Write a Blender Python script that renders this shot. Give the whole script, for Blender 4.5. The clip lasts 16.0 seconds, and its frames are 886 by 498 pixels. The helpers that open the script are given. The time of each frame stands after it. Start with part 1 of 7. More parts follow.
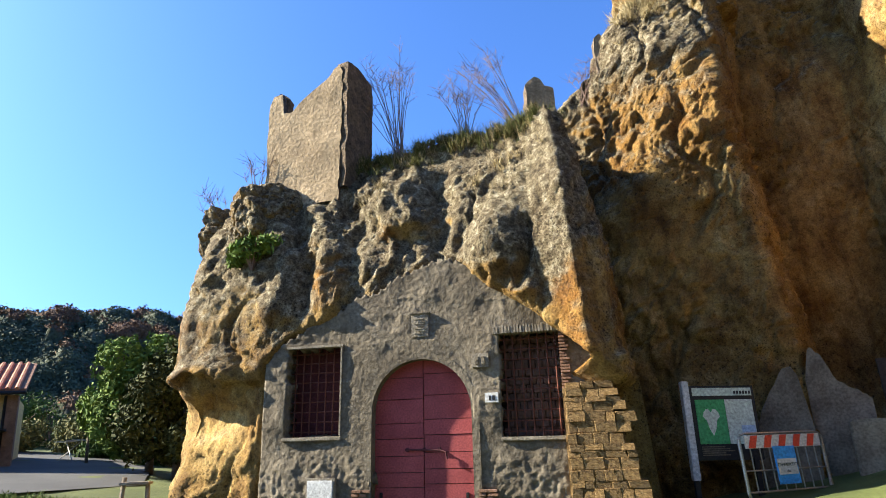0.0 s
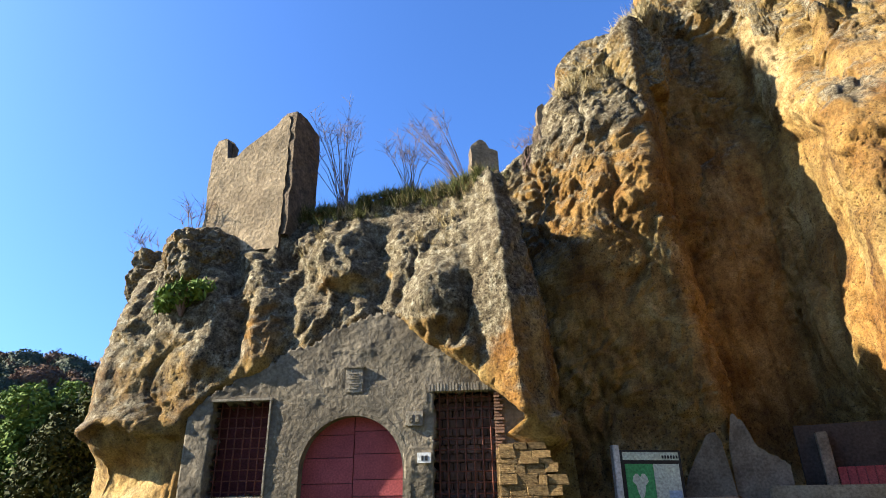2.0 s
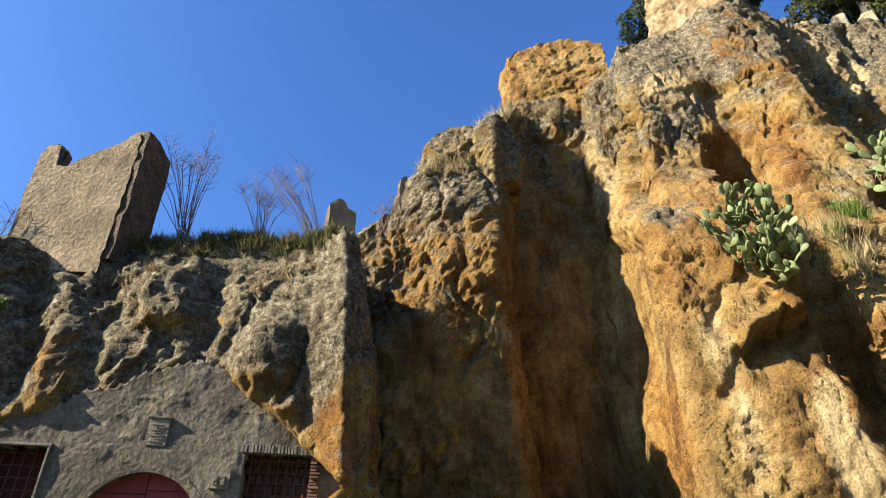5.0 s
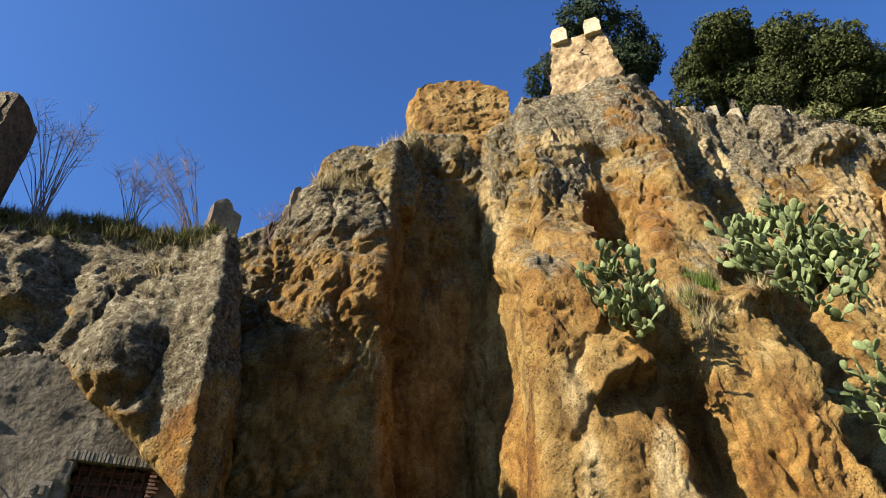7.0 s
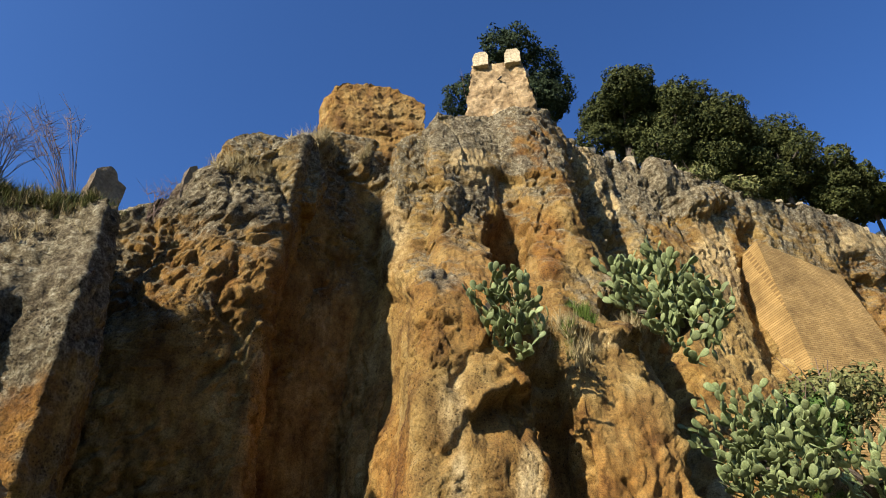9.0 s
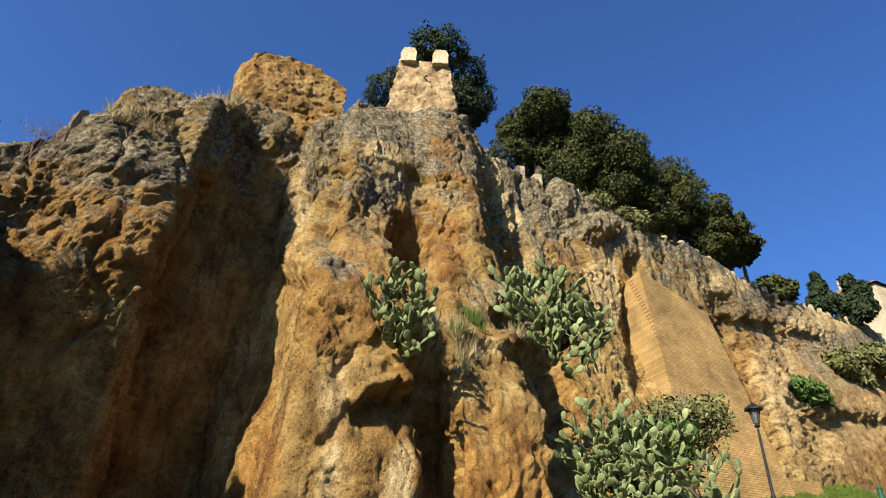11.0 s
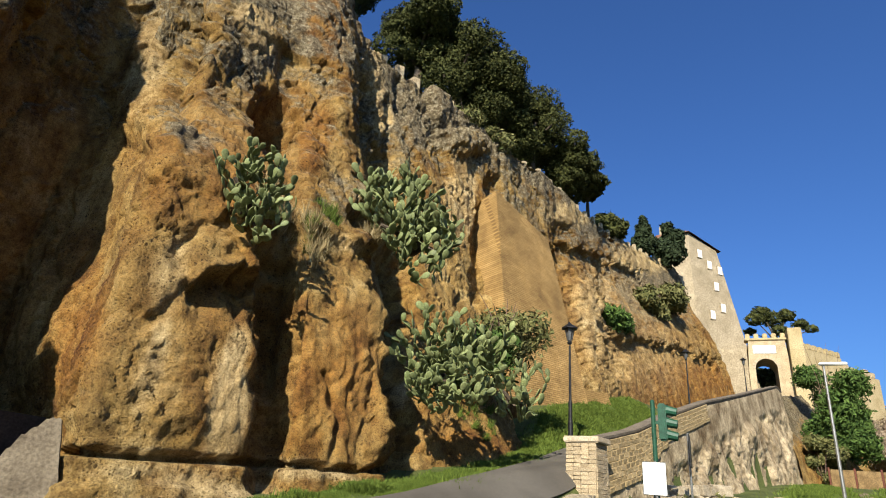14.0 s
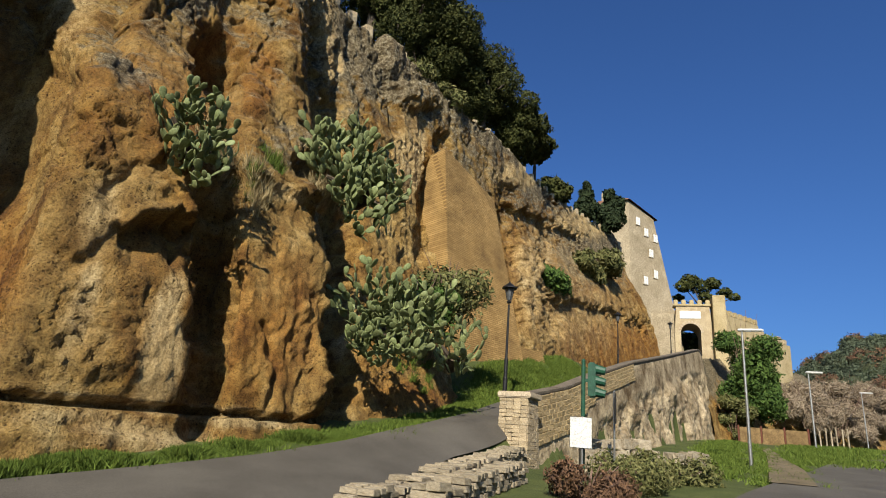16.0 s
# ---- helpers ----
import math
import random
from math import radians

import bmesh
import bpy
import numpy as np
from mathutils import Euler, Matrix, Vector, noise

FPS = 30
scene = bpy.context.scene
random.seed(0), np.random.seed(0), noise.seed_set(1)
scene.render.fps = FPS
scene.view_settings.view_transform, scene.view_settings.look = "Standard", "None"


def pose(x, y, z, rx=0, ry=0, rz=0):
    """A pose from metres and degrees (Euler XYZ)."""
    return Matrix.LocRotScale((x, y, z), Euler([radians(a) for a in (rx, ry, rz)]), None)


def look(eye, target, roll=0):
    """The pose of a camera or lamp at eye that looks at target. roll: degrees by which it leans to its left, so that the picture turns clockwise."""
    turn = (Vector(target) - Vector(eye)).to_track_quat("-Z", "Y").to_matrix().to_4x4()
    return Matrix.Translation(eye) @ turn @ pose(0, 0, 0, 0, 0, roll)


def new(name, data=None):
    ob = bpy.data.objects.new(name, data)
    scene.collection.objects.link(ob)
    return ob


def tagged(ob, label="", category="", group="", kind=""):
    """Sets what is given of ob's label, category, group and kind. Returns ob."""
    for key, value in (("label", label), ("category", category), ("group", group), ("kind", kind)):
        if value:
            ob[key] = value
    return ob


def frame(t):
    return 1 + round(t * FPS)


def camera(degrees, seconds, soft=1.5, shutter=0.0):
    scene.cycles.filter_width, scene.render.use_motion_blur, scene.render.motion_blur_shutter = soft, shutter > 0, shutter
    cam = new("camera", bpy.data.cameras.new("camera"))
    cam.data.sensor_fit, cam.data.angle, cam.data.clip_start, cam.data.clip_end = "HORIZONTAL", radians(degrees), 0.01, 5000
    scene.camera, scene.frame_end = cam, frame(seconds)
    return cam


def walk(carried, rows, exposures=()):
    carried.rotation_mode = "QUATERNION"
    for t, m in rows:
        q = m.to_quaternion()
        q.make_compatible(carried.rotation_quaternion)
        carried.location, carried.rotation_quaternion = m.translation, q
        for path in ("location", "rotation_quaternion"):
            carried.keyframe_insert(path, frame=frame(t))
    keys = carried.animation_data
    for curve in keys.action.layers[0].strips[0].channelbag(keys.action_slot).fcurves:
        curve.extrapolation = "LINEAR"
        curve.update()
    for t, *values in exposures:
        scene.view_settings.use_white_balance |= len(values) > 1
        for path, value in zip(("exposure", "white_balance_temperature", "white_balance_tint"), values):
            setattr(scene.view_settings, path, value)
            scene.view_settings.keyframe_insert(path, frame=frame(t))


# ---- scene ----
cam = camera(73.23, 16.0, 1.0)
PATH = [
    (0.0, pose(0, 0, 1.65, 108.579, 5.279, 13.091)),
    (0.5, pose(0, 0, 1.65, 109.600, 5.229, 12.306)),
    (1.0, pose(0, 0, 1.65, 110.877, 5.128, 10.981)),
    (1.5, pose(0, 0, 1.65, 112.244, 4.946, 9.016)),
    (2.0, pose(0, 0, 1.65, 113.313, 4.732, 6.780)),
    (2.5, pose(0, 0, 1.65, 114.317, 4.465, 4.390)),
    (3.0, pose(0, 0, 1.65, 115.312, 4.222, 1.748)),
    (3.5, pose(0, 0, 1.65, 116.417, 3.952, -1.016)),
    (4.0, pose(0, 0, 1.65, 117.253, 3.612, -3.963)),
    (6.5, pose(0, 0, 1.65, 119.869, 1.675, -20.135)),
    (7.0, pose(0, 0, 1.65, 120.185, 1.276, -23.527)),
    (7.5, pose(0, 0, 1.65, 120.496, 0.892, -26.784)),
    (8.0, pose(0, 0, 1.65, 120.724, 0.556, -29.836)),
    (8.5, pose(0, 0, 1.65, 120.855, 0.198, -32.848)),
    (9.0, pose(0, 0, 1.65, 120.894, -0.162, -35.771)),
    (9.5, pose(0, 0, 1.65, 120.921, -0.592, -38.801)),
    (10.0, pose(0, 0, 1.65, 120.993, -1.058, -41.872)),
    (12.5, pose(0, 0, 1.65, 118.811, -3.129, -56.643)),
    (13.0, pose(0, 0, 1.65, 116.660, -3.459, -59.151)),
    (13.5, pose(0, 0, 1.65, 113.960, -3.725, -61.460)),
    (14.0, pose(0, 0, 1.65, 112.024, -4.000, -63.744)),
    (14.5, pose(0, 0, 1.65, 110.541, -4.290, -65.890)),
    (15.0, pose(0, 0, 1.65, 109.475, -4.450, -67.636)),
    (15.5, pose(0, 0, 1.65, 108.811, -4.633, -68.867)),
    (16.0, pose(0, 0, 1.65, 108.279, -4.753, -69.641)),
]
from mathutils.bvhtree import BVHTree

EXPOSURES = [(0.0, 2.36), (3.5, 2.1), (7.0, 1.58), (9.0, 1.28), (12.5, 1.48), (14.0, 1.14), (16.0, 0.74)]
walk(cam, PATH, EXPOSURES)

# ---- light ----
SUN_AZ, SUN_EL = -99.5, 33.0        # degrees from +y towards +x, and above the horizon
world = bpy.data.worlds.new("sky")
scene.world = world
world.use_nodes = True
wn = world.node_tree.nodes
sky = wn.new("ShaderNodeTexSky")
sky.sky_type = "NISHITA"
sky.sun_disc = False
sky.sun_elevation = radians(SUN_EL)
sky.sun_rotation = radians(SUN_AZ)
sky.air_density, sky.dust_density, sky.ozone_density = 1.0, 2.4, 3.2
tint = wn.new("ShaderNodeMix")            # clear winter air: a deeper blue
tint.data_type, tint.blend_type = "RGBA", "MULTIPLY"
tint.inputs[0].default_value = 1.0
tint.inputs[7].default_value = (0.54, 0.91, 1.47, 1)
world.node_tree.links.new(sky.outputs[0], tint.inputs[6])
world.node_tree.links.new(tint.outputs[2], wn["Background"].inputs[0])
wn["Background"].inputs[1].default_value = 0.050
sun_dir = Vector((math.sin(radians(SUN_AZ)) * math.cos(radians(SUN_EL)), math.cos(radians(SUN_AZ)) * math.cos(radians(SUN_EL)), math.sin(radians(SUN_EL))))
sun_data = bpy.data.lights.new("sun", "SUN")
sun_data.energy, sun_data.angle, sun_data.color = 5.0, radians(0.5), (1.0, 0.92, 0.76)
sun = new("sun", sun_data)
sun.matrix_world = look(sun_dir * 100, (0, 0, 0))


# ---- arithmetic ----
def lerp_at(x, xs, ys):
    return np.interp(x, xs, ys)


def smooth(a, b, x):
    f = np.clip((x - a) / (b - a), 0, 1)
    return f * f * (3 - 2 * f)


def hashed(ix, iy, iz, seed):
    n = (ix * 374761393 + iy * 668265263 + iz * 2147483647 + seed * 974634777) & 0xFFFFFFFF
    n = ((n ^ (n >> 13)) * 1274126177) & 0xFFFFFFFF
    n = ((n ^ (n >> 16)) * 2246822519) & 0xFFFFFFFF
    return (n ^ (n >> 15)) / 4294967295.0


def value_noise(p, seed=0):
    """Smooth noise from -1 to 1 at the rows of p."""
    c = np.floor(p).astype(np.int64)
    f = p - c
    f = f * f * f * (f * (f * 6 - 15) + 10)
    out = 0
    for dx in (0, 1):
        for dy in (0, 1):
            for dz in (0, 1):
                w = (f[:, 0] if dx else 1 - f[:, 0]) * (f[:, 1] if dy else 1 - f[:, 1]) * (f[:, 2] if dz else 1 - f[:, 2])
                out = out + w * hashed(c[:, 0] + dx, c[:, 1] + dy, c[:, 2] + dz, seed)
    return out * 2 - 1


def fbm(p, octaves=4, seed=0, gain=0.5):
    out, amp = 0, 1.0
    for k in range(octaves):
        out = out + amp * value_noise(p * 2.03**k, seed + 17 * k)
        amp *= gain
    return out


def ridged(p, octaves=3, seed=0):
    out, amp = 0, 1.0
    for k in range(octaves):
        out = out + amp * (1 - 2 * np.abs(value_noise(p * 2.1**k, seed + 31 * k)))
        amp *= 0.5
    return out


def cells(p, seed=0):
    """Distance to the nearest and second nearest of scattered points, and the nearest one's own random number."""
    c = np.floor(p).astype(np.int64)
    d1 = np.full(len(p), 9.0)
    d2 = np.full(len(p), 9.0)
    own = np.zeros(len(p))
    for dx in (-1, 0, 1):
        for dy in (-1, 0, 1):
            for dz in (-1, 0, 1):
                q = c + (dx, dy, dz)
                at = q + np.stack([hashed(q[:, 0], q[:, 1], q[:, 2], seed + s) for s in (1, 2, 3)], 1)
                d = np.linalg.norm(at - p, axis=1)
                r = hashed(q[:, 0], q[:, 1], q[:, 2], seed + 9)
                near = d < d1
                d2 = np.where(near, d1, np.minimum(d2, d))
                own = np.where(near, r, own)
                d1 = np.where(near, d, d1)
    return d1, d2, own


def facets(p, seed=0):
    """Angular chips: the upper hull of many tilted pyramids, one for each scattered cell; and how far a place is from a joint."""
    c = np.floor(p).astype(np.int64)
    best = np.full(len(p), -9.0)
    second = np.full(len(p), -9.0)
    for dx in (-1, 0, 1):
        for dy in (-1, 0, 1):
            for dz in (-1, 0, 1):
                q = c + (dx, dy, dz)
                r = [hashed(q[:, 0], q[:, 1], q[:, 2], seed + s) for s in (1, 2, 3, 4, 5, 6, 7)]
                off = p - (q + np.stack(r[:3], 1))
                h = (off * (np.stack(r[3:6], 1) - 0.5)).sum(1) * 1.3 + r[6] * 0.55 - 0.85 * np.abs(off).max(1) - 0.25 * (off**2).sum(1)
                second = np.where(h > best, best, np.maximum(second, h))
                best = np.maximum(best, h)
    return best + 0.05, best - second


# ---- meshes ----
def mesh_from(name, verts, faces, material, smooth_shade=True):
    me = bpy.data.meshes.new(name)
    v = np.ascontiguousarray(verts, dtype=np.float32).reshape(-1, 3)
    if isinstance(faces, np.ndarray):
        n, k = faces.shape
        me.vertices.add(len(v))
        me.vertices.foreach_set("co", v.ravel())
        me.loops.add(n * k)
        me.loops.foreach_set("vertex_index", faces.astype(np.int32).ravel())
        me.polygons.add(n)
        me.polygons.foreach_set("loop_start", (np.arange(n) * k).astype(np.int32))
        me.update(calc_edges=True)
    else:
        me.from_pydata([tuple(p) for p in v.tolist()], [], [tuple(f) for f in faces])
    me.materials.append(material)
    if smooth_shade:
        me.polygons.foreach_set("use_smooth", np.ones(len(me.polygons), dtype=bool))
    me.update()
    return me


def grid_faces(rows, cols):
    i = np.arange((rows - 1) * cols).reshape(rows - 1, cols)[:, :-1].ravel()
    return np.stack([i, i + 1, i + cols + 1, i + cols], 1)


def part(name, shape, material, parent=None, label="", smooth_shade=False):
    """One mesh object, under a thing or part if given, from a bmesh or a mesh."""
    if isinstance(shape, bmesh.types.BMesh):
        me = bpy.data.meshes.new(name)
        shape.to_mesh(me)
        shape.free()
        me.materials.append(material)
        if smooth_shade:
            me.polygons.foreach_set("use_smooth", [True] * len(me.polygons))
    else:
        me = shape
    ob = new(name, me)
    if parent:
        ob.parent = parent
    if label:
        tagged(ob, label)
    return ob


def empty(name, m=None):
    ob = new(name)
    ob.empty_display_size = 0.2
    if m is not None:
        ob.matrix_world = m
    return ob


def box(bm, x0, y0, z0, x1, y1, z1, bevel=0.0, m=None):
    """Adds a box between two corners to bm."""
    made = bmesh.ops.create_cube(bm, size=1.0)["verts"]
    bmesh.ops.transform(bm, matrix=Matrix.Translation(((x0 + x1) / 2, (y0 + y1) / 2, (z0 + z1) / 2)) @ Matrix.Diagonal((abs(x1 - x0), abs(y1 - y0), abs(z1 - z0), 1)), verts=made)
    if bevel:
        edges = list({e for v in made for e in v.link_edges})
        made = list({v for f in bmesh.ops.bevel(bm, geom=edges, offset=bevel, segments=2, affect="EDGES")["faces"] for v in f.verts} | {v for v in made if v.is_valid})
    if m is not None:
        bmesh.ops.transform(bm, matrix=m, verts=made)
    return bm


def one_box(*a, **k):
    return box(bmesh.new(), *a, **k)


def tube(bm, points, radii, sides=8):
    """Adds a round tube along points to bm, with caps."""
    rings = []
    pts = [Vector(p) for p in points]
    if not isinstance(radii, (list, tuple)):
        radii = [radii] * len(pts)
    for k, p in enumerate(pts):
        ahead = (pts[min(k + 1, len(pts) - 1)] - pts[max(k - 1, 0)]).normalized()
        side = ahead.cross(Vector((0, 0, 1)) if abs(ahead.z) < 0.9 else Vector((1, 0, 0))).normalized()
        up = side.cross(ahead)
        rings.append([bm.verts.new(p + radii[k] * (math.cos(a) * side + math.sin(a) * up)) for a in [2 * math.pi * n / sides for n in range(sides)]])
    for r0, r1 in zip(rings, rings[1:]):
        for n in range(sides):
            bm.faces.new((r0[n], r0[(n + 1) % sides], r1[(n + 1) % sides], r1[n]))
    bm.faces.new(list(reversed(rings[0])))
    bm.faces.new(rings[-1])
    return bm


def one_tube(points, radii, sides=8):
    return tube(bmesh.new(), points, radii, sides)


# ---- materials ----
def material(name, rough=0.9, metal=0.0):
    m = bpy.data.materials.new(name)
    m.use_nodes = True
    bsdf = m.node_tree.nodes["Principled BSDF"]
    bsdf.inputs["Roughness"].default_value = rough
    bsdf.inputs["Metallic"].default_value = metal
    bsdf.inputs["Specular IOR Level"].default_value = 0.25
    return m, m.node_tree.nodes, m.node_tree.links, bsdf


def noise_node(nodes, links, scale, detail=6.0, rough=0.6, stretch=None, kind="ShaderNodeTexNoise"):
    coord = nodes.new("ShaderNodeTexCoord")
    tex = nodes.new(kind)
    tex.inputs["Scale"].default_value = scale
    if kind == "ShaderNodeTexNoise":
        tex.inputs["Detail"].default_value = detail
        tex.inputs["Roughness"].default_value = rough
    if stretch:
        mp = nodes.new("ShaderNodeMapping")
        mp.inputs["Scale"].default_value = stretch
        links.new(coord.outputs["Object"], mp.inputs[0])
        links.new(mp.outputs[0], tex.inputs["Vector"])
    else:
        links.new(coord.outputs["Object"], tex.inputs["Vector"])
    return tex


def ramp_node(nodes, links, source, stops):
    ramp = nodes.new("ShaderNodeValToRGB")
    while len(ramp.color_ramp.elements) < len(stops):
        ramp.color_ramp.elements.new(0.5)
    for e, (pos, col) in zip(ramp.color_ramp.elements, stops):
        e.position, e.color = pos, (*col, 1) if len(col) == 3 else col
    links.new(source, ramp.inputs[0])
    return ramp


def mix_node(nodes, links, factor, a, b, mode="MIX"):
    mix = nodes.new("ShaderNodeMix")
    mix.data_type, mix.blend_type = "RGBA", mode
    for socket, value in ((mix.inputs[0], factor), (mix.inputs[6], a), (mix.inputs[7], b)):
        if isinstance(value, (int, float)):
            socket.default_value = value
        elif isinstance(value, tuple):
            socket.default_value = (*value, 1)
        else:
            links.new(value, socket)
    return mix.outputs[2]


def bump_node(nodes, links, bsdf, height, strength, distance):
    bump = nodes.new("ShaderNodeBump")
    bump.inputs["Strength"].default_value, bump.inputs["Distance"].default_value = strength, distance
    links.new(height, bump.inputs["Height"])
    links.new(bump.outputs[0], bsdf.inputs["Normal"])


def mottled(name, dark, light, scale=3.0, grain=40.0, rough=0.85, metal=0.0, bump=0.3, depth=0.01, per_piece=0.0):
    """A two-tone surface with broad stains and a fine grain; per_piece varies it from object to object."""
    m, nodes, links, bsdf = material(name, rough, metal)
    broad = noise_node(nodes, links, scale, 5)
    fine = noise_node(nodes, links, grain, 5, 0.6)
    col = ramp_node(nodes, links, broad.outputs[0], [(0.3, dark), (0.7, light)]).outputs[0]
    speck = ramp_node(nodes, links, fine.outputs[0], [(0.32, (0.62, 0.61, 0.60)), (0.68, (1.28, 1.28, 1.28))]).outputs[0]
    col = mix_node(nodes, links, 1.0, col, speck, "MULTIPLY")
    if per_piece:
        info = nodes.new("ShaderNodeObjectInfo")
        geo = nodes.new("ShaderNodeNewGeometry")
        add = nodes.new("ShaderNodeMath")
        add.operation = "ADD"
        links.new(info.outputs["Random"], add.inputs[0])
        links.new(geo.outputs["Random Per Island"], add.inputs[1])
        fr = nodes.new("ShaderNodeMath")
        fr.operation = "FRACT"
        links.new(add.outputs[0], fr.inputs[0])
        tone = ramp_node(nodes, links, fr.outputs[0], [(0.0, (1 - per_piece,) * 3), (1.0, (1 + per_piece,) * 3)]).outputs[0]
        col = mix_node(nodes, links, 1.0, col, tone, "MULTIPLY")
    links.new(col, bsdf.inputs["Base Color"])
    if bump:
        bump_node(nodes, links, bsdf, fine.outputs[0], bump, depth)
    return m


def rock_material():
    """Soft volcanic tuff: brown to orange where it is freshly broken, cream scars, grey lichen on weathered upper and upward faces, pits and crumbs."""
    m, nodes, links, bsdf = material("tuff", 0.97)
    broad = noise_node(nodes, links, 0.33, 6, 0.62, (1, 1, 0.5))
    mid = noise_node(nodes, links, 1.3, 9, 0.64, (1, 1, 0.7))
    fine = noise_node(nodes, links, 6.5, 10, 0.70)
    crumb = noise_node(nodes, links, 26.0, 5, 0.65)
    brown = ramp_node(nodes, links, mid.outputs[0], [(0.30, (0.088, 0.038, 0.008)), (0.43, (0.174, 0.085, 0.018)), (0.55, (0.273, 0.157, 0.040)), (0.72, (0.383, 0.252, 0.080))]).outputs[0]
    dusty = ramp_node(nodes, links, mid.outputs[0], [(0.32, (0.153, 0.092, 0.028)), (0.52, (0.292, 0.194, 0.067)), (0.70, (0.432, 0.321, 0.146))]).outputs[0]
    orange = ramp_node(nodes, links, mid.outputs[0], [(0.32, (0.114, 0.043, 0.009)), (0.50, (0.230, 0.109, 0.023)), (0.70, (0.325, 0.186, 0.053))]).outputs[0]
    cream = ramp_node(nodes, links, mid.outputs[0], [(0.30, (0.269, 0.182, 0.076)), (0.50, (0.381, 0.272, 0.127)), (0.70, (0.515, 0.400, 0.215))]).outputs[0]
    sel = ramp_node(nodes, links, broad.outputs[0], [(0.40, (0, 0, 0)), (0.60, (0.9, 0.9, 0.9))]).outputs[0]
    col = mix_node(nodes, links, sel, brown, dusty)

    def patch(name, low, high):
        """A mask with crumbled edges from one of the mesh's patch values."""
        attr = nodes.new("ShaderNodeAttribute")
        attr.attribute_name = name
        add = nodes.new("ShaderNodeMath")
        add.operation = "MULTIPLY_ADD"
        links.new(fine.outputs[0], add.inputs[0])
        add.inputs[1].default_value = 0.55
        links.new(attr.outputs["Fac"], add.inputs[2])
        return ramp_node(nodes, links, add.outputs[0], [(low, (0, 0, 0)), (high, (1, 1, 1))]).outputs[0]

    col = mix_node(nodes, links, patch("ochre", 0.42, 0.95), col, orange)
    # lichen
    lich = ramp_node(nodes, links, fine.outputs[0], [(0.32, (0.050, 0.039, 0.022)), (0.48, (0.125, 0.100, 0.060)), (0.58, (0.207, 0.179, 0.118)), (0.70, (0.325, 0.296, 0.218))]).outputs[0]
    geo = nodes.new("ShaderNodeNewGeometry")
    sep = nodes.new("ShaderNodeSeparateXYZ")
    links.new(geo.outputs["Normal"], sep.inputs[0])
    attr = nodes.new("ShaderNodeAttribute")
    attr.attribute_name = "lichen"
    n2 = noise_node(nodes, links, 0.8, 10, 0.70)
    acc = nodes.new("ShaderNodeMath")
    acc.operation = "MULTIPLY_ADD"
    links.new(sep.outputs["Z"], acc.inputs[0])
    acc.inputs[1].default_value = 0.25
    links.new(attr.outputs["Fac"], acc.inputs[2])
    acc2 = nodes.new("ShaderNodeMath")
    acc2.operation = "ADD"
    links.new(acc.outputs[0], acc2.inputs[0])
    links.new(n2.outputs[0], acc2.inputs[1])
    lsel = ramp_node(nodes, links, acc2.outputs[0], [(0.58, (0, 0, 0)), (0.76, (0.92, 0.92, 0.92))]).outputs[0]
    col = mix_node(nodes, links, lsel, col, lich)
    col = mix_node(nodes, links, patch("pale", 0.45, 0.85), col, cream)
    grain = ramp_node(nodes, links, fine.outputs[0], [(0.34, (0.58, 0.55, 0.51)), (0.46, (0.92, 0.91, 0.90)), (0.54, (1.04, 1.04, 1.04)), (0.66, (1.22, 1.22, 1.22))]).outputs[0]
    speck = ramp_node(nodes, links, crumb.outputs[0], [(0.34, (0.62, 0.60, 0.57)), (0.50, (1.0, 1.0, 1.0)), (0.66, (1.25, 1.25, 1.25))]).outputs[0]
    col = mix_node(nodes, links, 0.9, col, grain, "MULTIPLY")
    col = mix_node(nodes, links, 0.8, col, speck, "MULTIPLY")
    # streaks that water has left down the face
    streak = noise_node(nodes, links, 1.0, 9, 0.70, (2.4, 2.4, 0.14))
    smask = ramp_node(nodes, links, streak.outputs[0], [(0.34, (0.50, 0.45, 0.40)), (0.47, (1, 1, 1)), (0.62, (1.05, 1.05, 1.03)), (0.74, (1.45, 1.45, 1.42))]).outputs[0]
    col = mix_node(nodes, links, 0.7, col, smask, "MULTIPLY")
    # pits of three sizes, their shade painted into the colour, fewer where the face is smooth
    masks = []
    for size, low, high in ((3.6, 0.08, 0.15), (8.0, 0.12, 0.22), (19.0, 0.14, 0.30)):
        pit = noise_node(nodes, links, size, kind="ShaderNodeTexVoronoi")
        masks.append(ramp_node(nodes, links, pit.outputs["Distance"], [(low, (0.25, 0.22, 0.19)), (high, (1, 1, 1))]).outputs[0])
    pit_shade = mix_node(nodes, links, 1.0, mix_node(nodes, links, 1.0, masks[0], masks[1], "MULTIPLY"), masks[2], "MULTIPLY")
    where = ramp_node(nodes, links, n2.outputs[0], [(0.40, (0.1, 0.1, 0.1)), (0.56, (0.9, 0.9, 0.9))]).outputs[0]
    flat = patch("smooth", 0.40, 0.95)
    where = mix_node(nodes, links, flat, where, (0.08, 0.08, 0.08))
    pits = mix_node(nodes, links, where, (1.0, 1.0, 1.0), pit_shade)
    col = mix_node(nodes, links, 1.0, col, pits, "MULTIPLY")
    links.new(col, bsdf.inputs["Base Color"])
    height = mix_node(nodes, links, 0.18, fine.outputs[0], crumb.outputs[0])
    height = mix_node(nodes, links, 0.22, height, pits)
    height = mix_node(nodes, links, mix_node(nodes, links, flat, (0.0, 0.0, 0.0), (0.6, 0.6, 0.6)), height, (0.5, 0.5, 0.5))
    bump_node(nodes, links, bsdf, height, 1.0, 0.22)
    return m


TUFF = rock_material()

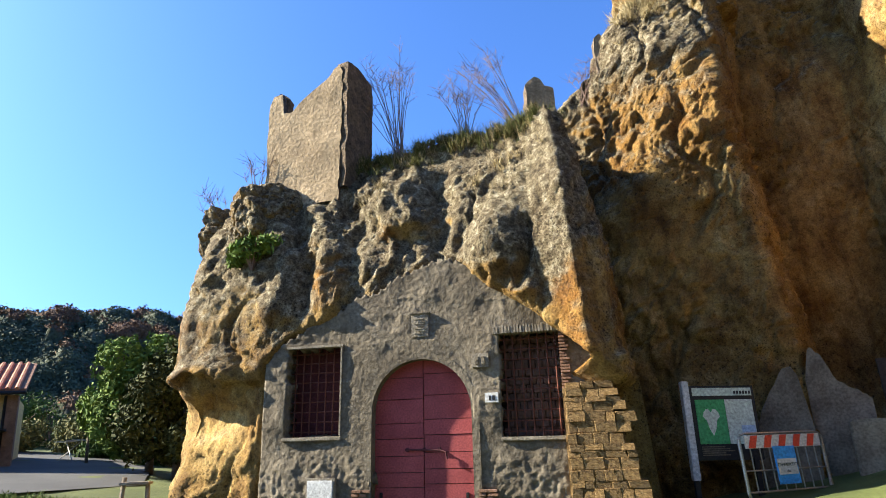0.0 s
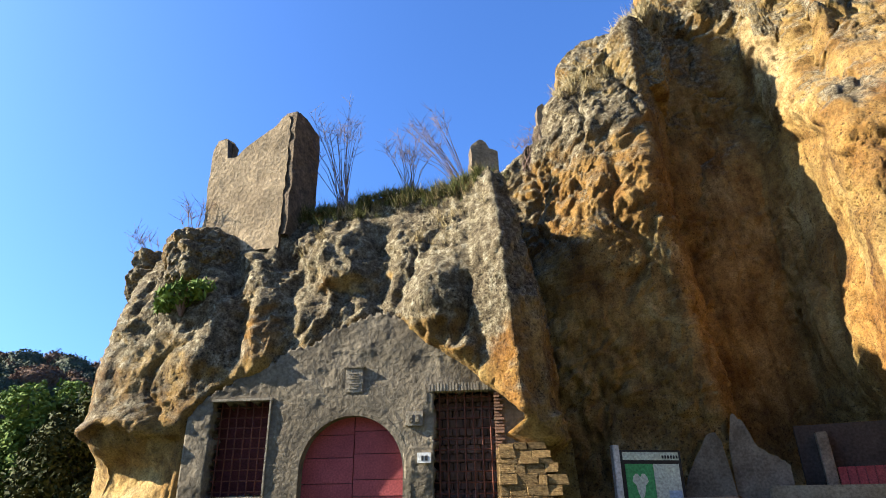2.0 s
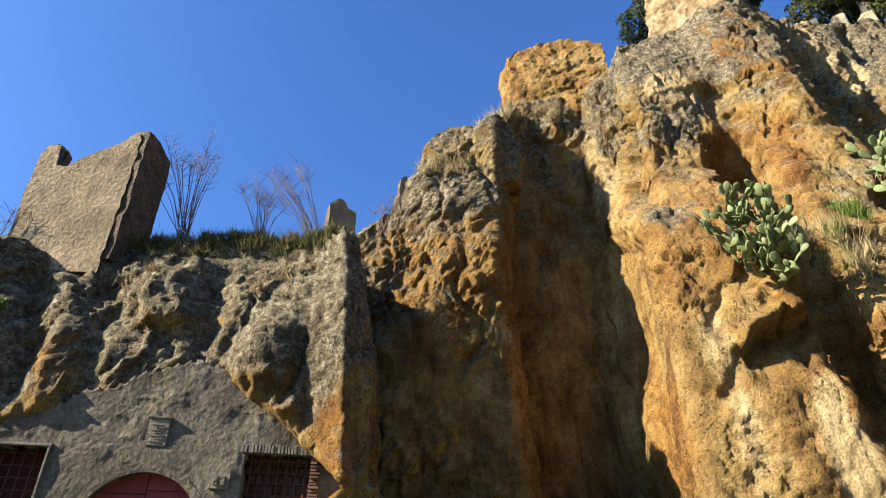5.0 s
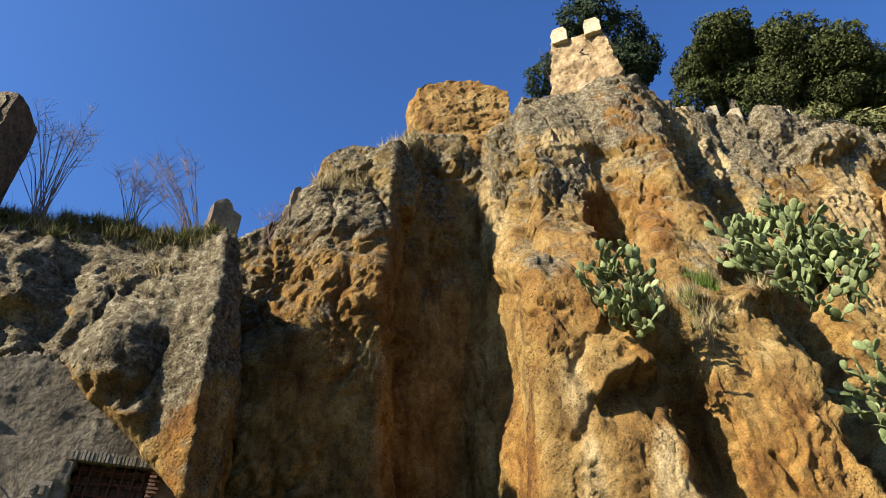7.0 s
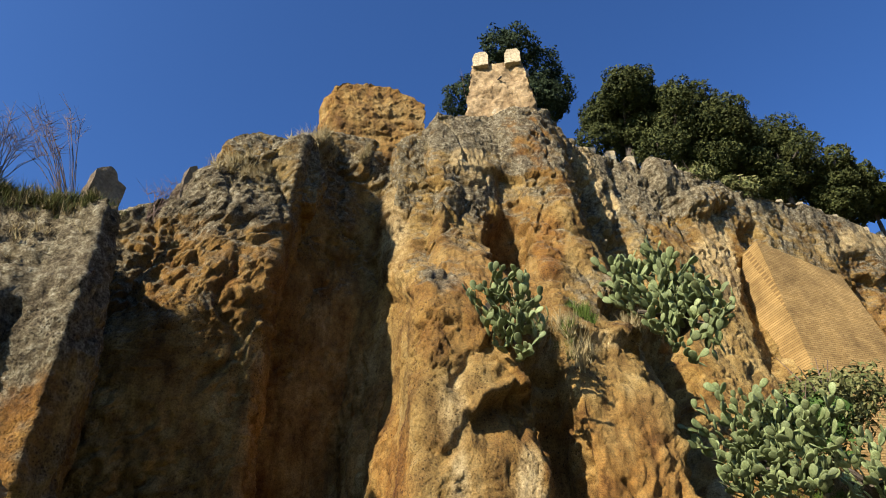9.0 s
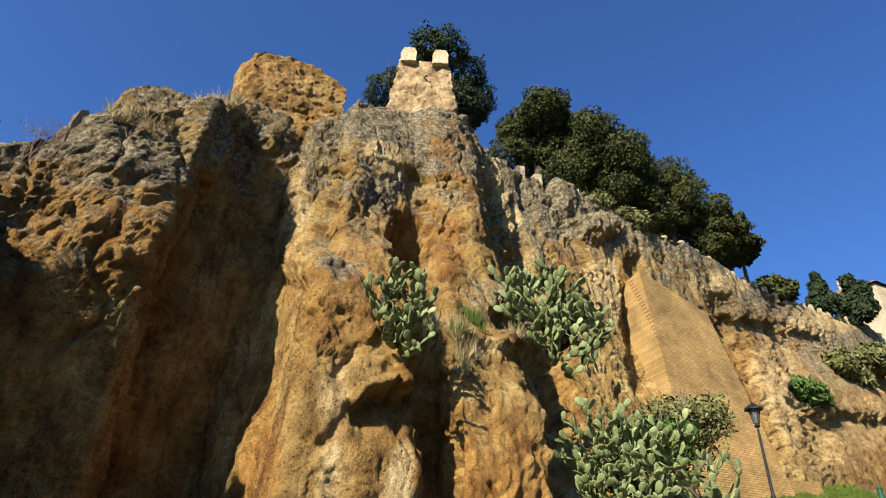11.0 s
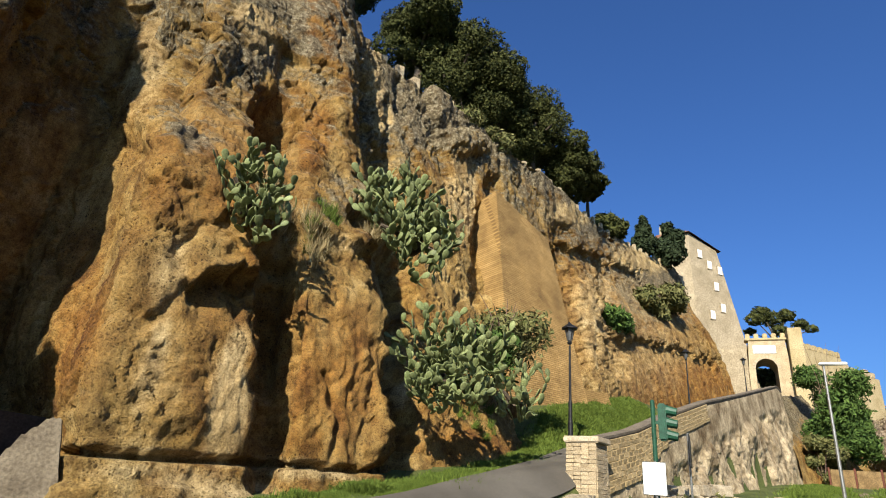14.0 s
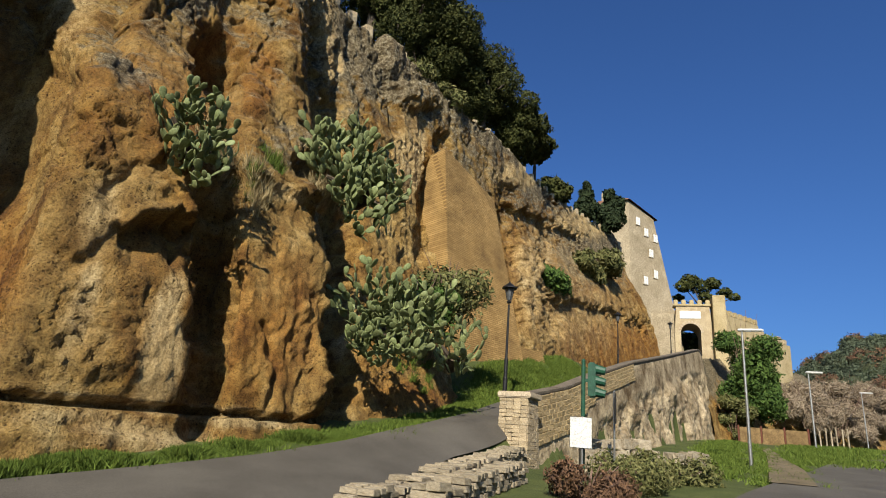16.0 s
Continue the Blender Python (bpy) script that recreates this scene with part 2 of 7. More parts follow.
ASPHALT = mottled("asphalt", (0.058, 0.051, 0.042), (0.105, 0.094, 0.078), 0.5, 60, 0.9, bump=0.4, depth=0.006)
# asphalt again, darkened to carry the tree shade over the yard
SHADED_YARD = mottled("shaded_yard_asphalt", (0.024, 0.024, 0.025), (0.06, 0.058, 0.056), 0.4, 40, 0.9, bump=0.4, depth=0.006)
GRASS_SOIL = mottled("grass_soil", (0.030, 0.044, 0.009), (0.085, 0.098, 0.026), 0.8, 25, 0.95, bump=0.6, depth=0.03)
WOODS = mottled("woods", (0.026, 0.032, 0.024), (0.06, 0.064, 0.042), 0.25, 3, 0.95)

# ---- ground ----
WALL_A, WALL_B = np.array([16.6, 4.0]), np.array([60.0, -2.45])   # line of the ramp's retaining wall


def wall_side(x, y):
    """Metres to the cliff's side of the line of the retaining wall."""
    d = (WALL_B - WALL_A) / np.linalg.norm(WALL_B - WALL_A)
    return -(x - WALL_A[0]) * d[1] + (y - WALL_A[1]) * d[0]


def ground_z(x, y):
    x, y = np.asarray(x, float), np.asarray(y, float)
    high = lerp_at(x, [-400, -60, -30, -13, -7, -3, 1, 4, 6, 8, 10, 14, 18, 22, 40, 60, 75, 120, 400], [30, 9, 4.0, 1.7, 0.7, 0.2, 0.12, 0.5, 0.85, 1.15, 1.45, 1.98, 2.6, 3.4, 6.8, 10.7, 13.3, 18, 34])
    low = lerp_at(x, [-400, -60, -30, -13, -7, -3, 1, 4, 8, 12, 16, 25, 45, 60, 100, 400], [30, 9, 4.0, 1.7, 0.7, 0.2, 0.08, 0.3, 0.65, 0.93, 1.2, 1.8, 3.4, 3.95, 5.3, 18])
    w = wall_side(x, y)
    wide = lerp_at(x, [-10, 6, 15, 17], [9.0, 4.0, 1.2, 0.25])
    f = smooth(-1, 1, w / wide)
    high = high + 1.2 * smooth(0.4, 2.6, y - 5.85 + (x - 20) * 0.0925) * smooth(21, 26, x) * smooth(46, 38, x)
    return low + (high - low) * f


def build_ground():
    u = np.linspace(-1, 1, 321)
    k = np.sinh(u * 5.0) / math.sinh(5.0) * 900
    gx, gy = np.meshgrid(k + 8, k + 4, indexing="ij")
    x, y = gx.ravel(), gy.ravel()
    z = ground_z(x, y)
    far = np.hypot(x, y)
    z = z + 0.05 * fbm(np.stack([x, y, 0 * x], 1) * 0.6, 3) * np.clip(far / 12, 0.1, 1.0)
    ob = new("ground", mesh_from("ground", np.stack([x, y, z], 1), grid_faces(321, 321), GRASS_SOIL))
    tagged(ob, "sloping grassy ground with thin soil below the cliff", "ground", kind="structure")


build_ground()

# ---- cliff ----
SURFACES = {}


def bearings(P):
    """Bearing and height in degrees of places as seen from the terrace, and the cosine that turns bearings into true widths."""
    a = np.degrees(np.arctan2(P[:, 0], P[:, 1]))
    e = np.degrees(np.arctan2(P[:, 2] - 1.65, np.hypot(P[:, 0], P[:, 1])))
    return a, e, np.cos(np.radians(e))


def carve(P, shapes, seed):
    """What ribs, grooves, ledges and bulges of the rock add to its surface."""
    a, e, c = bearings(P)
    a = a + 0.5 * fbm(P * 1.1, 5, seed + 101, 0.62)
    e = e + 0.5 * fbm(P * 1.1, 5, seed + 102, 0.62)
    push = np.zeros(len(P))
    for kind, at, amount, *more in shapes:
        if kind == "bulge":
            q = ((a - at[0]) * c / at[2]) ** 2 + ((e - at[1]) / at[3]) ** 2
            push += amount * np.clip(1.5 - 1.2 * np.sqrt(q), 0, 1)
            continue
        wide = more[0]
        pad = 3 * wide + 0.5
        lo, hi = np.min(at, 0) - pad, np.max(at, 0) + pad
        near = np.nonzero((a > lo[0] - pad) & (a < hi[0] + pad) & (e > lo[1]) & (e < hi[1]))[0]
        if not len(near):
            continue
        k = c[near].mean()
        q = np.stack([a[near] * k, e[near]], 1)
        best = np.full(len(near), 99.0)
        side = np.zeros(len(near))
        for p0, p1 in zip(at, at[1:]):
            p0, p1 = np.array(p0) * (k, 1), np.array(p1) * (k, 1)
            d = p1 - p0
            f = np.clip(((q - p0) @ d) / (d @ d), 0, 1)
            off = q - p0 - f[:, None] * d
            dist = np.hypot(off[:, 0], off[:, 1])
            right = (d[1] * off[:, 0] - d[0] * off[:, 1]) / math.hypot(*d)
            closer = dist < best
            best, side = np.where(closer, dist, best), np.where(closer, right, side)
        if kind == "rib":
            push[near] += amount * np.clip(1.15 - best / (1.5 * wide), 0, 1)
        elif kind == "groove":
            push[near] -= amount * np.clip(1.2 - best / (1.25 * wide), 0, 1) ** 1.3
        else:
            true = np.clip(np.abs(side) / (best + 1e-6), 0, 1) ** 4
            push[near] += true * amount * (0.3 * np.exp(-(((side + 0.5) / 0.6) ** 2)) - smooth(-0.05, 0.3, side) * np.exp(-((side / wide) ** 2)))
    return push


def zone(P, zones, kind, seed):
    """How strongly a place belongs to the patches of one kind, 0 to 1."""
    a, e, c = bearings(P)
    a = a + 0.6 * fbm(P * 0.8, 3, seed + 111)
    e = e + 0.6 * fbm(P * 0.8, 3, seed + 112)
    out = np.zeros(len(P))
    for name, (pa, pe, ra, re), amount in zones:
        if name == kind:
            q = ((a - pa) * c / ra) ** 2 + ((e - pe) / re) ** 2
            out = np.maximum(out, amount * np.exp(-(q**1.5) * 0.9))
    return out


def cliff(name, stations, label, near=15.0, far=4.0, far_from=14.0, reach=3.0, lichen_from=0.5, kmid=0.5, bumps=(), hollow=None, seed=0, rough=1.0, flute_from=99.0, bottom=1.0, shapes=(), zones=()):
    """A rock face along stations (foot x, y, crest x, y, foot z, shoulder z, share of the set-back at the shoulder, crest z).
    bumps: x, y, z, width, height, amount outwards. hollow: a function that gives a further push from the places."""
    st = np.array(stations, float)
    seg = np.r_[0, np.cumsum(np.hypot(np.diff(st[:, 0]), np.diff(st[:, 1])))]
    fine = np.linspace(0, seg[-1], 4000)
    dens = np.interp(np.interp(fine, seg, np.hypot(st[:, 0], st[:, 1])), [far_from, far_from * 2.2], [near, far])
    cum = np.r_[0, np.cumsum(0.5 * (dens[1:] + dens[:-1]) * np.diff(fine))]
    u = np.interp(np.arange(int(cum[-1]) + 1), cum, fine)
    cols = len(u)
    fx, fy, cx, cy, z0, z1, k1, z2 = [np.interp(u, seg, st[:, k]) for k in range(8)]
    z0 = z0 - bottom
    high = int((z2 - z0).max() * near * 0.75) + 2
    back = int(reach * near * 0.4) + 2
    f = np.linspace(0, 1, high)[:, None]
    zz = z0 + f * (z2 - z0)
    zm, km = z1 + 0.32 * (z2 - z1), k1 + kmid * (1 - k1)
    low = np.clip((zz - z0) / (z1 - z0), 0, 1)
    mid = np.clip((zz - z1) / (zm - z1), 0, 1)
    up = np.clip((zz - zm) / (z2 - zm), 0, 1)
    off = k1 * low**1.3 + (km - k1) * mid + (1 - km) * up
    g = np.linspace(0, 1, back + 1)[1:, None]
    run = np.hypot(cx - fx, cy - fy) + 1e-6
    zz = np.vstack([zz, zz[-1] - 0.55 * (g * reach) ** 1.1])
    off = np.vstack([off, off[-1] + g * reach / run])
    px, py = fx + (cx - fx) * off, fy + (cy - fy) * off
    rows = len(zz)
    P = np.stack([px.ravel(), py.ravel(), zz.ravel()], 1)
    G = P.reshape(rows, cols, 3)
    n = np.cross(np.gradient(G, axis=1), np.gradient(G, axis=0)).reshape(-1, 3)
    n /= np.linalg.norm(n, axis=1)[:, None] + 1e-9
    warp = P + 0.35 * np.stack([fbm(P * 0.9, 3, seed + s) for s in (40, 50, 60)], 1)
    dist = np.hypot(P[:, 0], P[:, 1])
    calm = np.interp(dist, [14, 22, 40], [1.0, 0.75, 0.55])
    big = 0.15 * fbm(P * (0.40, 0.40, 0.14), 3, seed)
    h0, j0 = facets(warp * (0.42, 0.42, 0.13), seed)
    blocks = 0.55 * h0 - 0.16 * np.exp(-(j0 / 0.035) ** 2)
    h1, j1 = facets(warp * (1.25, 1.25, 0.55), seed + 20)
    some = 0.25 + 0.75 * smooth(-0.2, 0.4, fbm(P * 0.35, 2, seed + 11))
    blocks = blocks + some * (0.13 * h1 - 0.03 * np.exp(-(j1 / 0.03) ** 2))
    fl = 0.04 + 0.09 * smooth(flute_from, flute_from + 3, P[:, 0])
    flutes = fl * ridged(warp * (1.25, 1.25, 0.16), 2, seed + 5)
    rubble = smooth(-0.2, 0.5, fbm(P * 0.5, 2, seed + 13))
    h2, j2 = facets(warp * (3.6, 3.6, 2.8), seed + 40)
    h3, j3 = facets(warp * (7.5, 7.5, 6.0), seed + 60)
    small = -0.13 * (0.4 + rubble) * h2 - 0.07 * (0.4 + rubble) * h3 + (0.022 + 0.030 * rubble) * fbm(warp * (3.0, 3.0, 2.0), 5, seed + 7, 0.78) + 0.018 * ridged(warp * (7.0, 7.0, 4.0), 2, seed + 9)
    d1, d2, own = cells(warp * (3.4, 3.4, 3.0), seed + 70)
    small = small - 0.10 * rubble * (own > 0.45) * np.exp(-((d1 / 0.22) ** 2)) + 0.014 * ridged(warp * 15.0, 2, seed + 75)
    plain = 1 - 0.85 * zone(P, zones, "plain", seed) if zones else 1.0
    disp = rough * calm * ((big + blocks + flutes) * plain + 1.15 * small)
    for bx, by, bz, r, rz, amount in bumps:
        q = ((P[:, 0] - bx) ** 2 + (P[:, 1] - by) ** 2) / r**2 + ((P[:, 2] - bz) / rz) ** 2
        disp = disp + amount * np.exp(-(q**1.6) * 1.2)
    if shapes:
        calmer = 1 - 0.5 * zone(P, zones, "smooth", seed)
        disp = disp * calmer + carve(P, shapes, seed)
    if hollow:
        disp = hollow(P, disp)
    P = P + n * disp[:, None]
    faces = grid_faces(rows, cols)
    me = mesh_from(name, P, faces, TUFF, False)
    for kind in ("pale", "ochre", "smooth"):
        at = me.attributes.new(kind, "FLOAT", "POINT")
        at.data.foreach_set("value", zone(P, zones, kind, seed).astype(np.float32))
    frac = np.vstack([np.repeat(f, cols, 1), np.ones((back, cols))]).ravel() - lichen_from
    at = me.attributes.new("lichen", "FLOAT", "POINT")
    at.data.foreach_set("value", ((frac * 0.75).clip(-0.35, 0.32) + 0.6 * zone(P, zones, "lichen", seed)).astype(np.float32))
    ob = new(name, me)
    tagged(ob, label, "cliff", kind="structure")
    SURFACES[name] = (P, faces)
    return ob


FACADE = pose(-2.8, 10.8, 0.2, 0, 4, 0)     # the plastered front leans a little
FACADE_INV = np.array(FACADE.inverted())


def behind_front(P, disp):
    """Keeps the rock behind the plastered wall, its openings and the pier."""
    L = P @ FACADE_INV[:3, :3].T + FACADE_INV[:3, 3]
    top = lerp_at(L[:, 0], [-3.3, -2.9, -1.7, -0.8, -0.2, 0.7, 1.1, 1.9, 2.6, 3.3], [3.2, 3.6, 4.0, 4.5, 4.75, 4.7, 4.4, 3.95, 3.2, 2.5])
    inside = smooth(-3.5, -3.1, L[:, 0]) * smooth(3.75, 3.3, L[:, 0]) * smooth(0.10, -0.45, L[:, 2] - top)
    return disp * (1 - inside) + 0.10 * (1 - inside) * smooth(0.8, 0.0, L[:, 2] - top) - (0.80 + 0.5 * smooth(2.4, 2.8, L[:, 0])) * inside


# the outcrop's ribs and hollows: bearing and height in degrees, metres out, width in degrees
OUTCROP_SHAPES = [
    ("ledge", [(-37.5, 6.6), (-34.1, 7.7), (-28.8, 7.4)], 0.16, 4.0),
    ("rib", [(-26.9, 23.5), (-27.2, 18.8), (-27.8, 13.1)], 0.17, 0.9),
    ("groove", [(-25.5, 24.1), (-24.8, 18.8), (-25.2, 14.0)], 0.17, 0.9),
    ("rib", [(-23.3, 22.5), (-23.2, 17.7), (-23.0, 13.9)], 0.14, 1.0),
    ("groove", [(-20.1, 23.4), (-20.7, 18.6), (-20.6, 14.3)], 0.14, 0.9),
    ("bulge", (-16.4, 22.7, 2.42, 2.96), 0.22),
    ("ledge", [(-18.8, 21.8), (-16.6, 20.0), (-13.6, 20.9)], 0.17, 2.5),
    ("groove", [(-11.5, 24.5), (-11.3, 20.7), (-12.3, 17.0)], 0.19, 1.3),
    ("bulge", (-6.3, 17.2, 2.59, 2.7), 0.19),
    ("groove", [(-2.5, 19.7), (-2.7, 17.0), (-3.6, 13.9)], 0.17, 0.5),
]
OUTCROP_ZONES = [
    ("plain", (-33.0, 3.0, 4.0, 4.0), 0.8),
    ("plain", (2.5, 14.0, 4.5, 16.0), 1.0),
    ("plain", (-0.5, 25.0, 4.0, 6.0), 0.7),
    ("ochre", (-16.7, 19.0, 1.35, 2.16), 0.9),
    ("ochre", (-23.2, 16.1, 1.83, 2.39), 0.8),
    ("ochre", (-32.7, 9.7, 4.23, 1.98), 0.4),
    ("ochre", (0.7, 10.6, 2.31, 5.74), 0.7),
    ("ochre", (-30.2, 4.7, 1.67, 2.9), 0.4),
    ("ochre", (1.0, 25.1, 2.08, 2.09), 0.5),
    ("pale", (-32.6, 4.4, 2.78, 2.85), 0.12),
    ("pale", (-31.7, 7.0, 3.31, 0.68), 0.12),
    ("lichen", (-21.5, 25.1, 6.26, 3.17), 0.5),
    ("lichen", (-5.8, 18.5, 2.69, 1.62), 0.5),
    ("lichen", (-1.1, 19.5, 2.11, 5.86), 0.45),
    ("lichen", (-30.4, 21.9, 2.94, 2.57), 0.5),
    ("lichen", (-13.7, 26.3, 4.82, 2.66), 0.4),
    ("smooth", (-32.1, 2.9, 3.24, 3.29), 0.7),
]
cliff("cliff_1", [
    (-12.0, 22.0, -9.5, 22.5, 1.5, 5.0, 0.3, 7.0),
    (-10.4, 15.0, -8.6, 15.6, 1.3, 5.2, 0.15, 7.4),
    (-8.6, 12.3, -8.2, 13.4, 1.0, 4.8, -0.1, 7.6),
    (-7.8, 11.3, -7.5, 12.7, 0.9, 4.6, -0.1, 7.9),
    (-5.9, 10.9, -5.6, 12.4, 0.5, 4.5, 0.0, 8.3),
    (-2.8, 11.0, -2.7, 12.3, 0.2, 5.2, 0.08, 8.6),
    (-1.3, 10.9, -1.2, 12.4, 0.2, 5.2, 0.0, 8.5),
    (-0.35, 10.75, -0.35, 12.0, 0.2, 5.2, -0.05, 8.5),
    (0.25, 10.25, 0.20, 11.6, 0.2, 5.0, -0.05, 8.5),
    (0.75, 10.55, 0.45, 11.8, 0.2, 5.0, 0.1, 8.3),
    (0.95, 11.6, 0.55, 12.6, 0.2, 5.0, 0.1, 8.2),
    (1.2, 14.5, 0.6, 14.6, 0.3, 5.0, 0.1, 8.6),
], "weathered tuff outcrop with a walled-up cave front", seed=3, near=21.0, rough=0.7, lichen_from=0.38, kmid=0.2, hollow=behind_front, shapes=OUTCROP_SHAPES, zones=OUTCROP_ZONES, bumps=[
    (-8.1, 11.5, 1.1, 1.1, 0.7, 0.3), (-7.4, 11.2, 2.6, 0.9, 0.4, -0.3), (-7.4, 11.2, 3.4, 1.2, 0.4, 0.22),
    (-1.0, 11.0, 5.6, 0.5, 0.6, 0.2)])

RECESS = [
    (-4.0, 15.2, -4.0, 17.0, 0.3, 5.0, 0.0, 8.2),
    (0.4, 14.0, 0.3, 15.2, 0.2, 6.0, 0.0, 9.7),
    (2.2, 13.7, 2.1, 14.7, 0.3, 7.0, -0.3, 11.7),
    (4.15, 13.3, 4.9, 14.4, 0.5, 8.5, -0.1, 14.5),
    (4.6, 14.0, 5.5, 15.2, 0.6, 8.5, 0.0, 15.2),
    (5.3, 16.2, 6.4, 16.6, 0.7, 9.0, 0.0, 17.2),
    (7.6, 16.0, 9.0, 16.2, 0.9, 9.0, 0.25, 17.6),
    (8.0, 13.9, 9.9, 15.4, 1.0, 9.0, 0.35, 18.0),
    (7.2, 11.6, 10.2, 15.2, 1.3, 8.5, 0.25, 18.4),
]
FACE = [
    (5.95, 9.00, 10.50, 15.00, 1.01, 7.05, 0.14, 19.20),
    (7.10, 8.60, 11.30, 15.10, 0.98, 6.84, 0.12, 19.60),
    (8.45, 8.15, 12.30, 15.00, 1.04, 6.64, 0.12, 19.70),
    (9.50, 8.90, 13.00, 14.60, 1.06, 6.61, 0.10, 19.80),
    (9.75, 8.65, 13.30, 14.30, 1.16, 6.61, 0.10, 19.80),
    (9.45, 7.90, 13.80, 13.90, 1.30, 6.23, 0.13, 19.90),
    (11.20, 7.35, 14.70, 13.70, 1.45, 5.92, 0.13, 20.10),
    (11.70, 7.25, 15.40, 13.90, 1.53, 5.81, 0.14, 20.90),
    (13.20, 8.80, 16.50, 14.40, 1.51, 6.00, 0.10, 20.80),
    (13.40, 7.80, 17.60, 14.40, 1.74, 4.68, 0.20, 20.80),
    (15.60, 7.20, 19.20, 14.40, 2.07, 4.81, 0.28, 21.00),
    (18.20, 6.80, 21.50, 14.00, 2.57, 5.31, 0.32, 21.20),
    (21.00, 7.00, 23.80, 13.10, 3.14, 6.36, 0.40, 21.20),
    (23.60, 8.40, 26.00, 12.20, 3.57, 7.57, 0.45, 21.00),
]
FAR = [
    (27.48, 9.07, 28.87, 11.40, 4.27, 10.29, 0.50, 20.70),
    (31.47, 8.11, 32.67, 10.71, 4.94, 11.15, 0.40, 21.30),
    (37.97, 6.79, 39.37, 10.02, 6.30, 12.90, 0.35, 21.70),
    (45.97, 5.68, 48.87, 9.12, 7.79, 15.08, 0.40, 23.10),
    (55.97, 3.81, 58.89, 7.89, 9.82, 17.21, 0.40, 25.22),
    (65.99, 2.12, 68.42, 6.04, 11.65, 19.82, 0.45, 26.81),
    (71.99, 1.20, 74.93, 5.48, 12.82, 20.13, 0.45, 24.21),
    (79.99, 2.15, 83.94, 5.91, 13.93, 19.30, 0.45, 21.92),
]


def undercut(P, disp):
    """The foot of the near face is washed out above a yellow bed that stands forward."""
    here = smooth(5.3, 6.0, P[:, 0]) * smooth(13.0, 11.8, P[:, 0]) * smooth(12.5, 10.5, P[:, 1])
    disp = disp * (1 - 0.10 * smooth(5.3, 6.0, P[:, 0]) * smooth(13.4, 12.6, P[:, 0]) * smooth(12.5, 10.5, P[:, 1]) * smooth(9.5, 7.0, P[:, 2]))
    wob = 0.05 * fbm(P * 1.3, 2, 77)
    wob = wob * 0.6 + 0.03 * (P[:, 0] - 8)
    disp = disp * (1 - 0.6 * here * smooth(2.5, 2.0, P[:, 2]))
    cut = smooth(1.93, 1.89, P[:, 2] - wob) * smooth(1.74, 1.80, P[:, 2] - wob)
    bed = smooth(1.82, 1.74, P[:, 2] - wob)
    return disp - 0.30 * here * cut + here * bed * (0.10 + 0.07 * fbm(P * 2.0, 4, 33) + 0.16 * smooth(1.45, 1.30, P[:, 2] - wob + 0.12 * fbm(P * 0.8, 2, 35)))


CLIFF_SHAPES = [
    ("bulge", (29.5, 10.0, 2.5, 7.0), 0.5),
    ("rib", [(26.5, 38.8), (29.1, 35.7), (30.5, 31.4), (32.4, 27.7)], 0.45, 1.3),
    ("groove", [(32.4, 39.3), (33.9, 36.3), (34.3, 29.3)], 0.9, 0.75),
    ("bulge", (38.8, 38.3, 3.31, 4.25), 0.45),
    ("bulge", (43.0, 30.5, 2.02, 3.32), -1.3),
    ("rib", [(45.2, 42.2), (47.8, 39.1), (49.6, 34.6), (51.4, 31.1)], 0.5, 2.0),
    ("groove", [(50.7, 37.1), (52.6, 31.5), (55.2, 26.3)], 0.8, 1.1),
    ("rib", [(46.3, 29.6), (50.7, 27.5), (53.1, 25.3)], 0.5, 1.7),
    ("bulge", (53.3, 23.8, 1.46, 1.22), -0.8),
    ("ledge", [(44.8, 22.3), (50.1, 21.3), (55.7, 20.4)], 0.25, 3.0),
    ("groove", [(44.2, 19.8), (46.7, 16.1), (47.3, 11.6), (47.3, 8.0)], 0.6, 1.5),
    ("ledge", [(38.4, 15.2), (40.1, 16.9), (42.1, 17.7), (43.9, 17.2)], 0.55, 3.5),
    ("groove", [(56.1, 20.1), (57.6, 16.0), (58.2, 10.8), (58.7, 6.9)], 0.9, 1.2),
    ("bulge", (63.5, 32.0, 1.98, 1.22), 0.7),
    ("groove", [(67.1, 28.2), (66.3, 23.5), (66.0, 17.0)], 0.7, 0.8),
    ("rib", [(53.0, 21.2), (56.6, 17.9), (57.9, 10.1), (58.1, 2.9)], 0.25, 1.2),
    ("groove", [(45.4, 17.2), (47.0, 10.8), (47.7, 4.3), (47.8, 1.5)], 0.5, 1.4),
    ("groove", [(51.5, 9.3), (53.5, 4.9), (53.6, 1.7)], 0.18, 0.35),
    ("groove", [(57.5, 19.7), (58.8, 12.3), (59.5, 6.0), (59.1, 2.0)], 0.9, 1.2),
    ("rib", [(43.6, 3.0), (43.9, 8.0), (44.4, 12.0)], 0.18, 1.6),
    ("bulge", (60.0, 35.4, 1.3, 1.99), 0.4),
    ("groove", [(51.1, 36.0), (52.8, 31.7), (53.9, 28.8)], 0.7, 0.8),
    ("groove", [(57.9, 38.5), (59.3, 34.2), (61.9, 28.8)], 0.35, 0.6),
    ("groove", [(55.5, 37.2), (56.6, 32.9), (57.7, 29.9)], 0.3, 0.5),
    ("groove", [(54.1, 35.0), (54.9, 31.1), (55.6, 29.1)], 0.3, 0.45),
]
